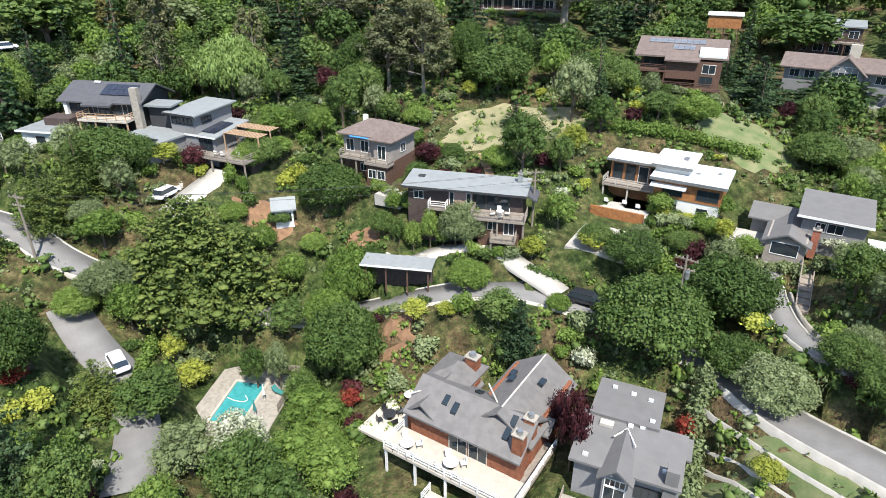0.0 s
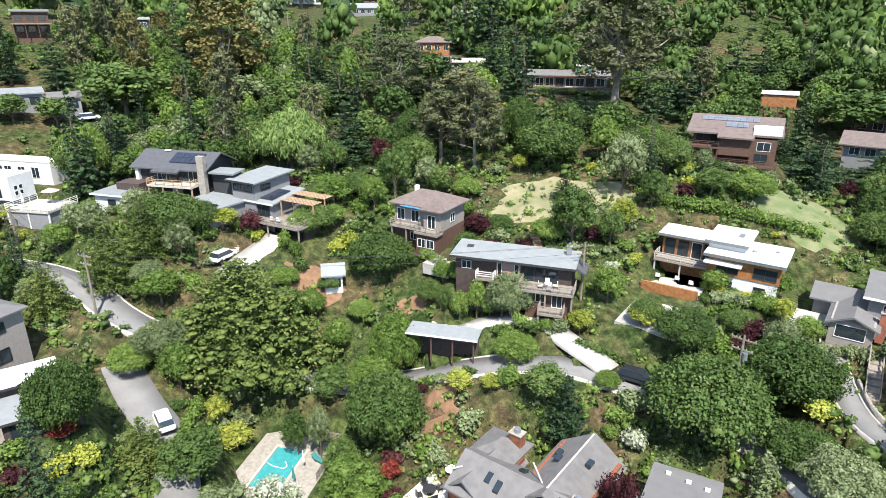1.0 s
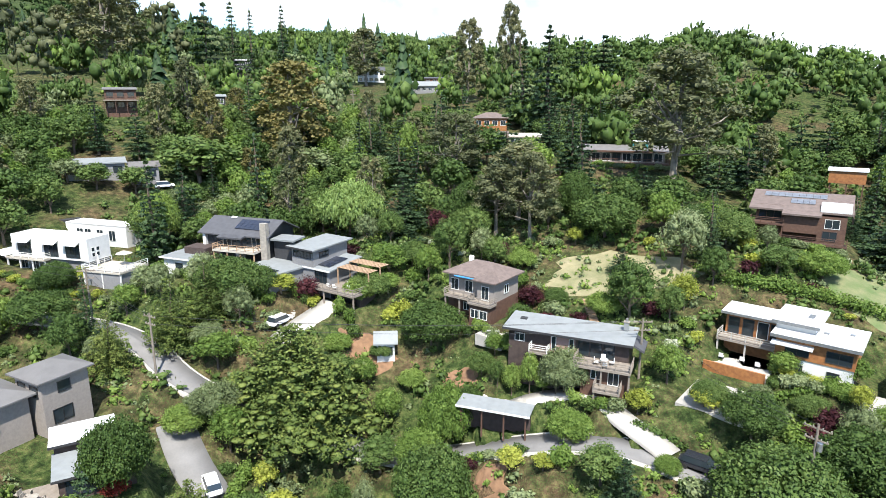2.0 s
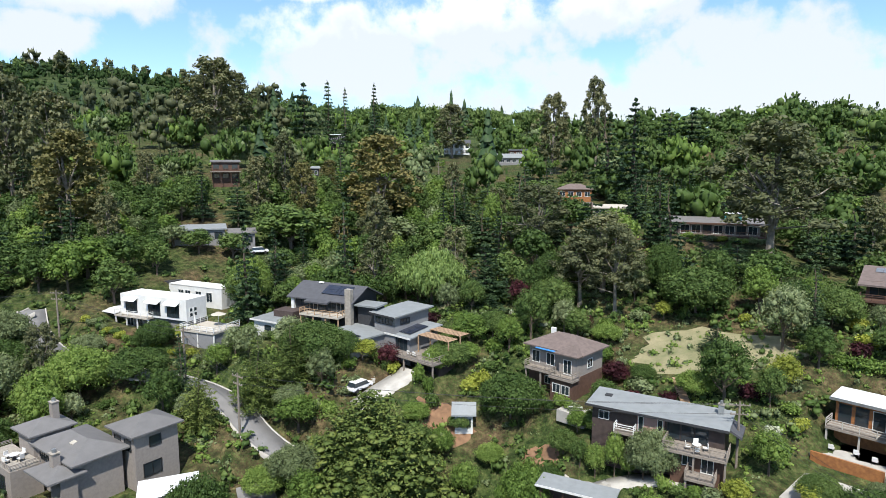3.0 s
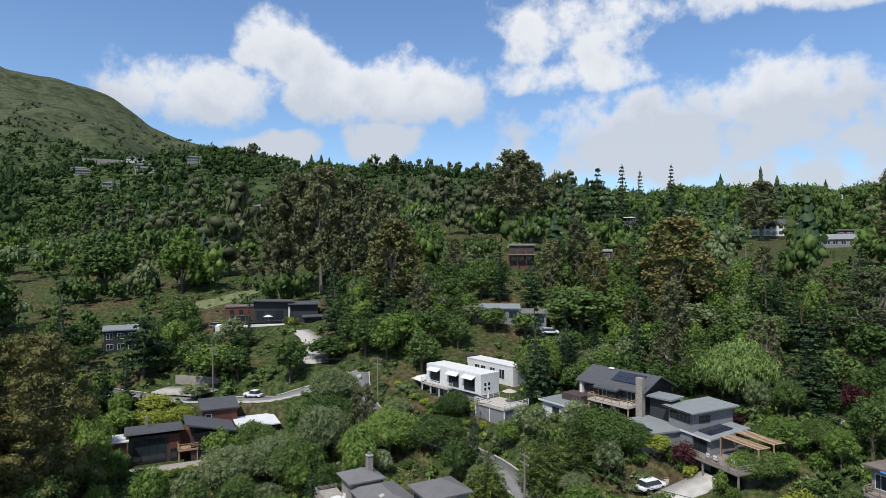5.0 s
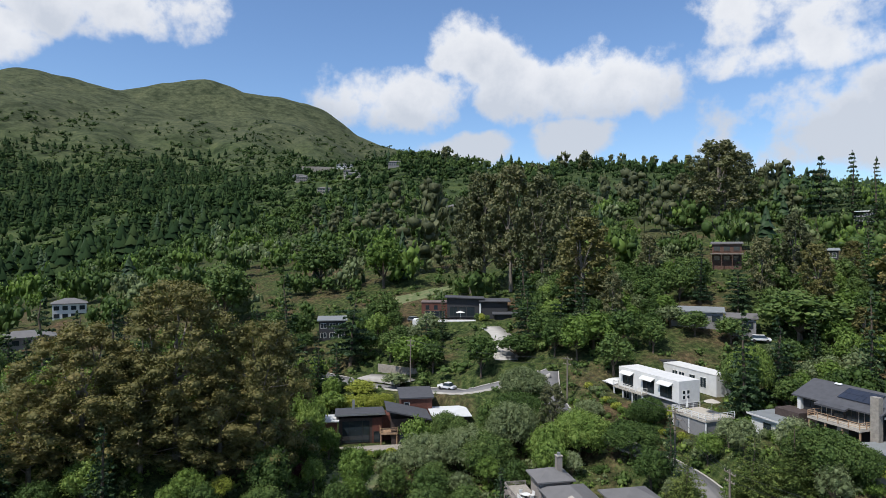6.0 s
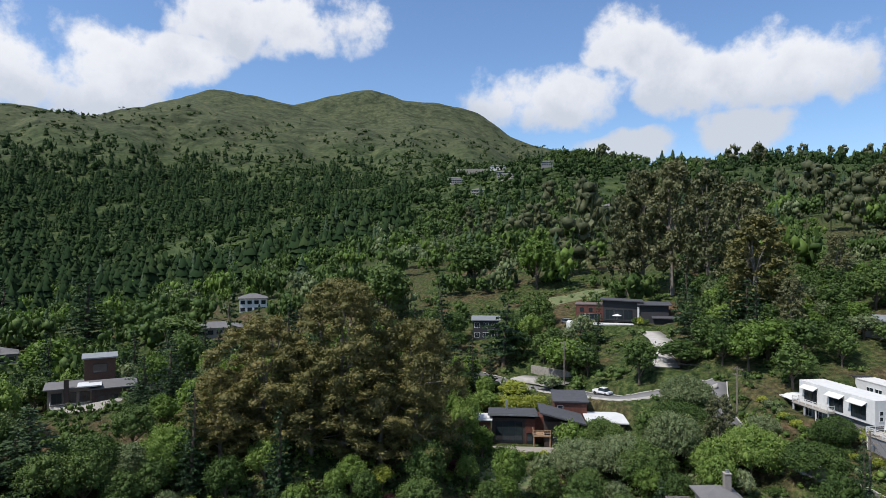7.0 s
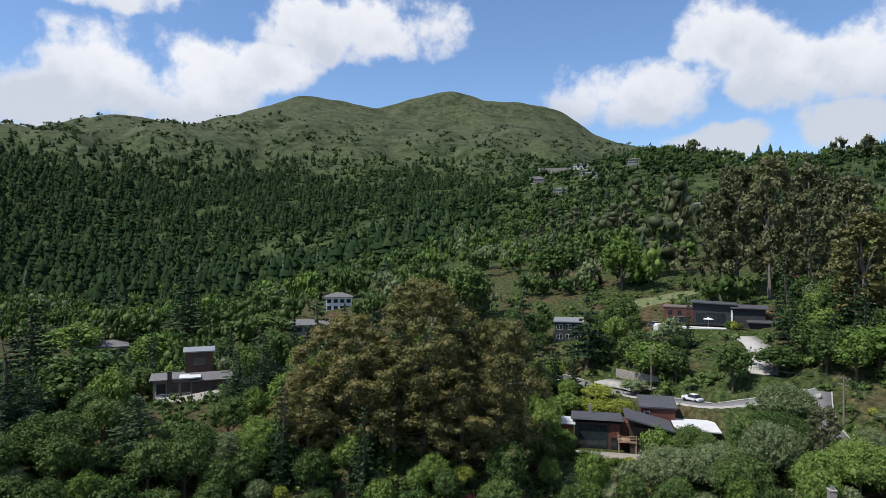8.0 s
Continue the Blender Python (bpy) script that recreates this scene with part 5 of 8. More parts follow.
shed_roof(E, 3.6, 7.9, 3.0, 9.4, 6.4, 6.5, M_ROOF_WHITE, 0.5, 0.35, M_METAL)
shed_roof(E, -2.9, 3.1, 4.3, 8.1, 5.75, 5.9, M_ROOF_WHITE, 0.45, 0.3, M_METAL)
shed_roof(E, 3.8, 8.2, 0.2, 1.0, 4.2, 4.35, M_ROOF_WHITE, 0.1, 0.15)
for u in (-2.4, -0.6, 1.2, 2.8):
    window(E, "F", 4.6, u, 2.7, 1.25, 2.2, M_WHITE if u == 1.2 else M_CHARCOAL, 0)
window(E, "F", 1.1, 5.3, 2.9, 2.5, 1.1, M_CHARCOAL, 1)
window(E, "F", 1.1, 9.7, 2.9, 2.6, 1.3, M_CHARCOAL, 1)
window(E, "F", 1.2, 6.0, 0.6, 1.3, 1.0, M_CHARCOAL, 0)
window(E, "F", 1.2, 10.0, 0.6, 1.2, 1.0, M_CHARCOAL, 0)
deck(E, -3.2, 4.0, 2.2, 4.58, 2.5, M_DECK, "FLR", M_CONCRETE, 2.6)
box_part("terrace", -3.6, 4.2, -1.6, 4.5, -3.0, 0.0, M_CONCRETE, E)
box_part("planter", -3.4, 4.0, -1.9, -1.62, -1.3, 0.5, M_WOOD, E, "long cedar planter wall")
box_part("garage_door", -0.6, 3.6, -1.98, -1.905, -2.2, -1.33, M_METAL, E, "grey garage door")
skylight(E, 6.9, 6.5, 6.35, 0.7, 1.6, 0, M_METAL)
skylight(E, 9.0, 4.2, 5.3, 0.6, 0.5, 0, M_METAL)
skylight(E, 11.6, 5.4, 5.35, 0.5, 0.5, 0, M_METAL)
PT = tagged(box_part("patio", -3.8, 3.8, -4.2, 4.2, -1.5, 0.12, M_CONCRETE, None), "pale concrete forecourt below the cedar house", "forecourt", kind="structure")
PT.matrix_world = pose(21.0, 73.0, 24.6, 0, 0, -30)
clear_rect(21.0, 73.0, -30, -3.5, 3.5, -4, 4)
for u, v in ((-2.0, 1.0), (0.5, 1.4), (2.5, 0.8)):
    garden_chair(*local(24.4, 80.0, -30, u, v), 26.2, 150, M_WHITE)

# ---- the two grey-roofed houses above the steps ----
F = building("house", "grey house with low gables and a tall rear wing", 39.9, 74.0, 25.2, -32)
clear_rect(39.9, 74.0, -32, -3, 16, -6, 7)
wall(F, 0.2, 6.0, 1.2, 5.8, -3, 2.5, M_GREYWALL)
wall(F, 2.6, 7.0, -5.2, 1.2, -3, 2.4, M_TAUPE)
wall(F, 5.8, 12.6, -1.8, 5.8, -3, 4.7, M_GREYWALL)
gable_roof(F, 0.2, 5.6, 0.8, 6.0, 2.5, 1.0, "x", M_ROOF2, M_GREYWALL)
gable_roof(F, 2.6, 7.0, -5.2, 3.0, 2.3, 1.0, "y", M_ROOF2, M_GREYWALL)
shed_roof(F, 5.6, 12.7, -2.0, 6.0, 4.85, 5.3, M_ROOF2, 0.45, 0.25, M_WHITE)
window(F, "F", -1.8, 7.3, 3.0, 1.0, 1.0, M_WHITE, 1)
window(F, "F", -1.8, 8.6, 3.0, 1.6, 1.1, M_WHITE, 1)
window(F, "F", -5.2, 3.3, 0.4, 2.9, 1.5, M_WHITE, 0)
chimney(F, 7.6, -3.2, 0, 3.6, 0.8, 0.7, M_BRICK)
deck(F, -2.4, 2.5, -4.8, 1.1, 0.1, M_CONCRETE, "FL", M_BLACK, 2.0)
shed_roof(F, 13.2, 17.5, -4.5, 0.0, 2.4, 2.5, M_ROOF_WHITE, 0.2)
shed_roof(F, 12.8, 16.5, -8.5, -4.9, 0.6, 0.7, M_ROOF_WHITE, 0.2)
wall(F, 13.3, 17.4, -4.4, -0.1, -3, 2.2, M_DARKWOOD)
wall(F, 12.9, 16.4, -8.4, -5.0, -3, 0.35, M_DARKWOOD)


def stair(name, label, x0, y0, x1, y1, wide, mat, railmat=None, n=None):
    """Steps that climb from one place on the ground to another."""
    z0, z1 = ground(x0, y0), ground(x1, y1)
    run = math.hypot(x1 - x0, y1 - y0)
    n = n or max(4, round(abs(z1 - z0) / 0.18))
    yaw = math.degrees(math.atan2(y1 - y0, x1 - x0)) - 90
    t = building(name, label, x0, y0, z0, yaw, "steps")
    for i in range(n):
        z = (z1 - z0) * (i + 1) / n + 0.15
        box_part("step", -wide / 2, wide / 2, run * i / n, run * (i + 1) / n + 0.04, z - 0.45, z, mat, t)
    if railmat:
        for s in (-1, 1):
            slab("stringer", [(s * wide / 2 - 0.06, 0, 1.0), (s * wide / 2 + 0.06, 0, 1.0), (s * wide / 2 + 0.06, run, z1 - z0 + 1.0), (s * wide / 2 - 0.06, run, z1 - z0 + 1.0)], 0.12, railmat, t)
            for i in range(0, n + 1, 4):
                post(t, s * wide / 2, run * i / n, (z1 - z0) * i / n - 0.3, (z1 - z0) * i / n + 0.9, 0.08, railmat)
    for i in range(0, 5):
        CLEAR.append((x0 + (x1 - x0) * i / 4, y0 + (y1 - y0) * i / 4, wide / 2 + 0.4))


stair("garden_stairs", "straight wooden garden stairs with handrails", 39.0, 57.5, 43.6, 65.5, 1.3, M_DECK, M_DECK)
stair("garden_stairs", "worn timber steps up the dry slope", 7.0, 85.5, 6.0, 92.0, 1.2, M_TIMBER)
stair("garden_path", "pale stepped garden path down from the road", 9.6, 53.5, 13.4, 61.5, 1.3, M_CONCRETE)
stair("garden_stairs", "stepped entry beside the driveway", -39.5, 87.5, -40.5, 92.5, 1.2, M_CONCRETE)

# ---- the brown house with balconies ----
G = building("house", "brown two-storey house with hipped roof and balconies", -15.8, 91.3, 27.3, -26)
clear_rect(-15.8, 91.3, -26, 0, 10, -3, 7)
wall(G, 0.5, 9.4, 0.8, 6.8, -3, 6.3, M_TAUPE)
wall(G, 0.45, 9.45, 0.75, 6.85, -3, 3.1, M_BROWN)
wall(G, 6.0, 9.6, -1.8, 0.8, -3, 3.1, M_BROWN)
hip_roof(G, 0.4, 9.5, 0.6, 7.0, 6.4, 1.7, M_ROOF_BROWN, 0.6)
hip_roof(G, 6.4, 9.5, -0.6, 3.0, 6.38, 1.0, M_ROOF_BROWN, 0.5)
wall(G, 6.5, 9.4, -0.4, 0.9, 3.1, 6.3, M_TAUPE)
deck(G, 0.8, 6.3, -1.0, 0.73, 3.2, M_DECK, "FL", M_DECK, 3.2)
deck(G, 5.9, 9.9, -2.2, -0.42, 3.2, M_DECK, "FLR", M_DECK, 3.2, False)
for u in (1.0, 3.6):
    window(G, "F", 0.8, u, 3.7, 1.3, 1.7, M_WHITE, 1)
window(G, "F", -0.4, 7.3, 3.4, 1.2, 2.0, M_WHITE, 1, "door")
for u in (6.4, 7.9):
    window(G, "F", -1.8, u, 0.9, 1.2, 1.2, M_WHITE, 1)
window(G, "F", 0.75, 3.4, 0.8, 1.0, 1.1, M_WHITE, 1)
window(G, "R", 9.45, 2.5, 4.0, 1.2, 1.2, M_WHITE, 1)
chimney(G, 2.2, 4.6, 5, 8.3, 0.6, 0.6, M_WHITE, False)
slab("awning", [(2.2, -0.3, 6.15), (5.6, -0.3, 6.15), (5.6, 0.6, 6.42), (2.2, 0.6, 6.42)], 0.05, M_BLUE, G, "blue canvas awning")
tagged(box_part("terrace", -2.2, 2.2, -1.6, 1.6, -1.5, 0.15, M_CONCRETE), "small pale terrace below the brown house", "terrace", kind="structure").matrix_world = pose(-7.2, 84.6, ground(-7.2, 84.6), 0, 0, -26)
clear_rect(-7.2, 84.6, -26, -2, 2, -1.5, 1.5)
for d in (-0.8, 0.4):
    lounger(-7.2 + d, 84.6, ground(-7.2, 84.6) + 0.15, 190, M_WHITE, "white sun lounger on the small terrace")

# ---- the solar house, its white annex and its neighbour ----
S = building("house", "dark gabled house with solar panels and stone chimney", -60.1, 97.7, 31.7, -10)
clear_rect(-60.1, 97.7, -10, 0, 18, -3, 9)
wall(S, 0.5, 13.2, 0.8, 8.6, -3, 5.5, M_CHARCOAL)
wall(S, 0.3, 0.9, 0.2, 1.0, -1, 5.3, M_WHITE)
gable_roof(S, 0.2, 13.4, 0.6, 8.8, 5.5, 1.9, "x", M_ROOF_DARK, M_CHARCOAL, 0.7)
shed_roof(S, 4.6, 9.0, -0.7, 0.6, 5.0, 5.35, M_ROOF_DARK, 0.3)
solar(S, 6.2, 11.9, 1.4, 3.9, 5.95, 7.1, 6, 2)
solar(S, 3.6, 4.8, 4.0, 4.4, 7.2, 7.4, 1, 1, M_ROOF_WHITE)
chimney(S, 13.2, 0.2, 0, 7.6, 1.2, 0.9, M_STONE, False)
for u in (2.2, 4.2, 6.2, 8.2, 10.2):
    window(S, "F", 0.8, u, 3.1, 1.6, 2.0, M_CREAM if u in (4.2, 10.2) else M_CHARCOAL, 1)
deck(S, 4.0, 12.4, -2.0, 0.78, 2.9, M_CREAM, "FLR", M_TIMBER, 3.0)
box_part("pier", 8.6, 9.5, -1.6, -0.4, -1, 2.6, M_STONE, S)
shed_roof(S, 14.2, 18.2, 1.0, 4.0, 4.9, 5.0, M_ROOF_BLUE, 0.3)
wall(S, 14.0, 17.8, 1.6, 4.2, -2, 4.7, M_CHARCOAL)
wall(S, -1.5, 3.0, -2.5, 0.7, -2, 3.0, M_DARKWOOD)
box_part("terrace_wall", 3.5, 9.0, -5.4, -5.0, -3, 0.6, M_WHITE, S, "white garden wall")
N1 = building("garage", "white stucco garage with flat grey roof", -65.1, 93.0, 30.5, -12, "garage")
clear_rect(-65.1, 93.0, -12, 0, 6, -2, 6)
wall(N1, 0.4, 5.9, 0.4, 6.0, -3, 2.8, M_WHITE)
shed_roof(N1, 0.3, 6.0, 0.3, 6.2, 3.0, 3.1, M_ROOF_BLUE, 0.4, 0.22, M_WHITE)
window(N1, "F", 0.4, 3.0, 1.0, 1.4, 1.0, M_BLACK, 0)
window(N1, "R", 5.9, 1.2, 0.1, 3.6, 2.1, M_CHARCOAL, 3, "garage_door")
fence = building("fence", "dark board fence along the slope", -65.1, 92.5, 29.6, -8, "fence")
for i in range(24):
    post(fence, -5.5 + i * 0.23, 0.0, -0.5, 1.3, 0.2, M_DARKWOOD, "board")
T = building("house", "grey house with angled roofs, solar panels and pergola deck", -43.0, 95.0, 29.7, -25)
clear_rect(-43.0, 95.0, -25, -4, 16, -6, 9)
wall(T, 0.6, 5.6, 0.6, 8.6, -3, 6.0, M_GREYWALL)
shed_roof(T, 0.4, 5.8, 0.3, 8.8, 6.1, 6.5, M_ROOF_BLUE, 0.5, 0.22, M_CHARCOAL)
window(T, "F", 0.6, 1.0, 4.4, 4.0, 1.0, M_CHARCOAL, 4)
window(T, "R", 5.6, 2.0, 4.4, 2.0, 0.9, M_CHARCOAL, 2)
wall(T, -3.2, 3.0, -6.6, 1.0, -3, 2.8, M_GREYWALL)
side_roof(T, -3.6, 3.2, -7.2, 1.6, 3.4, 2.9, M_ROOF_BLUE, 0.2)
solar(T, -0.2, 2.6, -6.4, -4.0, 3.02, 3.02, 3, 2)
wall(T, 3.6, 8.8, 0.9, 7.6, -3, 2.9, M_GREYWALL)
shed_roof(T, 3.6, 9.0, 0.8, 7.8, 3.05, 3.9, M_ROOF_BLUE, 0.4, 0.22, M_WHITE)
solar(T, 4.6, 8.2, 1.6, 6.0, 3.25, 3.75, 4, 3)
window(T, "F", 0.9, 5.6, 0.6, 2.6, 1.9, M_CHARCOAL, 2)
wall(T, 6.6, 15.0, 1.2, 5.0, -4, 0.1, M_DARKWOOD)
deck(T, 6.2, 16.0, -1.4, 5.2, 0.5, M_DECK, "FR", M_DECK, 3.6)
# black panel on the wall stands for the shade inside the garage
box_part("garage_opening", 8.5, 14.5, 1.1, 1.19, -2.8, -0.2, M_BLACK, T)
for j in range(2):
    for i in range(14):
        box_part("pergola_slat", 9.4 + i * 0.48, 9.7 + i * 0.48, 2.2 + j * 2.8, 4.6 + j * 2.8, 3.3 + 0.35 * j, 3.36 + 0.35 * j, M_TIMBER, T)
    for u in (9.4, 16.0):
        post(T, u, 2.3 + j * 2.8, 0.5, 3.3 + 0.35 * j, 0.16, M_TIMBER, "pergola_post")
for u, v in ((10.0, -0.4), (11.2, -0.3), (13.5, 0.6)):
    garden_chair(*local(-43.0, 95.0, -25, u, v), 30.2, 160, M_WHITE)
garden_table(*local(-43.0, 95.0, -25, 13.0, 2.6), 30.2, 0, 4, M_WHITE, M_WHITE)

# ---- houses higher up the slope ----
I1 = building("house", "brown timber house on stilts with solar roof and decks", 41.5, 112.4, 35.9, -22)
clear_rect(41.5, 112.4, -22, -8, 8, -5, 7)
wall(I1, -6.5, 7.0, 0.5, 7.0, -2, 6.0, M_BROWN)
shed_roof(I1, -7.0, 7.2, -0.6, 6.5, 5.7, 7.5, M_ROOF_BROWN, 0.6)
solar(I1, -5.8, 3.8, 4.2, 6.0, 6.93, 7.38, 9, 2, M_METAL)
solar(I1, -1.5, 2.2, 1.6, 3.6, 6.27, 6.77, 4, 2, M_METAL)
deck(I1, -7.2, -2.0, -2.2, 0.48, 3.2, M_BROWN, "FLR", M_BROWN, 4.5)
wall(I1, -2.0, 3.0, -1.8, 0.5, 1.9, 5.2, M_BROWN)
wall(I1, 3.0, 7.0, -1.2, 0.5, 0.5, 4.9, M_BROWN)
shed_roof(I1, -2.0, 3.0, -2.2, 0.4, 5.25, 6.0, M_ROOF_BROWN, 0.4)
shed_roof(I1, 3.4, 7.2, -0.8, 1.4, 6.0, 6.8, M_ROOF_WHITE, 0.3, 0.3)
window(I1, "F", -1.2, 4.0, 3.0, 2.0, 1.4, M_WHITE, 1)
window(I1, "F", -1.2, 3.8, 0.9, 2.0, 1.5, M_DARKWOOD, 1)
window(I1, "F", 0.5, -6.0, 3.5, 3.4, 1.5, M_DARKWOOD, 2)
deck(I1, -2.4, 7.4, -3.2, -1.82, 0.6, M_BROWN, "FLR", M_BROWN, 4.0)
J1 = building("house", "long low house with brown roof and glazed cross gable", 73.5, 116.1, 32.1, -34)
clear_rect(73.5, 116.1, -34, -11, 14, -3, 8)
wall(J1, -10.0, 14.0, 0.5, 7.0, -3, 6.3, M_GREYWALL)
gable_roof(J1, -10.2, 14.2, 0.3, 7.2, 6.4, 1.7, "x", M_ROOF_BROWN, M_GREYWALL, 0.7)
gable_roof(J1, -3.0, 3.0, -1.0, 4.5, 6.0, 2.6, "y", M_ROOF_BROWN, M_GREYWALL, 0.6)
wall(J1, -2.9, 2.9, -0.9, 0.6, -3, 6.0, M_GREYWALL)
window(J1, "F", -0.95, -2.0, 3.6, 4.0, 3.2, M_WHITE, 3)
for u in (-9, -6.5, 5, 8, 11):
    window(J1, "F", 0.5, u, 4.2, 1.6, 1.3, M_WHITE, 1)
chimney(J1, 0.6, 4.0, 5, 10.2, 1.8, 1.2, M_CREAM, False)
wall(J1, -9.0, 13.0, -3.4, -3.0, -4, 1.0, M_CONCRETE)
K1 = building("house", "long low house with a full-width wooden deck", 15.7, 146.0, 44.6, -6)
clear_rect(15.7, 146.0, -6, -10, 10, -4, 6)
wall(K1, -9.6, 9.0, 0.5, 6.0, -4, 3.4, M_TAUPE)
shed_roof(K1, -9.8, 9.2, 0.0, 6.4, 3.6, 4.3, M_ROOF, 0.6, 0.3, M_BROWN)
deck(K1, -9.8, 10.0, -2.0, 0.48, 0.9, M_BROWN, "FLR", M_BROWN, 4.0)
for i in range(8):
    window(K1, "F", 0.5, -9.0 + i * 2.25, 1.2, 1.7, 1.7, M_WHITE if i % 3 else M_DARKWOOD, 1)
box_part("roof_lantern", 2.0, 5.4, 3.0, 5.0, 4.0, 5.4, M_TEAL, K1, "turquoise clerestory box on the roof")
shed_roof(K1, 1.8, 5.6, 2.8, 5.2, 5.5, 5.6, M_ROOF_WHITE, 0.1, 0.1)
CB = building("cabin", "small timber cabin with flat pale roof on stilts", 62.5, 146.0, 40.5, -23, "cabin")
clear_rect(62.5, 146.0, -23, -4, 4, -3, 3)
wall(CB, -3.4, 3.4, -2.0, 2.4, 1.5, 4.2, M_WOOD)
shed_roof(CB, -3.4, 3.4, -2.0, 2.4, 4.35, 4.5, M_ROOF_WHITE, 0.3, 0.25)
for u in (-3.0, 0, 3.0):
    post(CB, u, -1.6, -4, 1.5, 0.25, M_BROWN, "stilt")

# ---- the white modern house ----
W = building("house", "white modern house with three awnings and a terrace", -93.0, 91.5, 30.2, -6)
clear_rect(-93.0, 91.5, -6, -4, 24, -2, 5)
wall(W, 0.2, 16.6, 0.4, 5.2, 2.5, 6.4, M_WHITE)
wall(W, 0.6, 16.4, 0.9, 5.0, -3, 2.496, M_GREYWALL)
slab("roof", [(0.5, 0.7, 6.2), (16.3, 0.7, 5.8), (16.3, 5.0, 5.4), (0.5, 5.0, 5.8)], 0.1, M_ROOF_WHITE, W)
for u in (1.6, 7.4, 12.0):
    window(W, "F", 0.4, u, 3.0, 2.8, 2.2, M_BLACK, 2)
    slab("awning", [(u - 0.3, -0.6, 5.3), (u + 3.1, -0.6, 5.3), (u + 3.1, 0.38, 5.85), (u - 0.3, 0.38, 5.85)], 0.08, M_WHITE, W)
for v in (1.2, 2.2):
    for z in (3.2, 4.1):
        window(W, "R", 16.6, v, z, 0.6, 0.6, M_WHITE, 0)
deck(W, 0.0, 8.5, -1.0, 0.38, 2.6, M_CREAM, "FLR", M_WHITE, 2.8)
for u in (1.2, 3.6):
    window(W, "F", 0.9, u, 0.3, 1.5, 1.9, M_WHITE, 1)
deck(W, 16.8, 24.5, -1.5, 5.0, 1.6, M_CREAM, "FLR", M_WHITE, 3.0)
box_part("terrace_base", 17.0, 24.3, -1.3, 4.8, -3, 1.28, M_GREYWALL, W)
slab("canopy", [(-7.5, -0.5, 2.9), (-0.6, -0.5, 2.6), (-0.6, 4.5, 3.1), (-7.0, 4.5, 3.4)], 0.12, M_WHITE, W, "white sail canopy")
for u in (-7.0, -1.0):
    post(W, u, 0.0, -3, 2.7, 0.1, M_METAL, "canopy_post")
W2 = building("house", "long white flat-roofed wing with glazed doors", -94.0, 105.4, 31.8, -9)
clear_rect(-94.0, 105.4, -9, 0, 16, -1, 5)
wall(W2, 0.2, 15.2, 0.4, 4.5, -3, 4.2, M_WHITE)
shed_roof(W2, 0.3, 15.1, 0.5, 4.4, 4.1, 4.15, M_ROOF_WHITE, 0.1, 0.2)
for u in (3.0, 5.0, 8.0, 11.0):
    window(W2, "F", 0.4, u, 1.2, 1.5, 1.9, M_WHITE, 1)
wall(W2, -2.2, 0.15, 0.8, 4.0, -3, 4.4, M_CHARCOAL)
patio_umbrella(-71.5, 92.5, 31.8, M_CREAM, "open cream parasol on the terrace", False)
patio_umbrella(-74.2, 89.6, 31.8, M_WHITE, "closed white parasol on the terrace")

# ---- the taupe house with hipped roofs ----
Mh = building("house", "taupe stucco house with several grey hipped roofs", -70.0, 54.0, 21.0, -18)
clear_rect(-70.0, 54.0, -18, -6, 13, -4, 13)
wall(Mh, 0.4, 10.2, 0.6, 6.0, -3, 5.6, M_TAUPE)
hip_roof(Mh, 0.4, 10.4, 0.5, 6.2, 5.7, 1.3, M_ROOF2)
wall(Mh, -3.8, 0.4, 0.2, 4.6, -3, 6.6, M_TAUPE)
hip_roof(Mh, -3.8, 0.4, 0.2, 4.6, 6.7, 1.1, M_ROOF2)
wall(Mh, 6.8, 12.0, 6.6, 12.2, -3, 7.2, M_TAUPE)
hip_roof(Mh, 6.8, 12.0, 6.6, 12.2, 7.3, 1.3, M_ROOF2)
wall(Mh, 8.0, 10.6, -1.2, 0.6, -3, 4.4, M_TAUPE)
hip_roof(Mh, 5.4, 10.4, -2.0, 1.0, 4.6, 0.9, M_ROOF2)
wall(Mh, -6.0, 2.5, -3.2, 0.2, -3, 3.8, M_TAUPE)
box_part("roof_terrace", -5.9, 2.4, -3.1, 0.15, 3.804, 3.95, M_STONE, Mh)
railing(Mh, [(-5.9, 0.1), (-5.9, -3.1), (2.4, -3.1), (2.4, 0.1)], 3.95, M_TAUPE, 0.6)
chimney(Mh, -1.5, 3.6, 5, 9.4, 0.9, 0.8, M_TAUPE)
chimney(Mh, 8.2, -0.6, 3, 6.8, 0.9, 0.8, M_TAUPE)
skylight(Mh, 6.5, 2.2, 6.5, 0.8, 0.6, 0.3, M_CREAM)
for u in (7.4, 9.8):
    window(Mh, "F", 6.6, u, 5.0, 1.4, 1.3, M_BLACK, 0)
window(Mh, "R", 12.0, 8.5, 5.2, 1.4, 1.2, M_BLACK, 0)
window(Mh, "R", 12.0, 7.6, 1.6, 2.2, 1.6, M_BLACK, 1)
for u in (1.2, 3.4):
    window(Mh, "F", 0.6, u, 3.9, 1.8, 1.5, M_BLACK, 2)
window(Mh, "F", -3.2, -5.2, 0.6, 1.6, 2.2, M_BLACK, 0)
window(Mh, "F", -3.2, -1.0, 0.6, 1.8, 2.2, M_BLACK, 1)
window(Mh, "L", -3.8, 1.0, 4.2, 2.6, 1.6, M_BLACK, 2)
garden_table(*local(-70.0, 54.0, -18, -0.5, -1.6), 24.95, 0, 4, M_WHITE, M_WHITE, 0.6)

# ---- the low white-roofed house with its deck ----
Nh = building("house", "low house with two flat pale roofs and a view deck", -50.6, 50.4, 19.6, 40)
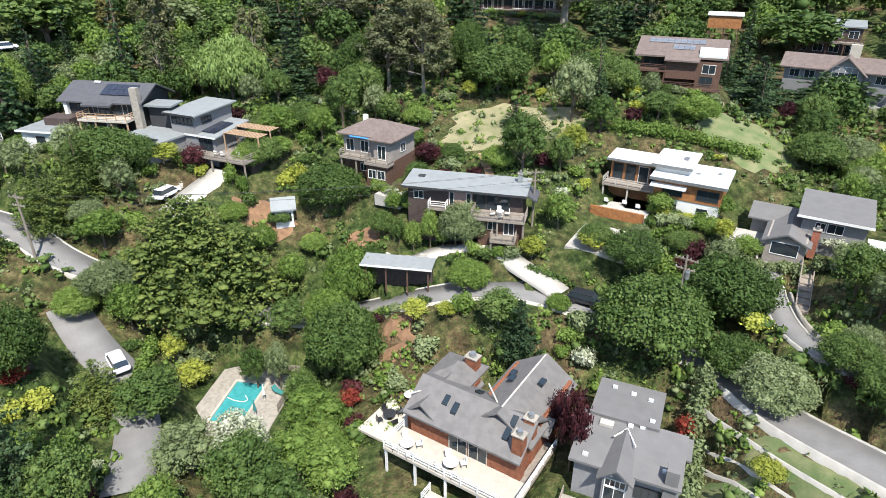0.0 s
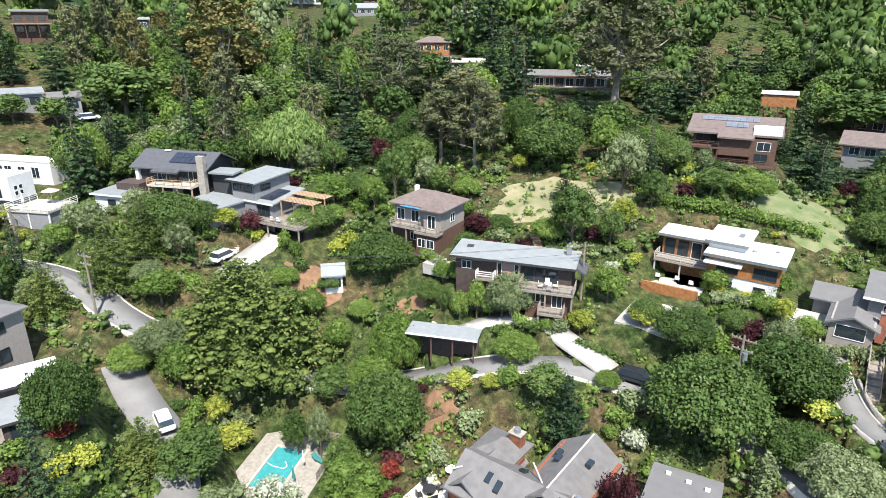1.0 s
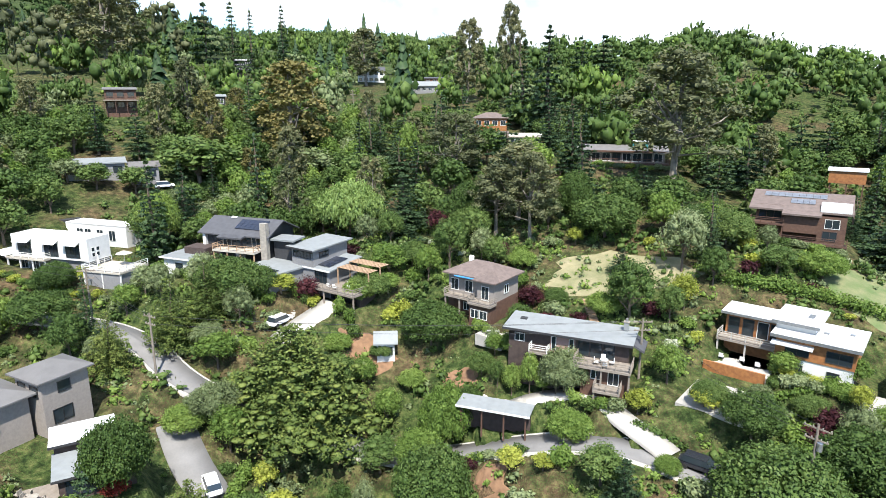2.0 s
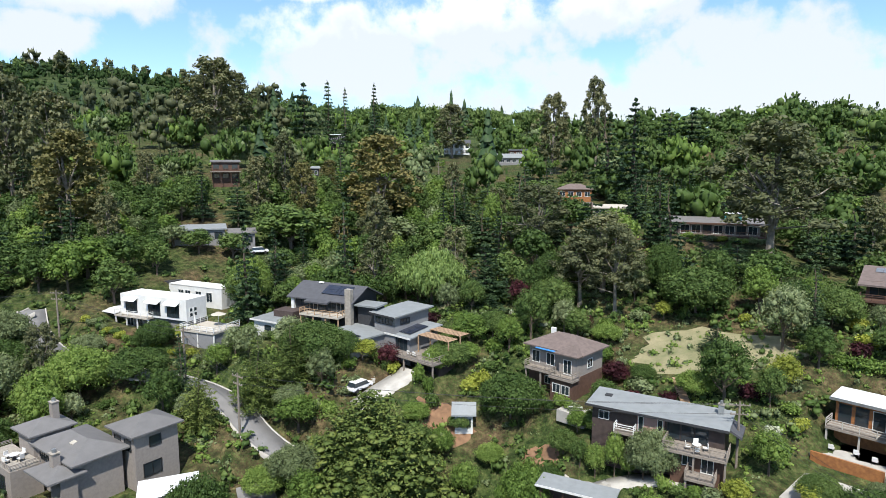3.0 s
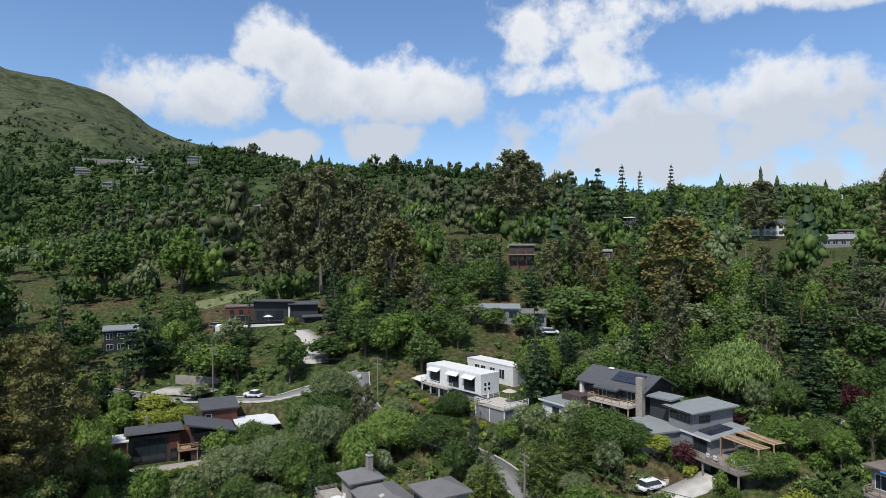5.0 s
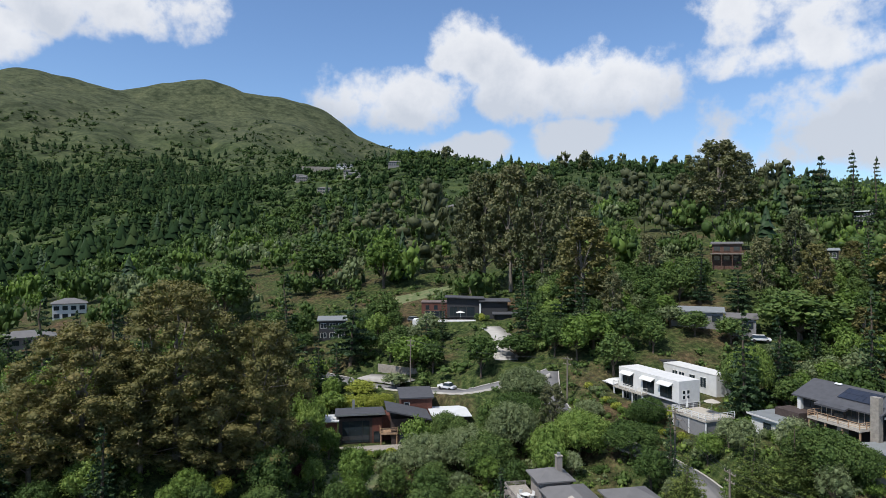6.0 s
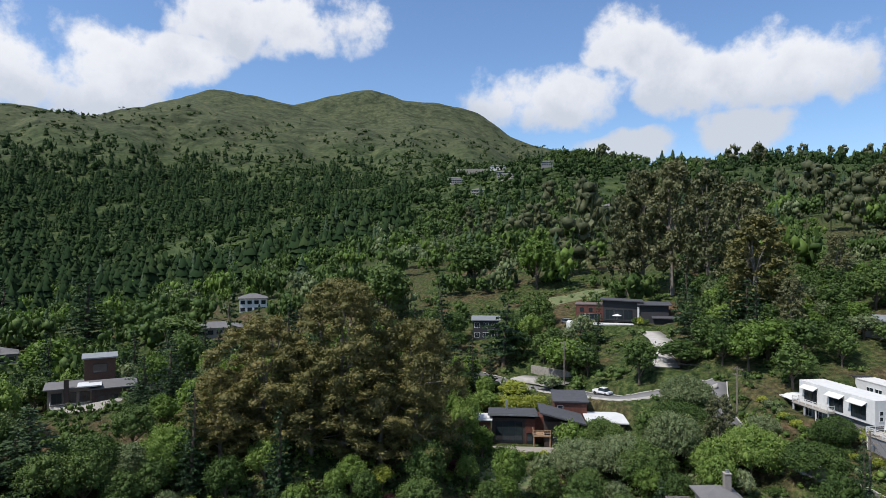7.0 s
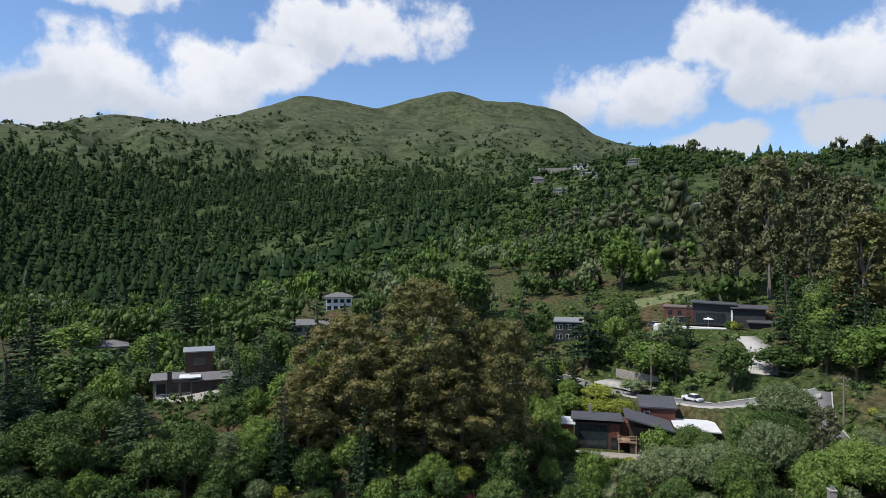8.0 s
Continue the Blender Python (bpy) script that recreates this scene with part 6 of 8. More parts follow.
clear_rect(-50.6, 50.4, 40, -2, 8, -4, 5)
wall(Nh, 0.3, 5.8, 1.0, 4.6, -3, 4.2, M_DARKWOOD)
shed_roof(Nh, 0.2, 6.0, 0.8, 4.7, 4.4, 4.5, M_ROOF_WHITE, 0.35, 0.22, M_CHARCOAL)
wall(Nh, 0.6, 7.6, -3.6, 1.0, -3, 2.8, M_DARKWOOD)
shed_roof(Nh, 0.4, 7.8, -3.8, 0.8, 2.95, 3.2, M_ROOF_BLUE, 0.35, 0.22, M_CHARCOAL)
window(Nh, "F", -3.6, 1.2, 0.5, 5.6, 1.8, M_CHARCOAL, 4)
window(Nh, "L", 0.6, -3.0, 0.5, 3.2, 1.8, M_CHARCOAL, 2)
deck(Nh, -4.6, 0.5, -4.6, 0.6, 0.2, M_DECK, "FL", M_DARKWOOD, 3.0)
for u, v in ((-3.4, -3.0), (-2.2, -1.4), (-1.0, -3.4), (-3.2, -0.6)):
    garden_chair(*local(-50.6, 50.4, 40, u, v), 19.8, 30 * u, M_STONE)
garden_table(*local(-50.6, 50.4, 40, -1.8, -2.4), 19.8, 0, 2, M_STONE, M_STONE, 0.55)

# ---- the red-brown house by the valley road ----
O = building("house", "modern red-brown timber house with tilted grey roofs", -118.4, 42.0, 22.0, 70)
clear_rect(-118.4, 42.0, 70, -4, 27, -6, 9)
wall(O, -3.2, -0.4, -3.4, 1.0, -3, 4.8, M_REDWOOD)
shed_roof(O, -3.3, -0.3, -3.6, 1.0, 5.0, 5.0, M_ROOF_WHITE, 0.25, 0.2)
wall(O, -0.2, 8.4, -2.2, 4.8, -3, 5.0, M_DARKWOOD)
wall(O, 6.4, 8.3, -2.3, -2.21, -3, 5.0, M_REDWOOD)
shed_roof(O, -0.4, 8.4, -2.6, 5.0, 5.9, 5.2, M_ROOF_DARK, 0.5, 0.25, M_METAL)
wall(O, 10.0, 17.0, -4.0, 2.0, -3, 5.0, M_DARKWOOD)
side_roof(O, 9.4, 17.4, -5.0, 2.2, 7.0, 5.1, M_ROOF_DARK, 0.4)
wall(O, 8.4, 10.0, -1.0, 3.0, -3, 5.0, M_REDWOOD)
deck(O, 7.8, 11.2, -4.4, -1.0, 2.4, M_TIMBER, "FLR", M_TIMBER, 2.5)
window(O, "F", -4.0, 11.6, 0.2, 4.0, 2.0, M_BLACK, 3)
window(O, "F", -2.2, 0.6, 0.3, 5.2, 4.1, M_BLACK, 3)
window(O, "F", -2.3, 6.7, 0.2, 1.2, 2.0, M_BLACK, 0)
window(O, "F", -3.4, -2.6, 1.6, 1.6, 2.0, M_BLACK, 0)
wall(O, 12.6, 19.0, 3.0, 8.6, -3, 7.4, M_REDWOOD)
shed_roof(O, 12.6, 19.0, 3.0, 8.6, 7.5, 8.3, M_ROOF_DARK, 0.4)
window(O, "F", 3.0, 13.2, 5.0, 1.0, 1.4, M_WHITE, 0)
wall(O, 18.6, 25.6, -2.6, 4.0, -3, 4.6, M_DARKWOOD)
shed_roof(O, 18.4, 26.0, -3.0, 4.2, 4.8, 5.0, M_ROOF_WHITE, 0.2, 0.2)
chimney(O, 2.8, 3.6, 5, 7.2, 0.5, 0.5, M_METAL, False)
box_part("terrace", 0.0, 17.0, -7.5, -4.2, -3, 0.1, M_STONE, O)
RW = tagged(box_part("retaining_wall", -6.5, 6.5, -0.2, 0.2, -1.5, 2.6, M_STONE), "grey stone retaining wall behind the turnout", "wall", kind="structure")
RW.matrix_world = pose(-146.5, 67.8, ground(-146.5, 67.8) - 0.6, 0, 0, 28)

# ---- the dark house on the terrace ----
Pd = building("house", "dark modern house of stepped charcoal and red blocks", -160.0, 98.0, 39.4, 59)
clear_rect(-160.0, 98.0, 59, -18, 15, -6, 7)
wall(Pd, -14.8, -6.5, 0.5, 6.0, -3, 4.8, M_REDWOOD)
shed_roof(Pd, -14.8, -6.5, 0.5, 6.0, 4.9, 5.0, M_ROOF_BROWN, 0.2)
wall(Pd, -7.0, 3.4, 0.0, 6.5, -3, 6.0, M_CHARCOAL)
side_roof(Pd, -7.2, 3.6, -0.4, 6.6, 6.5, 6.1, M_ROOF_DARK, 0.6)
wall(Pd, 3.0, 11.0, -1.6, 6.0, -4, 5.2, M_CHARCOAL)
shed_roof(Pd, 3.0, 11.4, -2.0, 6.2, 5.4, 5.6, M_ROOF_DARK, 0.5)
wall(Pd, 7.0, 14.2, -4.6, -1.0, -5, 1.8, M_CHARCOAL)
shed_roof(Pd, 6.8, 14.6, -5.0, -0.8, 2.0, 2.2, M_ROOF_DARK, 0.4)
box_part("garage_door", 8.6, 13.0, -4.72, -4.61, -3.4, -1.4, M_BLACK, Pd)
box_part("door_surround", 8.2, 13.4, -4.66, -4.605, -3.6, -1.0, M_WHITE, Pd)
box_part("pillar", 2.6, 3.1, -2.0, -1.6, -1, 4.6, M_WHITE, Pd)
for u in (-6.2, -3.6, -1.0):
    window(Pd, "F", 0.0, u, 0.4, 2.2, 3.0, M_BLACK, 1)
for u in (-13.5, -11.0):
    window(Pd, "F", 0.5, u, 2.6, 1.0, 1.2, M_BLACK, 0)
window(Pd, "F", 0.5, -13.8, 0.1, 6.0, 2.0, M_STONE, 3)
box_part("terrace", -17.0, 1.5, -6.0, 0.0, -3, 0.0, M_WHITE, Pd, "white terrace slab with front wall")
patio_umbrella(*local(-160.0, 98.0, 59, -3.0, -3.0), 39.4, M_WHITE, "open white parasol on the terrace", False)

# ---- the house under construction across the dip ----
Q = building("house", "dark unfinished three-level house on bare ground", -145.5, -37.4, 25.0, 104)
clear_rect(-145.5, -37.4, 104, -9, 12, -9, 7)
wall(Q, -8.0, 0.0, 0.0, 6.0, -3, 6.4, M_TAUPE)
shed_roof(Q, -8.2, 0.2, -0.4, 6.2, 6.6, 6.8, M_ROOF2, 0.5)
wall(Q, 0.0, 8.0, -3.0, 5.0, -4, 6.6, M_DARKWOOD)
gable_roof(Q, 0.0, 8.0, -3.0, 5.0, 6.6, 0.9, "x", M_ROOF2, M_DARKWOOD, 0.5)
wall(Q, -1.5, 4.5, 5.0, 10.0, -3, 11.5, M_BROWN)
shed_roof(Q, -1.5, 4.5, 5.0, 10.0, 11.7, 11.9, M_ROOF_BLUE, 0.5)
deck(Q, -7.5, 0.2, -3.0, -0.02, 2.9, M_CONCRETE, "FL", M_CONCRETE, 4)
for u in (-7.2, -4.6, -2.2):
    window(Q, "F", 0.0, u, 3.3, 1.7, 2.2, M_BLACK, 1)
for u in (1.0, 3.4, 5.8):
    window(Q, "F", -3.0, u, 3.2, 1.4, 1.6, M_BLACK, 0)
window(Q, "F", 5.0, 0.2, 8.4, 2.6, 1.8, M_BLACK, 1)
box_part("retaining_wall", -12.0, 1.0, -7.5, -6.8, -5, 0.6, M_CONCRETE, Q)
box_part("retaining_wall", -14.0, -2.0, -11.0, -10.4, -7, -1.6, M_CONCRETE, Q)
box_part("retaining_wall", 9.5, 15.0, 7.0, 7.5, -2, 6.0, M_STONE, Q)
for i in range(5):
    box_part("terrace_step", -13.5 + i * 0.9, -3.2 + i * 0.5, -10.2 + i * 1.5, -8.75 + i * 1.5, -7, -1.7 + i * 0.55, M_CONCRETE if i % 2 else M_STONE, Q, "raw stepped concrete terrace")
for u, v in ((9.0, -4.5), (10.5, -2.0), (11.6, 0.8)):
    box_part("timber_stack", u, u + 2.4, v, v + 0.5, -1.5, 0.5, M_TIMBER, Q, "stacked pale timber")
box_part("flat_roof", -2.6, 1.8, -3.6, 1.0, 7.0, 7.25, M_ROOF_WHITE, Q, "pale flat roof over the entrance")
chimney(Q, -4.6, -0.6, 0, 8.4, 0.9, 0.8, M_DARKWOOD, False)


# ---- smaller houses among the trees ----
def cottage(label, x, y, yaw, w, d, high, wallmat, roofmat, roof="shed", frame_mat=None, veranda=False, lift=0.0):
    h = building("house", label, x, y, ground(x, y) + lift, yaw)
    clear_rect(x, y, yaw, -w / 2, w / 2, -d / 2 - 4, d / 2)
    wall(h, -w / 2, w / 2, -d / 2, d / 2, -6, high, wallmat)
    if roof == "shed":
        shed_roof(h, -w / 2, w / 2, -d / 2, d / 2, high + 0.15, high + 0.7, roofmat, 0.5)
    elif roof == "hip":
        hip_roof(h, -w / 2, w / 2, -d / 2, d / 2, high + 0.1, 0.16 * d + 0.5, roofmat)
    else:
        gable_roof(h, -w / 2, w / 2, -d / 2, d / 2, high + 0.1, 0.2 * d + 0.4, "x", roofmat, wallmat)
    for k in range(max(1, round(high / 3))):
        n = max(2, int(w / 2.6))
        for i in range(n):
            u = -w / 2 + w * (i + 0.2) / n
            window(h, "F", -d / 2, u, high - 2.3 - 2.9 * k, w / n * 0.58, 1.4, frame_mat or M_WHITE, 1)
    if veranda:
        deck(h, -w / 2 - 0.5, w / 2 + 0.5, -d / 2 - 2.2, -d / 2 - 0.02, max(0.4, high - 3.0), M_DECK, "FLR", M_BROWN, 5)
    return h


cottage("tall brown house of stacked decks on the slope", -130.5, 176.0, 37, 8.5, 7, 7.5, M_BROWN, M_ROOF, "shed", M_BLACK, True)
cottage("dark house with a pale flat roof among trees", -116.0, 203.0, 30, 9, 6, 3.4, M_CHARCOAL, M_ROOF_BLUE, "shed", M_WHITE)
cottage("white two-storey house on the ridge", -97.0, 334.0, 16, 14, 8, 5.4, M_WHITE, M_ROOF_DARK, "gable", M_BLACK)
cottage("red-brown house on the ridge under trees", -57.8, 308.0, 11, 9, 7, 5, M_REDWOOD, M_ROOF_DARK)
cottage("tan house with a broad brown roof", -20.3, 209.0, 6, 10.5, 7, 3.4, M_WOOD, M_ROOF_BROWN, "hip", M_WHITE)
cottage("low house with a faded pink-grey roof", -16.7, 178.0, 5, 8, 6, 2.6, M_TAUPE, M_ROOF_BROWN, "gable")
cottage("low cream-roofed house beside the pines", -8.0, 184.0, 4, 9, 5, 2.4, M_TAUPE, M_CREAM, "shed")
cottage("low grey house with several flat roofs", -103.5, 128.0, 39, 12, 6, 3.0, M_GREYWALL, M_ROOF_BLUE, "shed", M_BLACK)
cottage("small grey wing of a low house", -94.0, 132.0, 37, 6, 5, 3.4, M_GREYWALL, M_ROOF, "shed", M_BLACK)
cottage("pale flat-roofed house on the hilltop", -390.0, 416.0, 43, 26, 12, 5.0, M_WHITE, M_ROOF_BLUE, "shed", M_BLACK)
cottage("white-framed house below the ridge", -157.0, 309.0, 27, 9, 7, 4.5, M_CHARCOAL, M_ROOF_WHITE, "shed")
cottage("long ridge house with a pale roof", -60.0, 296.0, 5, 14, 7, 3.2, M_GREYWALL, M_ROOF_BLUE, "gable")
cottage("grey house with a large window by the trees", -184.0, 63.0, 71, 8, 6, 5.0, M_CHARCOAL, M_ROOF_BLUE, "shed", M_WHITE)
cottage("small white-walled house beyond the gums", -275.0, -9.5, 92, 11, 8, 4.5, M_WHITE, M_ROOF2, "hip", M_BLACK)
cottage("low taupe house with hipped roof in the trees", -240.0, -20.0, 95, 15, 8, 3.0, M_TAUPE, M_ROOF2, "hip", M_BLACK)
cottage("grey-roofed low house in the valley garden", -236.0, -92.0, 111, 17, 9, 3.0, M_TAUPE, M_ROOF2, "hip", M_BLACK)
cottage("grey house at the valley's edge", -104.0, -54.0, 117, 8, 6, 3.0, M_GREYWALL, M_ROOF, "hip")
cottage("blue-grey house half hidden by trees", -188.0, -20.5, 96, 10, 7, 4.0, M_GREYWALL, M_ROOF2, "hip", M_WHITE, True)
cottage("dark shed roof behind the gum trees", -150.0, 34.0, 77, 6, 5, 3.6, M_CHARCOAL, M_ROOF2, "shed", M_BLACK)
cottage("brown house in the pines above the lawn", 84.0, 142.0, -30, 12, 7, 5.0, M_DARKWOOD, M_ROOF_BLUE, "shed", M_WHITE, True)
cottage("small garden house with grey gable roof", -23.4, 84.6, 15, 2.6, 2.8, 2.4, M_WHITE, M_ROOF_BLUE, "gable", M_WHITE)
for x, y, w, mat in ((-869, 402, 30, M_GREYWALL), (-990, 360, 26, M_WHITE), (-880, 330, 22, M_TAUPE), (-1010, 290, 24, M_WHITE), (-960, 280, 20, M_TAUPE), (-760, 250, 18, M_STONE), (-520, 300, 16, M_TAUPE), (-840, 318, 24, M_CREAM)):
    cottage("distant house on the far ridge", x, y, math.degrees(math.atan2(-x, y)), w, 12, 6, mat, M_ROOF, "hip", M_BLACK)
tagged(box_part("road_cut", -60, 60, -4, 4, -3, 7, M_STONE), "pale bare cut bank on the ridge", "bank", kind="structure").matrix_world = pose(-1060, 370, ground(-1060, 370), 0, 0, 72)


# ---- vehicles ----
def vehicle(label, x, y, yaw, paint, kind="car", z=None):
    t = building("car" if kind == "car" else "pickup_truck", label, x, y, (ground(x, y) + 0.18) if z is None else z, yaw, "car" if kind == "car" else "truck")
    bm = bmesh.new()
    add_box(bm, -2.2, 2.2, -0.9, 0.9, 0.35, 0.95)
    bmesh.ops.bevel(bm, geom=bm.edges[:], offset=0.14, segments=2, affect="EDGES")
    part("body", bm, paint, t)
    bm = bmesh.new()
    a, b = (-1.9, 0.9) if kind == "car" else (-0.6, 1.1)
    lo = [(a, -0.82, 0.94), (b + 0.5, -0.82, 0.94), (b + 0.5, 0.82, 0.94), (a, 0.82, 0.94)]
    hi = [(a + 0.35, -0.68, 1.55), (b - 0.1, -0.68, 1.55), (b - 0.1, 0.68, 1.55), (a + 0.35, 0.68, 1.55)]
    v = [bm.verts.new(p) for p in lo + hi]
    for f in ((0, 1, 5, 4), (1, 2, 6, 5), (2, 3, 7, 6), (3, 0, 4, 7)):
        bm.faces.new([v[i] for i in f])
    bm.faces.new(v[3::-1])
    bm.faces.new(v[4:])
    part("cabin_glass", bm, M_GLASS, t, "dark tinted windows")
    box_part("roof", a + 0.33, b - 0.08, -0.7, 0.7, 1.552, 1.6, paint, t)
    for u in (-1.35, 1.4):
        for s in (-0.85, 0.85):
            bm = bmesh.new()
            bmesh.ops.create_cone(bm, cap_ends=True, segments=14, radius1=0.34, radius2=0.34, depth=0.24, matrix=Matrix.Translation((u, s, 0.34)) @ Matrix.Rotation(radians(90), 4, "X"))
            part("wheel", bm, M_TYRE, t)
    for s in (-0.6, 0.6):
        box_part("headlight", 2.19, 2.23, s - 0.18, s + 0.18, 0.62, 0.78, M_WHITE, t)


M_CARWHITE = material("white_car_paint", (0.75, 0.75, 0.76), 0.25, spec=0.6, jitter=0.02)
M_CARDARK = material("dark_car_paint", (0.018, 0.02, 0.026), 0.2, spec=0.6, jitter=0.02)
vehicle("dark sport utility car parked by the road", 17.0, 63.3, -28, M_CARDARK)
vehicle("white van parked beside the driveway", -40.4, 85.2, 70, M_CARWHITE)
vehicle("white pickup truck parked on the road", -124.0, 69.6, 24, M_CARWHITE, "pickup")
vehicle("black car driving down the lane", -91.0, 77.2, -10, M_CARDARK)
vehicle("dark car parked on the steep street", 30.5, 46.0, -65, M_CARDARK)
vehicle("white car parked in the court", -37.6, 58.6, 130, M_CARWHITE)
vehicle("grey car parked on the terrace", -170.0, 84.0, 20, M_METAL)
vehicle("white car at the low grey house", -88.5, 131.0, 40, M_CARWHITE)

# ---- poles and wires ----
TOPS = []


def utility_pole(x, y, high, yaw, box=False):
    z = ground(x, y)
    t = building("utility_pole", "weathered wooden utility pole with crossarms", x, y, z, yaw, "pole", "utility poles")
    v, f = tube([(0, 0, -1.5), (0, 0, high * 0.5), (0, 0, high)], [0.17, 0.15, 0.11], 8)
    link("pole", v, f, M_POLE, t)
    for k, w in ((0.5, 1.2), (1.6, 1.0)):
        arm = box_part("crossarm", -w, w, -0.06, 0.06, high - k - 0.06, high - k + 0.06, M_POLE, t)
        for u in (-w + 0.1, -0.4, 0.4, w - 0.1):
            post(arm, u, 0, high - k + 0.061, high - k + 0.22, 0.09, M_STONE, "insulator")
    if box:
        bm = bmesh.new()
        bmesh.ops.create_cone(bm, cap_ends=True, segments=10, radius1=0.25, radius2=0.25, depth=0.8, matrix=Matrix.Translation((0.35, 0, high - 2.2)))
        part("transformer", bm, M_METAL, t)
    TOPS.append((x, y, z + high))


def wire(a, b, sag=0.8, dz=0.0, side=0.0):
    cu = bpy.data.curves.new("power_line", "CURVE")
    cu.dimensions, cu.bevel_depth = "3D", 0.018
    s = cu.splines.new("POLY")
    s.points.add(12)
    for i, p in enumerate(s.points):
        u = i / 12
        p.co = (a[0] + (b[0] - a[0]) * u + side, a[1] + (b[1] - a[1]) * u, a[2] + (b[2] - a[2]) * u - sag * 4 * u * (1 - u) + dz, 1)
    cu.materials.append(M_BLACK)
    tagged(new("power_line", cu), "thin black overhead power line", "wire")


utility_pole(-64.7, 75.4, 10.5, 20, True)
utility_pole(-51.5, 70.0, 9.0, -20)
utility_pole(24.6, 55.6, 11.5, -40, True)
utility_pole(-136.5, 66.5, 10.5, 30)
utility_pole(-97.5, 82.5, 9.0, 10)
utility_pole(-150.0, 225.0, 10.0, 10)
utility_pole(-66.0, 205.0, 10.0, 10)
utility_pole(12.0, 76.2, 8.0, 10)
for i, j in ((0, 1), (1, 7), (7, 2), (0, 4), (4, 3)):
    for dz, sd in ((-0.35, -0.6), (-0.35, 0.6), (-1.5, 0.3)):
        wire(TOPS[i], TOPS[j], 1.0, dz, sd)

# ---- terraced garden and parapet beside the steep street ----
def wall_strip(name, line, off, wide, top, mat, label):
    """A low wall that follows the street at a distance."""
    t = np.gradient(line[:, :2], axis=0)
    t /= np.linalg.norm(t, axis=1)[:, None]
    n = np.column_stack([-t[:, 1], t[:, 0]])
    l, r = line[:, :2] + n * (off + wide / 2), line[:, :2] + n * (off - wide / 2)
    z = ground_heights(line[:, 0] + n[:, 0] * off, line[:, 1] + n[:, 1] * off)
    k = len(line)
    v = np.concatenate([np.column_stack([p, z + h]) for h in (top, -1.2) for p in (l, r)])
    i = np.arange(k - 1)
    f = np.concatenate([np.stack([i, i + 1, i + 1 + k, i + k], 1), np.stack([i, i + 2 * k, i + 1 + 2 * k, i + 1], 1), np.stack([i + k, i + 1 + k, i + 1 + 3 * k, i + 3 * k], 1)])[:, ::-1]
    tagged(link(name, v, f, mat), label, "wall", kind="structure")


steep = BENCH[0][2]
steep = steep[(steep[:, 1] < 49) & (steep[:, 1] > 30) & (steep[:, 0] > 25)]
wall_strip("street_wall", steep, -2.7, 0.25, 0.9, M_CONCRETE, "grey parapet wall along the steep street")
for off in (-4.6, -6.0, -7.4):
    wall_strip("garden_wall", steep, off, 0.2, 0.4, M_CONCRETE, "pale low retaining wall of the terraced garden")
upper = BENCH[1][2]
upper = upper[upper[:, 1] < 62]
wall_strip("lane_wall", upper, 1.7, 0.3, 0.8, M_STONE, "grey retaining wall along the lane")
for x, y, reach in ((-160, 98, 30), (-145.5, -37.4, 34), (-138, -41, 34), (-85, 91, 13), (-78, 91, 12), (-112, 47, 10), (-130.5, 176, 34), (-116, 203, 34), (-20.3, 209, 40), (-8, 184, 30), (-184, 63, 28), (-103.5, 128, 22), (-95, 131, 22),
                    (15.7, 146, 18), (8, 147, 18), (41.5, 112.4, 9), (30, 78, 9), (-45, 93, 8), (-275, -9.5, 60), (-240, -20, 50), (-236, -92, 60), (-97, 334, 80), (-57.8, 308, 60), (-157, 309, 60), (-390, 416, 120), (73.5, 116, 12), (-152, 92, 26), (-168, 103, 30), (-60, 296, 60)):
    open_slope(x, y, reach if reach > 20 else reach * 0.6, 4.5 if reach > 20 else 3.6)
OPEN.extend([(-86.0, 86.0, 4.0), (-92.0, 86.5, 4.0), (-76.5, 88.0, 3.0), (-134.0, -34.0, 9.0), (-128.0, -40.0, 6.0), (-127.0, -30.0, 5.0), (-52.0, 68.5, 3.0), (-47.0, 67.5, 3.0), (-42.0, 46.5, 5.0), (-37.0, 45.0, 3.0)])


# ---- woods ----
# ---- trees of the gardens and hillside, one by one ----
plant("cypress", -33.1, 72.4, 14.3, 10.9)
plant("cypress", -52.9, 76.3, 11.1, 4.1)
plant("oak", -48.4, 85.4, 7.1, 7.4)
plant("oak", -45.2, 87.7, 4.7, 4.9)
plant("olive", -48.2, 77.5, 3.2, 3.4)
plant("olive", -41.4, 67.0, 4.6, 4.8)
plant("fresh", -44.3, 64.3, 3.8, 3.5)
plant("oak", -43.3, 51.0, 8.1, 4.9)
plant("cypress", -37.0, 53.2, 6.3, 3.3)
plant("oak", -31.1, 51.7, 5.7, 4.3)
plant("lime", -30.1, 60.6, 3.8, 2.5)
plant("blossom", -19.9, 46.2, 7.5, 3.5)
plant("olive", -24.5, 44.7, 5.6, 4.2)
plant("fresh", -13.9, 51.5, 6.1, 3.9)
plant("fresh", -14.0, 44.4, 6.2, 3.6)
plant("fresh", -10.2, 42.6, 5.8, 3.4)
plant("oak", -11.8, 61.0, 8.9, 6.3)
plant("fresh", -12.2, 71.8, 8.4, 4.8)
plant("fresh", -14.3, 66.2, 5.5, 4.3)
plant("olive", -19.6, 60.2, 7.3, 1.9)
plant("oak", -16.8, 86.5, 6.8, 6.7)
plant("willow", -38.1, 113.4, 10.9, 8.3)
plant("fir", -27.2, 113.6, 11.3, 6.4)
plant("oak", -23.0, 101.4, 4.5, 4.0)
plant("fresh", -26.3, 98.6, 5.9, 4.1)
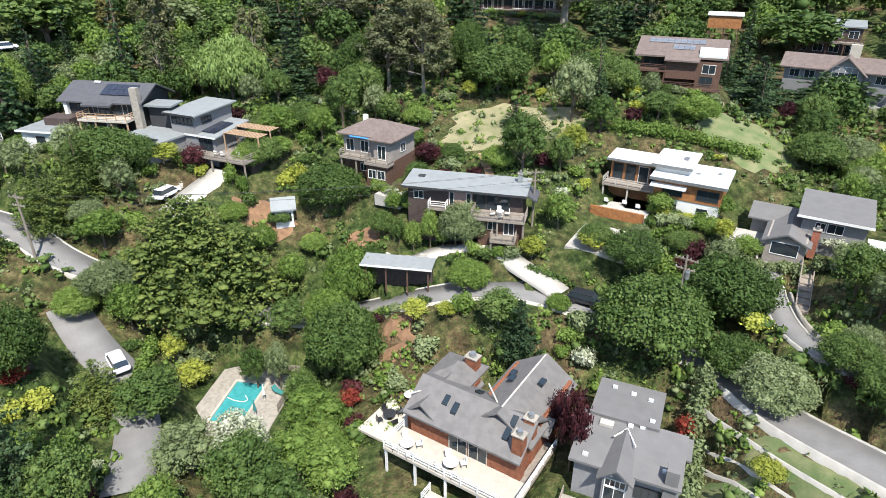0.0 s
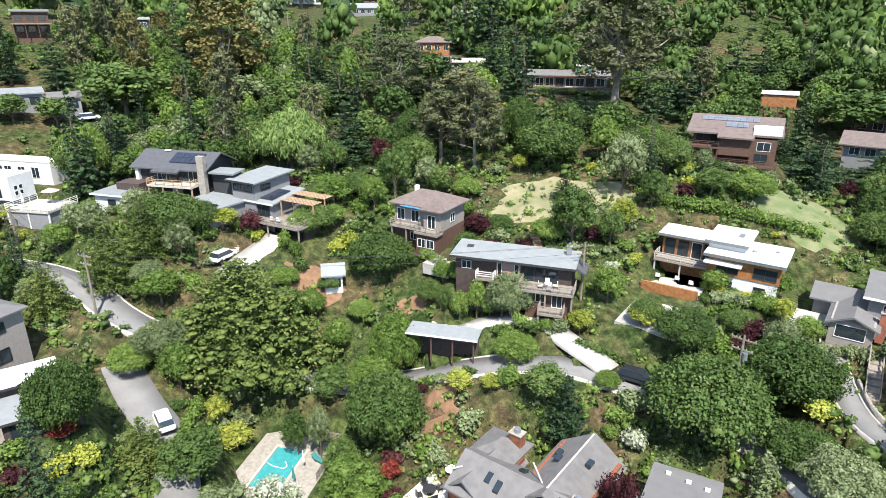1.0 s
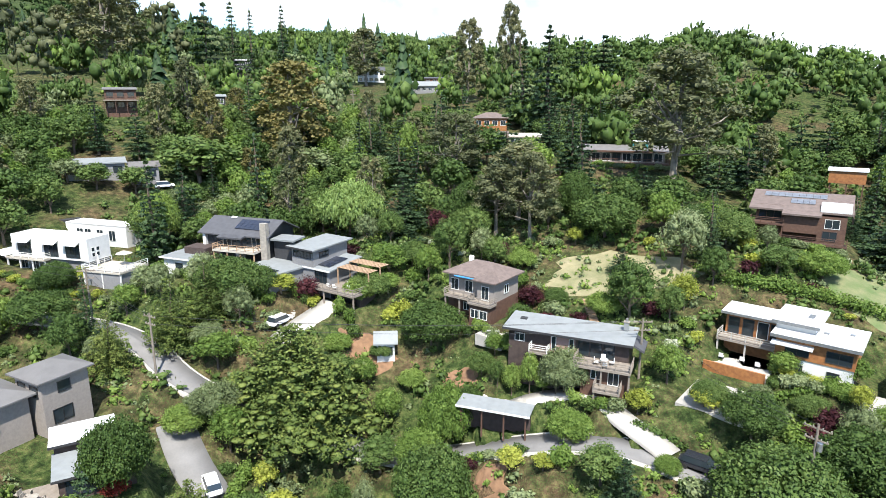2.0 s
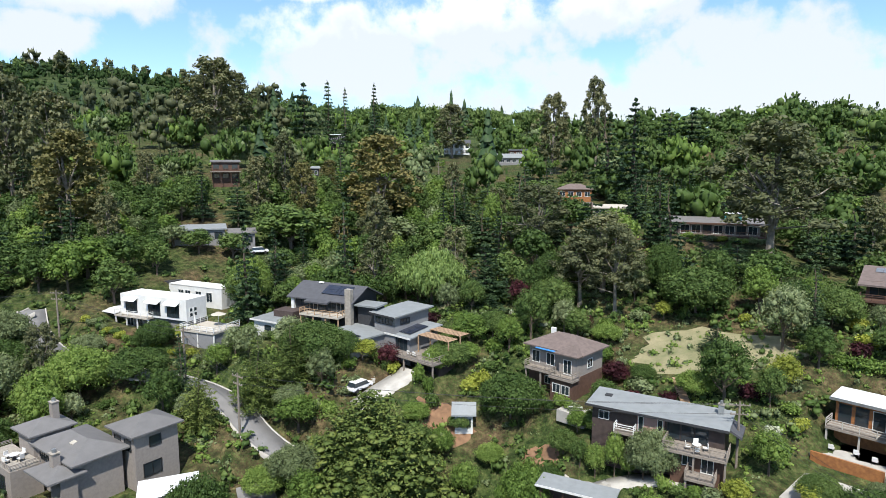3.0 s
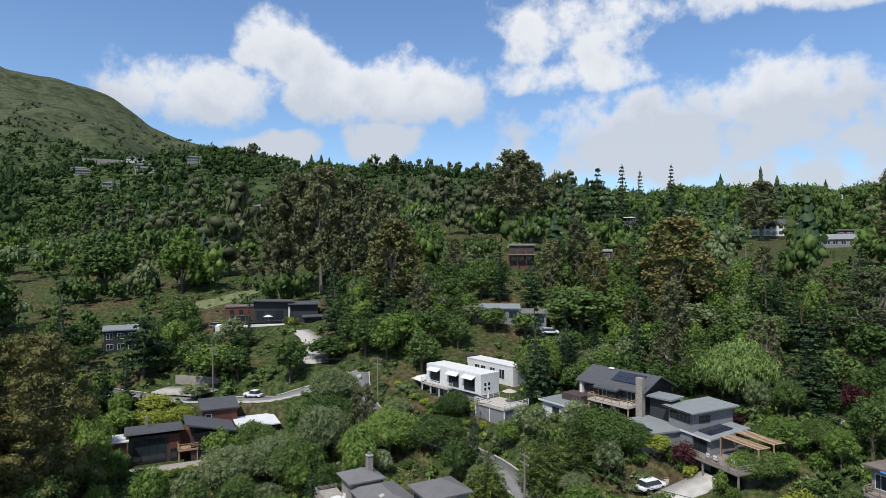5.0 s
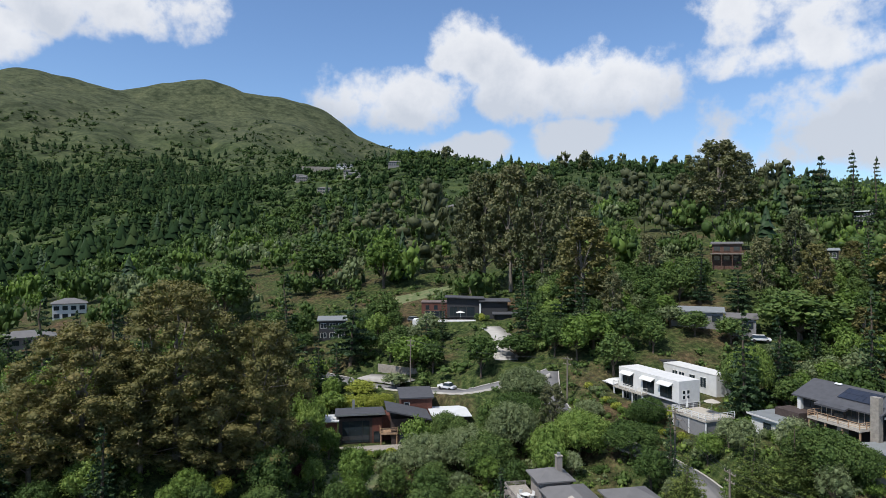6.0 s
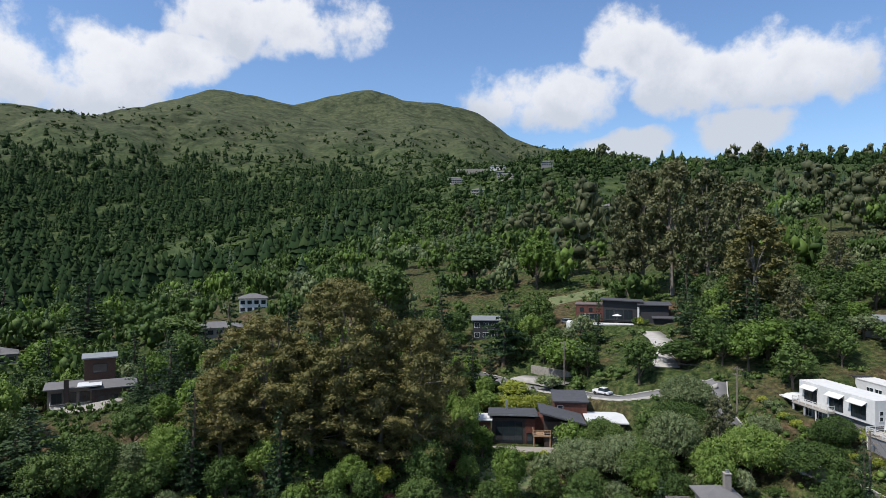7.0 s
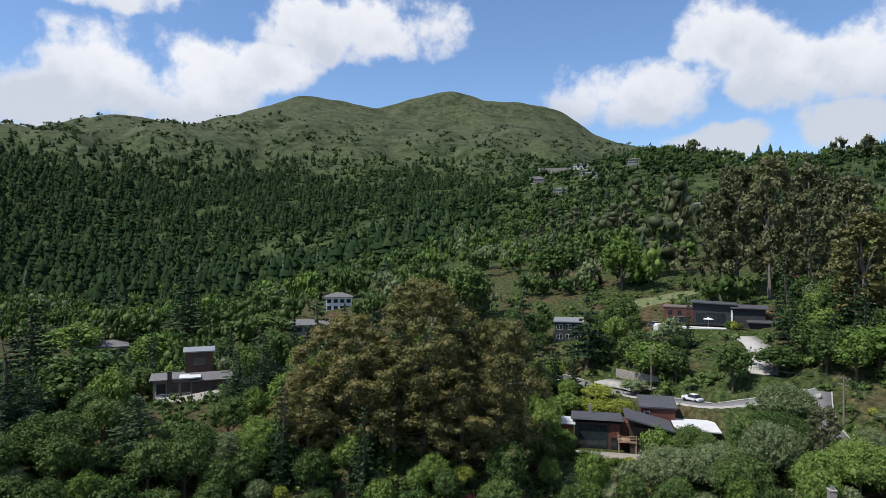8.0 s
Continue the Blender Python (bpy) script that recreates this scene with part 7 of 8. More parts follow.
plant("fresh", -29.4, 91.3, 4.0, 3.7)
plant("oak", 9.6, 109.3, 7.9, 8.3)
plant("fir", 11.5, 98.3, 4.2, 2.3)
plant("olive", 20.5, 97.5, 10.0, 4.2)
plant("olive", 2.8, 75.5, 6.4, 4.7)
plant("fresh", -3.9, 80.8, 3.5, 2.7)
plant("fresh", 3.4, 67.8, 3.7, 3.7)
plant("oak", 6.5, 60.4, 4.4, 3.2)
plant("lime", -3.3, 63.7, 3.0, 2.0)
plant("lime", 0.5, 62.7, 1.9, 1.7)
plant("fir", 8.6, 57.4, 6.7, 2.8)
plant("fresh", 13.4, 61.6, 2.2, 2.0)
plant("oak", 22.2, 55.5, 8.2, 8.3)
plant("oak", 32.0, 60.3, 6.7, 7.1)
plant("olive", 30.4, 45.3, 4.8, 5.0)
plant("oak", 22.8, 66.4, 5.0, 4.6)
plant("oak", 19.5, 71.2, 3.1, 3.2)
plant("plum", 11.5, 41.7, 9.6, 1.6)
plant("plum", 11.1, 45.3, 6.3, 1.4)
plant("maple", 23.3, 45.3, 2.9, 1.5)
plant("plum", 31.7, 69.2, 3.3, 2.1)
plant("fresh", 29.6, 78.0, 3.2, 2.4)
plant("fresh", 15.2, 74.9, 5.5, 2.6)
plant("oak", 16.9, 85.0, 5.4, 2.4)
plant("fresh", 36.8, 75.9, 3.8, 2.2)
plant("lime", 35.0, 70.3, 4.0, 1.6)
plant("blossom", 48.2, 68.2, 3.0, 2.8)
plant("olive", 46.8, 61.8, 3.8, 4.0)
plant("olive", 39.7, 48.0, 3.0, 2.9)
plant("oak", 36.6, 45.7, 3.4, 3.6)
plant("oak", 37.0, 41.1, 3.2, 3.4)
plant("pine", 56.9, 114.4, 6.5, 7.2)
plant("pine", 68.6, 113.5, 7.0, 8.1)
plant("pine_far", 78.1, 116.0, 4.9, 6.7)
plant("oak", 33.5, 96.1, 4.5, 3.4)
plant("fresh", 39.6, 95.5, 4.2, 4.4)
plant("lime", 31.3, 103.5, 2.3, 2.0)
plant("oak", 55.5, 89.2, 5.4, 5.6)
plant("olive", 61.3, 89.8, 5.9, 5.8)
plant("oak_far", 76.4, 139.5, 9.7, 10.2)
plant("redwood", 54.8, 122.7, 9.1, 2.7)
plant("plum", -37.9, 90.8, 4.2, 2.3)
plant("lime", -41.8, 89.3, 3.2, 3.2)
plant("fresh", -44.2, 98.5, 3.2, 3.4)
plant("maple", -10.1, 54.5, 2.6, 1.4)
plant("oak", -7.6, 95.4, 4.5, 2.6)
plant("plum", -2.5, 94.2, 3.7, 2.6)
plant("fresh", -4.1, 101.8, 3.1, 3.2)
plant("oak", 1.5, 91.5, 2.8, 2.5)
plant("lime", 11.4, 71.0, 3.3, 2.1)
plant("lime", 18.7, 70.6, 2.4, 2.5)
plant("lime", 26.7, 37.5, 1.9, 1.9)
plant("oak", -28.0, 92.5, 4.6, 4.8)
plant("oak", -14.8, 114.2, 8.6, 5.1)
plant("gum", -9.5, 111.3, 13.2, 5.9)
plant("gum", -3.3, 108.9, 15.9, 5.3)
plant("oak", -74.4, 106.6, 9.5, 6.8)
plant("oak_far", -99.0, 122.0, 5.6, 4.6)
plant("olive_far", -105.5, 121.5, 5.2, 4.2)
plant("oak_far", -92.0, 125.5, 5.8, 4.4)
plant("fresh_far", -110.0, 124.5, 6.0, 3.8)
plant("oak_far", -83.3, 137.7, 11.1, 11.6)
plant("fresh_far", -67.0, 140.5, 6.8, 4.8)
plant("olive_far", -60.0, 150.5, 8.6, 9.1)
plant("oak_far", -45.4, 145.6, 9.9, 6.6)
plant("oak", 28.4, 105.0, 6.4, 5.7)
plant("oak", -49.2, 58.4, 2.9, 3.0)
plant("oak", 24.1, 93.4, 5.7, 2.6)
plant("fresh", 37.4, 68.6, 3.3, 2.3)
plant("oak", -3.7, 87.1, 3.9, 2.5)
plant("fresh", 8.1, 87.4, 3.4, 3.6)
plant("fresh", -25.5, 94.3, 3.7, 2.7)
plant("oak", -16.4, 57.7, 4.9, 2.7)
plant("oak", -19.6, 67.0, 4.5, 3.3)
plant("oak", -22.7, 61.0, 6.0, 2.2)
plant("oak", 29.3, 50.5, 4.3, 4.5)
plant("fresh", -6.8, 82.2, 3.5, 2.0)
plant("oak", -8.4, 80.0, 3.4, 2.7)
plant("fresh", 5.9, 76.4, 2.1, 1.8)
plant("olive", 26.0, 74.1, 1.8, 1.9)
plant("fresh", -18.4, 80.1, 2.7, 2.8)
plant("oak", -9.7, 75.5, 3.1, 3.0)
plant("fresh", -30.3, 82.9, 2.8, 2.9)
plant("oak", -23.8, 83.8, 2.4, 2.5)
plant("fresh", -25.7, 80.0, 3.6, 2.9)
plant("oak", 30.6, 71.3, 2.8, 3.0)
plant("fresh", 7.8, 60.8, 2.4, 1.9)
plant("gum", 23.3, 126.7, 28.9, 12.4)
plant("redwood_far", -2.1, 198.1, 32.3, 7.3)
plant("redwood_far", -9.9, 212.7, 27.6, 6.9)
plant("gum_far", -34.4, 256.2, 32.5, 8.4)
plant("gum_far", -17.4, 256.9, 37.1, 6.7)
plant("pine_far", 9.9, 269.9, 19.6, 5.3)
plant("pine_far", 18.7, 267.6, 19.4, 8.2)
plant("gum_far", -94.5, 316.1, 28.3, 10.7)
plant("redwood_far", -389.8, 270.2, 28.1, 6.3)
plant("redwood_far", -412.0, 331.3, 20.2, 5.8)
plant("pine_far", -427.3, 313.5, 22.3, 11.6)
plant("gum_far", -185.5, 243.8, 40.4, 14.5)
plant("redwood_far", -148.8, 283.0, 33.4, 5.6)
plant("pine_far", -156.4, 273.3, 31.9, 8.2)
plant("redwood_far", -143.3, 291.2, 30.7, 4.3)
plant("redwood_far", -142.4, 325.7, 33.7, 4.4)
plant("gum", -20.3, 132.5, 16.5, 7.0)
plant("rust_far", -67.4, 158.0, 26.8, 11.0)
plant("redwood_far", 32.4, 236.0, 13.3, 6.2)
plant("gum", -5.8, 115.6, 14.3, 7.5)
plant("fresh_far", -35.8, 154.8, 12.7, 3.5)
plant("oak_far", -50.2, 165.5, 10.7, 6.0)
plant("fresh_far", -79.2, 150.3, 8.5, 5.9)
plant("oak_far", 26.3, 210.3, 7.8, 8.2)
plant("cypress", -49.6, 81.2, 9.5, 3.8)
plant("cypress", -57.5, 69.2, 9.0, 3.2)
plant("fresh", -45.7, 75.7, 5.0, 3.7)
plant("oak", -81.5, 88.8, 3.2, 2.8)
plant("fresh", -73.6, 105.9, 10.3, 5.7)
plant("olive", -90.5, 82.0, 3.6, 3.9)
plant("oak", -97.7, 70.4, 7.1, 7.5)
plant("oak", -90.8, 58.9, 7.4, 6.9)
plant("olive", -103.3, 75.9, 7.0, 6.8)
plant("rust", -102.7, 10.4, 28.3, 11.7)
plant("rust", -103.9, -2.2, 21.5, 10.5)
plant("rust", -99.8, 22.5, 25.2, 9.1)
plant("rust", -102.6, -8.4, 14.5, 6.9)
plant("rust", -100.1, 16.2, 16.7, 9.0)
plant("rust", -101.4, 5.2, 18.0, 9.0)
plant("gum_far", -179.8, 115.6, 41.6, 10.1)
plant("gum_far", -170.9, 120.6, 43.1, 9.9)
plant("gum_far", -160.4, 125.8, 38.8, 9.6)
plant("gum_far", -143.1, 124.0, 34.6, 9.0)
plant("rust_far", -123.9, 110.9, 27.4, 9.3)
plant("gum_far", -182.5, 111.8, 34.7, 7.4)
plant("pine_far", -159.6, 59.5, 18.7, 6.7)
plant("pine_far", -157.6, 43.0, 14.6, 5.8)
plant("fresh_far", -142.8, 70.1, 9.1, 7.7)
plant("fresh_far", -107.9, 98.9, 8.4, 7.6)
plant("oak_far", -97.2, 94.8, 8.2, 4.8)
plant("oak", -79.5, 85.6, 5.2, 4.4)
plant("oak_far", -120.9, 86.9, 5.9, 5.9)
plant("fresh", -117.4, 34.3, 9.7, 6.0)
plant("oak_far", -215.0, 36.7, 20.5, 10.4)
plant("oak_far", -236.1, 76.0, 17.8, 11.7)
plant("fresh_far", -216.3, 94.3, 19.5, 9.2)
plant("gum_far", -227.5, 270.7, 23.1, 7.7)
plant("gum_far", -236.8, 302.2, 29.8, 11.7)
plant("gum_far", -227.7, 304.7, 36.9, 12.4)
plant("gum_far", -212.9, 298.8, 32.2, 11.2)
plant("oak", -107.1, 59.9, 5.8, 6.1)
plant("olive", -92.3, 65.1, 9.7, 7.1)
plant("olive", -94.2, 57.1, 8.0, 7.0)
plant("fresh", -82.0, 72.2, 8.2, 6.9)
plant("oak", -73.9, 76.0, 5.9, 6.2)
plant("olive", -97.7, 50.1, 7.4, 6.5)
plant("olive_far", -135.5, 62.0, 3.8, 4.0)
plant("fresh_far", -133.6, 45.7, 5.4, 3.8)
plant("lime", -138.2, 54.4, 4.4, 4.6)
plant("oak_far", -185.4, -24.5, 13.9, 9.0)
plant("redwood", -119.3, -17.6, 12.2, 4.8)
plant("redwood", -122.2, -23.2, 9.7, 3.9)
plant("oak_far", -127.1, -52.3, 13.8, 9.5)
plant("redwood_far", -200.1, -96.6, 23.5, 8.8)
plant("redwood_far", -261.4, -97.2, 25.9, 8.6)
plant("redwood_far", -251.8, -66.9, 25.0, 9.1)
plant("oak_far", -231.5, -34.2, 10.6, 11.2)
plant("fresh_far", -194.1, -61.1, 15.1, 8.9)
plant("oak", -93.0, -42.7, 7.3, 7.7)
plant("redwood", -96.3, -32.6, 11.3, 5.5)
plant("oak", -99.1, -26.3, 7.0, 7.3)
plant("fresh", -100.9, -14.8, 7.5, 6.4)
plant("oak", -118.6, -8.2, 7.6, 6.3)
plant("olive", -99.6, -20.6, 6.1, 6.4)
plant("fresh_far", -227.1, -97.1, 12.2, 12.8)
plant("redwood", -101.6, -52.2, 16.3, 5.6)

_clear = np.array(CLEAR + OPEN)


def is_clear(x, y, r, crowd=0.48):
    if (((_clear[:, 0] - x) ** 2 + (_clear[:, 1] - y) ** 2) < (_clear[:, 2] + r * 0.7) ** 2).any():
        return False
    p = np.array(PLANTED)
    return not (((p[:, 0] - x) ** 2 + (p[:, 1] - y) ** 2) < (crowd * (p[:, 2] + r)) ** 2).any()


def place(az, d):
    return d * math.sin(radians(az)), d * math.cos(radians(az))


_w = random.Random(11)


def scatter(count, az0, az1, d0, d1, mix, tries=40):
    """Fills a stretch of hillside with trees of the given mix: kind, share, height, crown radius."""
    total = sum(m[1] for m in mix)
    done = 0
    for _ in range(count * tries):
        if done >= count:
            break
        az, d = _w.uniform(az0, az1), math.sqrt(_w.uniform(d0 * d0, d1 * d1))
        u, k = _w.uniform(0, total), 0
        while u > mix[k][1]:
            u -= mix[k][1]
            k += 1
        kind, _, h, r = mix[k]
        s = _w.uniform(0.72, 1.25)
        x, y = place(az, d)
        if is_clear(x, y, r * s):
            plant(kind, x, y, h * s * _w.uniform(0.9, 1.12), r * s)
            done += 1


NEAR_MIX = [("oak", 5, 7, 3.6), ("fresh", 2, 6.5, 3.0), ("olive", 2, 5.5, 2.6), ("lime", 0.5, 4, 2.0), ("redwood", 0.3, 12, 2.4), ("plum", 0.25, 4, 1.8)]
MID_MIX = [("oak_far", 6, 8, 4.2), ("fresh_far", 2, 8, 3.8), ("olive_far", 2, 6.5, 3.4), ("gum_far", 0.8, 17, 4.4), ("redwood_far", 0.8, 17, 3.0), ("pine_far", 0.8, 12, 3.6), ("rust_far", 0.3, 15, 4.4)]
EAST_MIX = [("oak_far", 5, 8, 4.8), ("pine_far", 2, 11, 4.4), ("redwood_far", 1.0, 14, 3.2), ("fresh_far", 1.5, 7.5, 4.0), ("gum_far", 0.6, 14, 4.4)]
WEST_MIX = [("oak_far", 4, 9, 4.4), ("redwood_far", 1.0, 17, 3.4), ("pine_far", 0.9, 13, 4.0), ("fresh_far", 2.4, 8, 3.8), ("olive_far", 1, 7, 3.6)]
hedge(26.4, 93.7, 45.9, 87.9, 1.8, 2.0, M_FRESH, "thick green hedge along the garden slope", 1)
hedge(-137.8, 45.7, -128.1, 56.9, 3.2, 2.8, M_LIME, "bright yellow-green hedge along the road", 2)
hedge(-78.5, 90.6, -70.5, 91.9, 1.6, 1.6, M_LIME, "low yellow-green hedge below the terrace", 3)
hedge(25.6, 48.7, 20.8, 38.1, 2.4, 2.0, M_OLIVE, "loose grey-green hedge beside the grey house", 4)
hedge(10.9, 68.6, 16.6, 65.9, 0.8, 1.0, M_OAK, "low clipped hedge along the driveway", 5)
hedge(-34.4, 55.8, -35.4, 63.4, 1.8, 1.6, M_FRESH, "narrow green hedge along the court", 6)
hedge(26.3, 73.8, 34.4, 73.7, 1.0, 1.2, M_FRESH, "low trimmed hedge below the cedar house", 7)
hedge(-66.2, 99.0, -66.5, 88.5, 1.6, 1.8, M_FRESH, "green hedge beside the white garage", 8)
scatter(300, -122, 46, 38, 118, NEAR_MIX, 40)
scatter(150, -124, -80, 85, 200, WEST_MIX)
scatter(230, -80, -15, 112, 200, MID_MIX)
scatter(130, -15, 48, 112, 200, EAST_MIX)


# garden shrubs in the gaps
def shrubs(count, az0, az1, d0, d1, kinds):
    done = 0
    for _ in range(count * 12):
        if done >= count:
            break
        az, d = _w.uniform(az0, az1), math.sqrt(_w.uniform(d0 * d0, d1 * d1))
        x, y = place(az, d)
        r = _w.uniform(0.8, 2.0)
        if is_clear(x, y, r, 0.5):
            plant(_w.choice(kinds), x, y, r * _w.uniform(0.9, 1.5), r)
            done += 1


def border(x, y, yaw, u0, u1, v, high, kinds, wide=1.1):
    """A row of shrubs at the foot of a wall, in the building's own axes."""
    u = u0
    while u <= u1:
        r = wide * _w.uniform(0.8, 1.25)
        px, py = local(x, y, yaw, u, v + _w.uniform(-0.5, 0.4))
        plant(_w.choice(kinds), px, py, high * _w.uniform(0.75, 1.2), r)
        u += r * 1.35


GREENS = ("bush", "bush", "fresh_bush", "grey_bush")
BRIGHT = ("fresh_bush", "lime_bush", "grey_bush", "bush")
border(-5.2, 78.0, -14, -0.6, 5.2, -0.9, 5.2, ("oak", "fresh"), 1.5)
border(-5.2, 78.0, -14, 5.6, 9.6, -0.9, 4.0, ("fresh", "olive"), 1.3)
border(-5.2, 78.0, -14, 10.4, 16.6, -3.9, 1.8, GREENS)
border(24.4, 80.0, -30, 4.6, 12.8, 0.2, 1.5, BRIGHT)
border(24.4, 80.0, -30, 5.0, 13.4, -1.6, 1.7, BRIGHT)
border(24.4, 80.0, -30, -5.0, -3.9, -1.0, 2.2, BRIGHT)
border(-15.8, 91.3, -26, -1.0, 11.0, -2.6, 1.7, GREENS)
border(-60.1, 97.7, -10, 9.8, 17.5, -2.6, 2.4, GREENS)
border(-60.1, 97.7, -10, 0.0, 9.0, -6.3, 1.8, GREENS)
border(-43.0, 95.0, -25, -3.5, 5.5, -7.8, 2.2, BRIGHT)
border(-43.0, 95.0, -25, 3.4, 8.0, -2.4, 2.4, BRIGHT)
border(-43.0, 95.0, -25, 14.4, 17.4, -2.2, 3.0, GREENS)
border(41.5, 112.4, -22, -7.5, 7.8, -5.6, 1.5, GREENS)
border(73.5, 116.1, -34, -9.5, 13.0, -4.6, 2.4, GREENS)
border(15.7, 146.0, -6, -9.5, 9.8, -4.0, 1.5, BRIGHT, 1.4)
border(-93.0, 91.5, -6, 8.8, 16.4, -0.8, 1.6, BRIGHT)
border(-93.0, 91.5, -6, -3.0, 24.0, -4.4, 1.4, BRIGHT, 1.1)
border(-70.0, 54.0, -18, -6.0, 12.0, -4.6, 2.2, GREENS)
border(-118.4, 42.0, 70, -3.5, 17.5, -8.4, 1.7, BRIGHT, 1.2)
border(-160.0, 98.0, 59, 1.8, 6.0, -5.6, 2.0, BRIGHT, 1.2)
border(39.9, 74.0, -32, -2.6, 12.0, -6.6, 1.5, ("grey_bush", "white_bush", "bush"))
border(-5.7, 70.3, -10, -4.5, 4.8, -3.6, 1.1, GREENS, 0.9)
for x, y, k in ((-42, 47, "lime"), (-39, 44, "fresh"), (-44, 44, "plum"), (-40.5, 49, "lime"), (-36.5, 45, "fresh"), (-46, 47, "fresh"), (-43, 50, "maple")):
    plant(k + "_bush" if k + "_bush" in KINDS else k, x, y, 1.9, 1.6)
shrubs(120, -50, 46, 38, 112, ("bush", "bush", "fresh_bush", "fresh_bush", "lime_bush", "grey_bush", "grey_bush", "plum_bush", "white_bush"))


def forest(count, az0, az1, d0, d1, seed, top, clump):
    """Far woods as one mass: thousands of small rough trees."""
    rng = np.random.default_rng(seed)
    az = np.radians(rng.uniform(az0, az1, count))
    d = np.sqrt(rng.uniform(d0 * d0, d1 * d1, count))
    x, y = d * np.sin(az), d * np.cos(az)
    z = ground_heights(x, y)
    thin = 0.65 * np.sin(x / 120 + 2 * np.sin(y / 170)) * np.cos(y / 105 + np.sin(x / 190)) + 0.45 * np.sin(x / 47 + 1.4 * np.sin(y / 61) + 1) * np.sin(y / 39 + x / 150)
    # the valley's southern flank is wooded densest, partly to stand for cloud shadow
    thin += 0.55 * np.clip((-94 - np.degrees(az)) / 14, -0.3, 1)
    keepers = (z + 60 * thin + rng.normal(size=count) * 35 < top)
    if clump:
        keepers &= thin + rng.normal(size=count) * 0.14 > 0.06
    for cx, cy, cr in CLEAR + OPEN:
        if math.hypot(cx, cy) > d0 * 0.8:
            keepers &= (x - cx) ** 2 + (y - cy) ** 2 > (cr + 2.5) ** 2
    x, y, z, d = x[keepers], y[keepers], z[keepers], d[keepers]
    return x, y, z, rng


def cone_template(rng, rings, sides):
    """A ragged conifer: skirts of needles on one another."""
    vs, fs = [], []
    for i in range(rings):
        z0, z1 = i / (rings + 0.3) * 0.92 + 0.02, min(1.0, (i + 1.7) / (rings + 0.3) * 0.92 + 0.08)
        r0 = (1 - z0) ** 0.9
        k = len(vs)
        vs.append((0, 0, z1))
        for s in range(sides):
            a = 2 * math.pi * s / sides + i
            q = r0 * rng.uniform(0.6, 1.15)
            vs.append((math.cos(a) * q, math.sin(a) * q, z0 + rng.uniform(-0.05, 0.05)))
        fs += [(k, k + 1 + s, k + 1 + (s + 1) % sides) for s in range(sides)]
    return np.array(vs), np.array(fs)


def tuft_template(rng, lumps_n, leaves, leaf=0.15):
    """A rough broadleaf crown."""
    k = (3 / max(lumps_n, 3)) ** 0.33
    c = [(rng.normal() * 0.38, rng.normal() * 0.38, rng.uniform(0.34, 0.78)) for _ in range(lumps_n)]
    q = [(s, s, s * 0.66) for s in rng.uniform(0.42, 0.68, lumps_n) * k]
    v3, f3 = lumps(rng, c, q, 0.58, 0.25)
    if leaves:
        v4, f4 = leaf_quads(rng, c, q, leaves, leaf, 0.7)
        f3 = np.concatenate([f3, len(v3) + f4[:, [0, 1, 2]], len(v3) + f4[:, [0, 2, 3]]])
        v3 = np.concatenate([v3, v4])
    return v3, f3


def mass(name, label, mat, x, y, z, height, radius, templates, rng):
    vs, fs, k = [], [], 0
    pick = rng.integers(0, len(templates), len(x))
    turn = rng.uniform(0, 2 * math.pi, len(x))
    for t, (tv, tf) in enumerate(templates):
        sel = np.nonzero(pick == t)[0]
        if not len(sel):
            continue
        ca, sa = np.cos(turn[sel])[:, None], np.sin(turn[sel])[:, None]
        vx = (tv[None, :, 0] * ca - tv[None, :, 1] * sa) * radius[sel][:, None] + x[sel][:, None]
        vy = (tv[None, :, 0] * sa + tv[None, :, 1] * ca) * radius[sel][:, None] + y[sel][:, None]
        vz = tv[None, :, 2] * height[sel][:, None] + z[sel][:, None] - 0.6
        vs.append(np.stack([vx, vy, vz], -1).reshape(-1, 3))
        fs.append((tf[None] + (np.arange(len(sel)) * len(tv))[:, None, None]).reshape(-1, 3) + k)
        k += len(sel) * len(tv)
    return tagged(link(name, np.concatenate(vs), np.concatenate(fs), mat), label, "trees", kind="stuff")


_r = np.random.default_rng(3)
TUFTS = [tuft_template(_r, 11, 130, 0.1) for _ in range(5)]
CONES = [cone_template(_r, 9, 9) for _ in range(4)]


def gum_template(rng):
    c = [(rng.normal() * 0.3, rng.normal() * 0.3, u) for u in np.linspace(0.38, 0.93, 8)]
    q = [(s, s, s * 0.28) for s in rng.uniform(0.3, 0.5, 8)]
    v3, f3 = lumps(rng, c, q, 0.9, 0.22)
    v4, f4 = leaf_quads(rng, c, q, 60, 0.13, 0.6)
    f3 = np.concatenate([f3, len(v3) + f4[:, [0, 1, 2]], len(v3) + f4[:, [0, 2, 3]]])
    v3 = np.concatenate([v3, v4])
    tv = np.array([(0.05 * math.cos(a), 0.05 * math.sin(a), z) for z in (0.0, 0.8) for a in (0, 2.1, 4.2)])
    tf = np.array([(0, 1, 4), (0, 4, 3), (1, 2, 5), (1, 5, 4), (2, 0, 3), (2, 3, 5)])
    return np.concatenate([v3, tv]), np.concatenate([f3, tf + len(v3)])


GUMS = [gum_template(_r) for _ in range(4)]
FAR_TUFTS = [tuft_template(_r, 3, 14, 0.24) for _ in range(4)]
FAR_CONES = [cone_template(_r, 5, 7) for _ in range(4)]


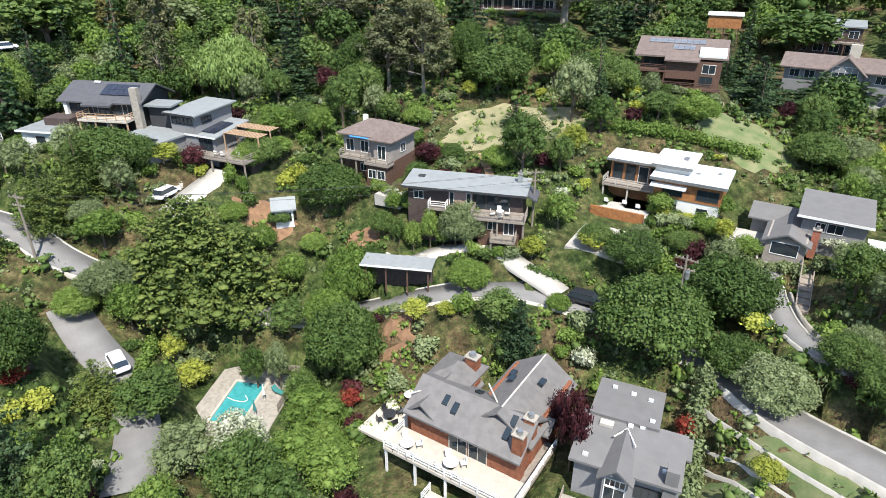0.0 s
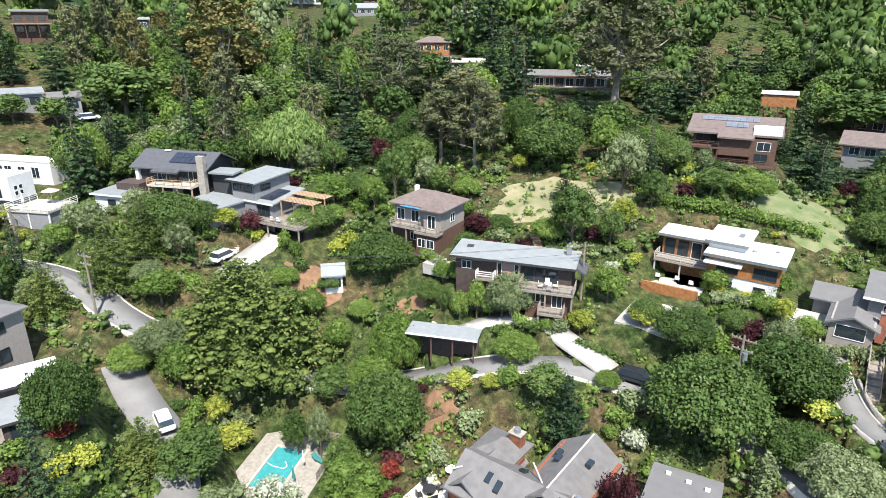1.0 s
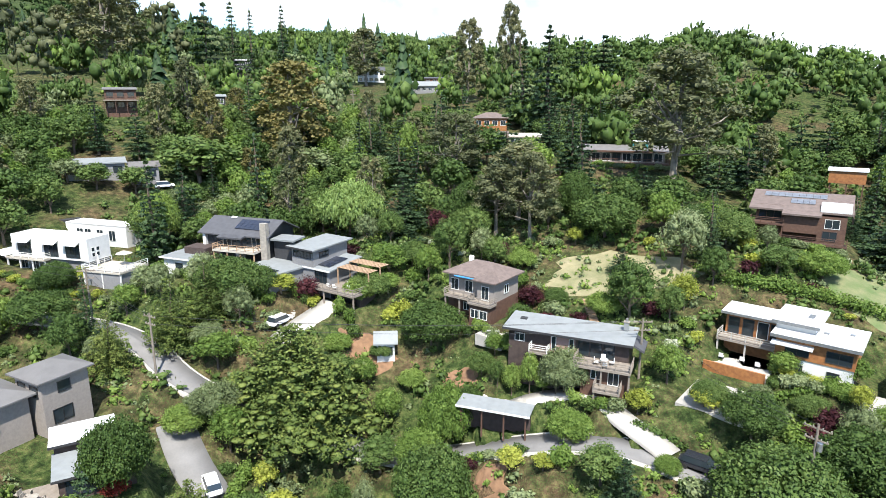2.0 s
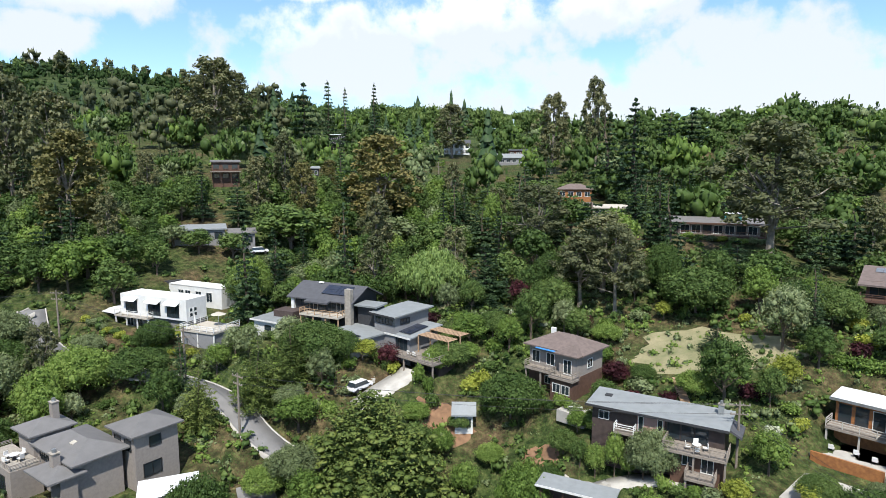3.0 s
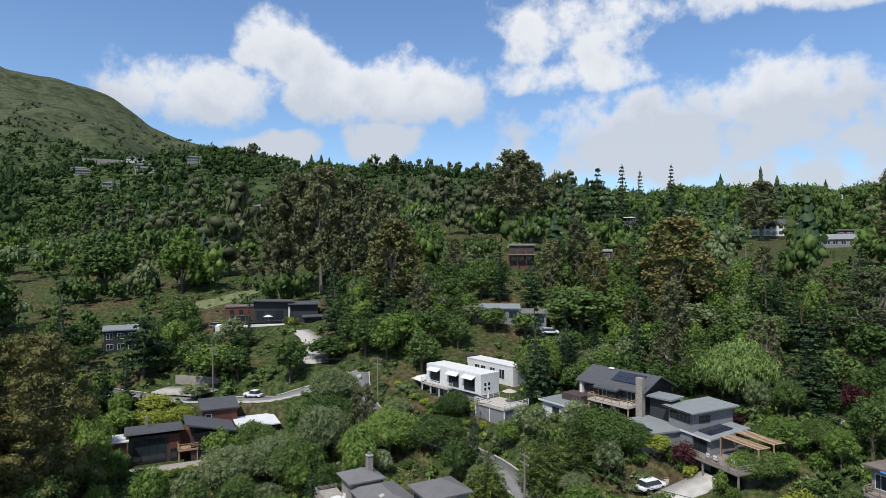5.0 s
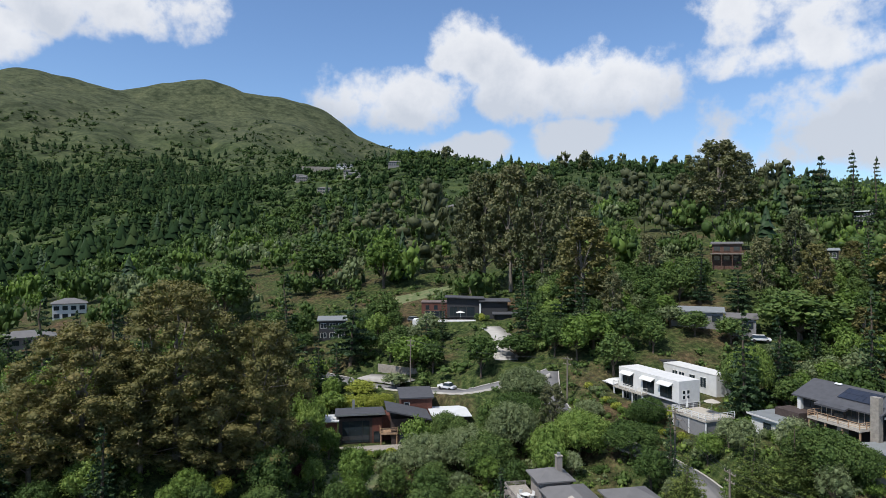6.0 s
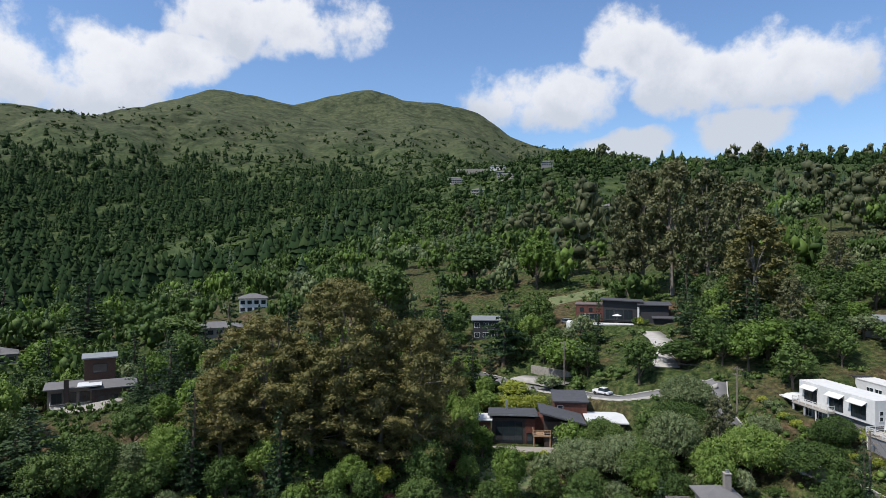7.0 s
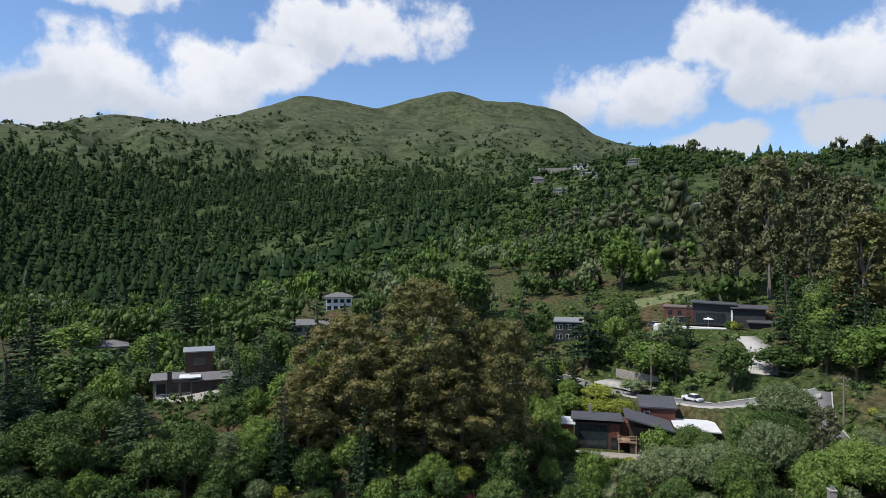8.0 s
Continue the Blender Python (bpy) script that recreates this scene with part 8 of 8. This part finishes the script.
def woods(name, label, mat, templates, count, az0, az1, d0, d1, seed, height, radius, top=1e9, clump=False):
    x, y, z, rng = forest(count, az0, az1, d0, d1, seed, top, clump)
    s = 0.4 + 1.3 * rng.random(len(x)) ** 1.8
    mass(name, label, mat, x, y, z, height * s * rng.uniform(0.8, 1.25, len(x)), radius * s, templates, rng)


def undergrowth(name, label, mat, count, az0, az1, d0, d1, seed, size):
    """Low brush that covers the ground between the trees."""
    rng = np.random.default_rng(seed)
    az = np.radians(rng.uniform(az0, az1, count))
    d = np.sqrt(rng.uniform(d0 * d0, d1 * d1, count))
    x, y = d * np.sin(az), d * np.cos(az)
    r = size * rng.uniform(0.5, 1.4, count)
    ok = np.ones(count, bool)
    for cx, cy, cr in CLEAR:
        ok &= (x - cx) ** 2 + (y - cy) ** 2 > (cr - 0.4 + r * 0.4) ** 2
    x, y, r = x[ok], y[ok], r[ok]
    mass(name, label, mat, x, y, ground_heights(x, y) - 0.1, r * rng.uniform(0.8, 1.5, len(x)), r, BUSHES, rng)


BUSHES = [tuft_template(_r, 2, 26, 0.17) for _ in range(6)]
undergrowth("undergrowth", "dark green brush under the trees", M_OAK, 4200, -124, 47, 36, 140, 31, 1.45)
undergrowth("undergrowth", "fresh green weeds and low brush", M_FRESH, 4600, -100, 47, 36, 130, 32, 1.05)
undergrowth("undergrowth", "grey-green hillside brush", M_OLIVE, 3600, -100, 47, 36, 130, 33, 1.0)
undergrowth("undergrowth", "dark brush on the upper slope", M_OAK, 1800, -124, 47, 140, 230, 34, 2.2)

woods("oak_wood", "dense dark green oak wood on the hillside", M_OAK, TUFTS, 2300, -126, 48, 188, 700, 1, 9.0, 5.2)
woods("mixed_wood", "fresh green broadleaf wood on the hillside", M_FRESH, TUFTS, 650, -126, 48, 188, 650, 2, 8.5, 4.8)
woods("grey_wood", "grey-green broadleaf wood on the hillside", M_OLIVE, TUFTS, 520, -126, 48, 188, 650, 8, 8.0, 4.6)
woods("east_wood", "dense green oak wood on the eastern slope", M_OAK, TUFTS, 620, -4, 48, 150, 420, 21, 7.5, 5.0)
woods("gum_wood", "tall olive eucalyptus wood on the ridge", M_EUCA, GUMS, 130, -75, -30, 245, 560, 3, 19.0, 6.0)
woods("redwood_grove", "dark conical redwoods on the ridge", M_CONIFER, CONES, 260, -126, -12, 245, 700, 4, 15.0, 4.0)
# dense dark conifers also give this valley side its cloud-shadow tone
woods("valley_conifers", "dark conifer forest across the valley, deepened for cloud shadow", M_FAR_FIR, FAR_CONES, 8500, -124, -78, 420, 2000, 5, 17.0, 6.8, 300, True)
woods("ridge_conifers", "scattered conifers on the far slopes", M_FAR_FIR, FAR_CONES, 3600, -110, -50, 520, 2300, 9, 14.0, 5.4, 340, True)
woods("mountain_trees", "dark tree clumps in the gullies of the mountain", M_FAR_OAK, FAR_TUFTS, 3400, -118, -60, 1800, 2700, 12, 8.0, 7.0, 520, True)
woods("valley_broadleaf_wood", "dark broadleaf forest across the valley", M_FAR_OAK, FAR_TUFTS, 8500, -124, -30, 500, 2000, 6, 11.0, 6.6, 280)
woods("far_brush", "fresh green scrub on the far slopes", M_OAK, FAR_TUFTS, 3000, -100, -50, 500, 1900, 10, 4.0, 7.0, 300)
woods("far_ridge_wood", "wooded far ridge", M_OAK, FAR_TUFTS, 2500, -40, 48, 600, 1500, 7, 11.0, 7.0)


def crest_wood(name, label, mat, templates, count, az0, az1, seed, height, radius):
    """Tall trees along the top of the near ridge, in uneven groups."""
    rng = np.random.default_rng(seed)
    reach = np.geomspace(260, 1250, 70)
    x, y = [], []
    for _ in range(count):
        a = radians(rng.uniform(az0, az1) // 2.5 * 2.5 + rng.normal() * 0.7)
        rise = (ground_heights(reach * math.sin(a), reach * math.cos(a)) - EYE_Z) / reach
        d = reach[int(rise.argmax())] * rng.uniform(0.86, 1.02)
        x.append(d * math.sin(a))
        y.append(d * math.cos(a))
    x, y = np.array(x), np.array(y)
    s = rng.uniform(0.55, 1.25, count)
    mass(name, label, mat, x, y, ground_heights(x, y), height * s, radius * s * rng.uniform(0.8, 1.2, count), templates, rng)


crest_wood("crest_oaks", "tall dark oaks along the ridge top", M_OAK, [tuft_template(_r, 18, 420, 0.07) for _ in range(4)], 200, -65, -8, 41, 16.0, 8.5)
crest_wood("crest_firs", "dark pointed firs along the ridge top", M_CONIFER, CONES, 60, -66, -18, 42, 23.0, 6.5)
crest_wood("crest_gums", "tall olive eucalyptus along the ridge top", M_EUCA, GUMS, 30, -60, -28, 43, 24.0, 8.0)

# the patterns that the copies were made from are no longer needed
for models in KINDS.values():
    for model in models:
        for o in (*model.children_recursive, model):
            bpy.data.objects.remove(o)
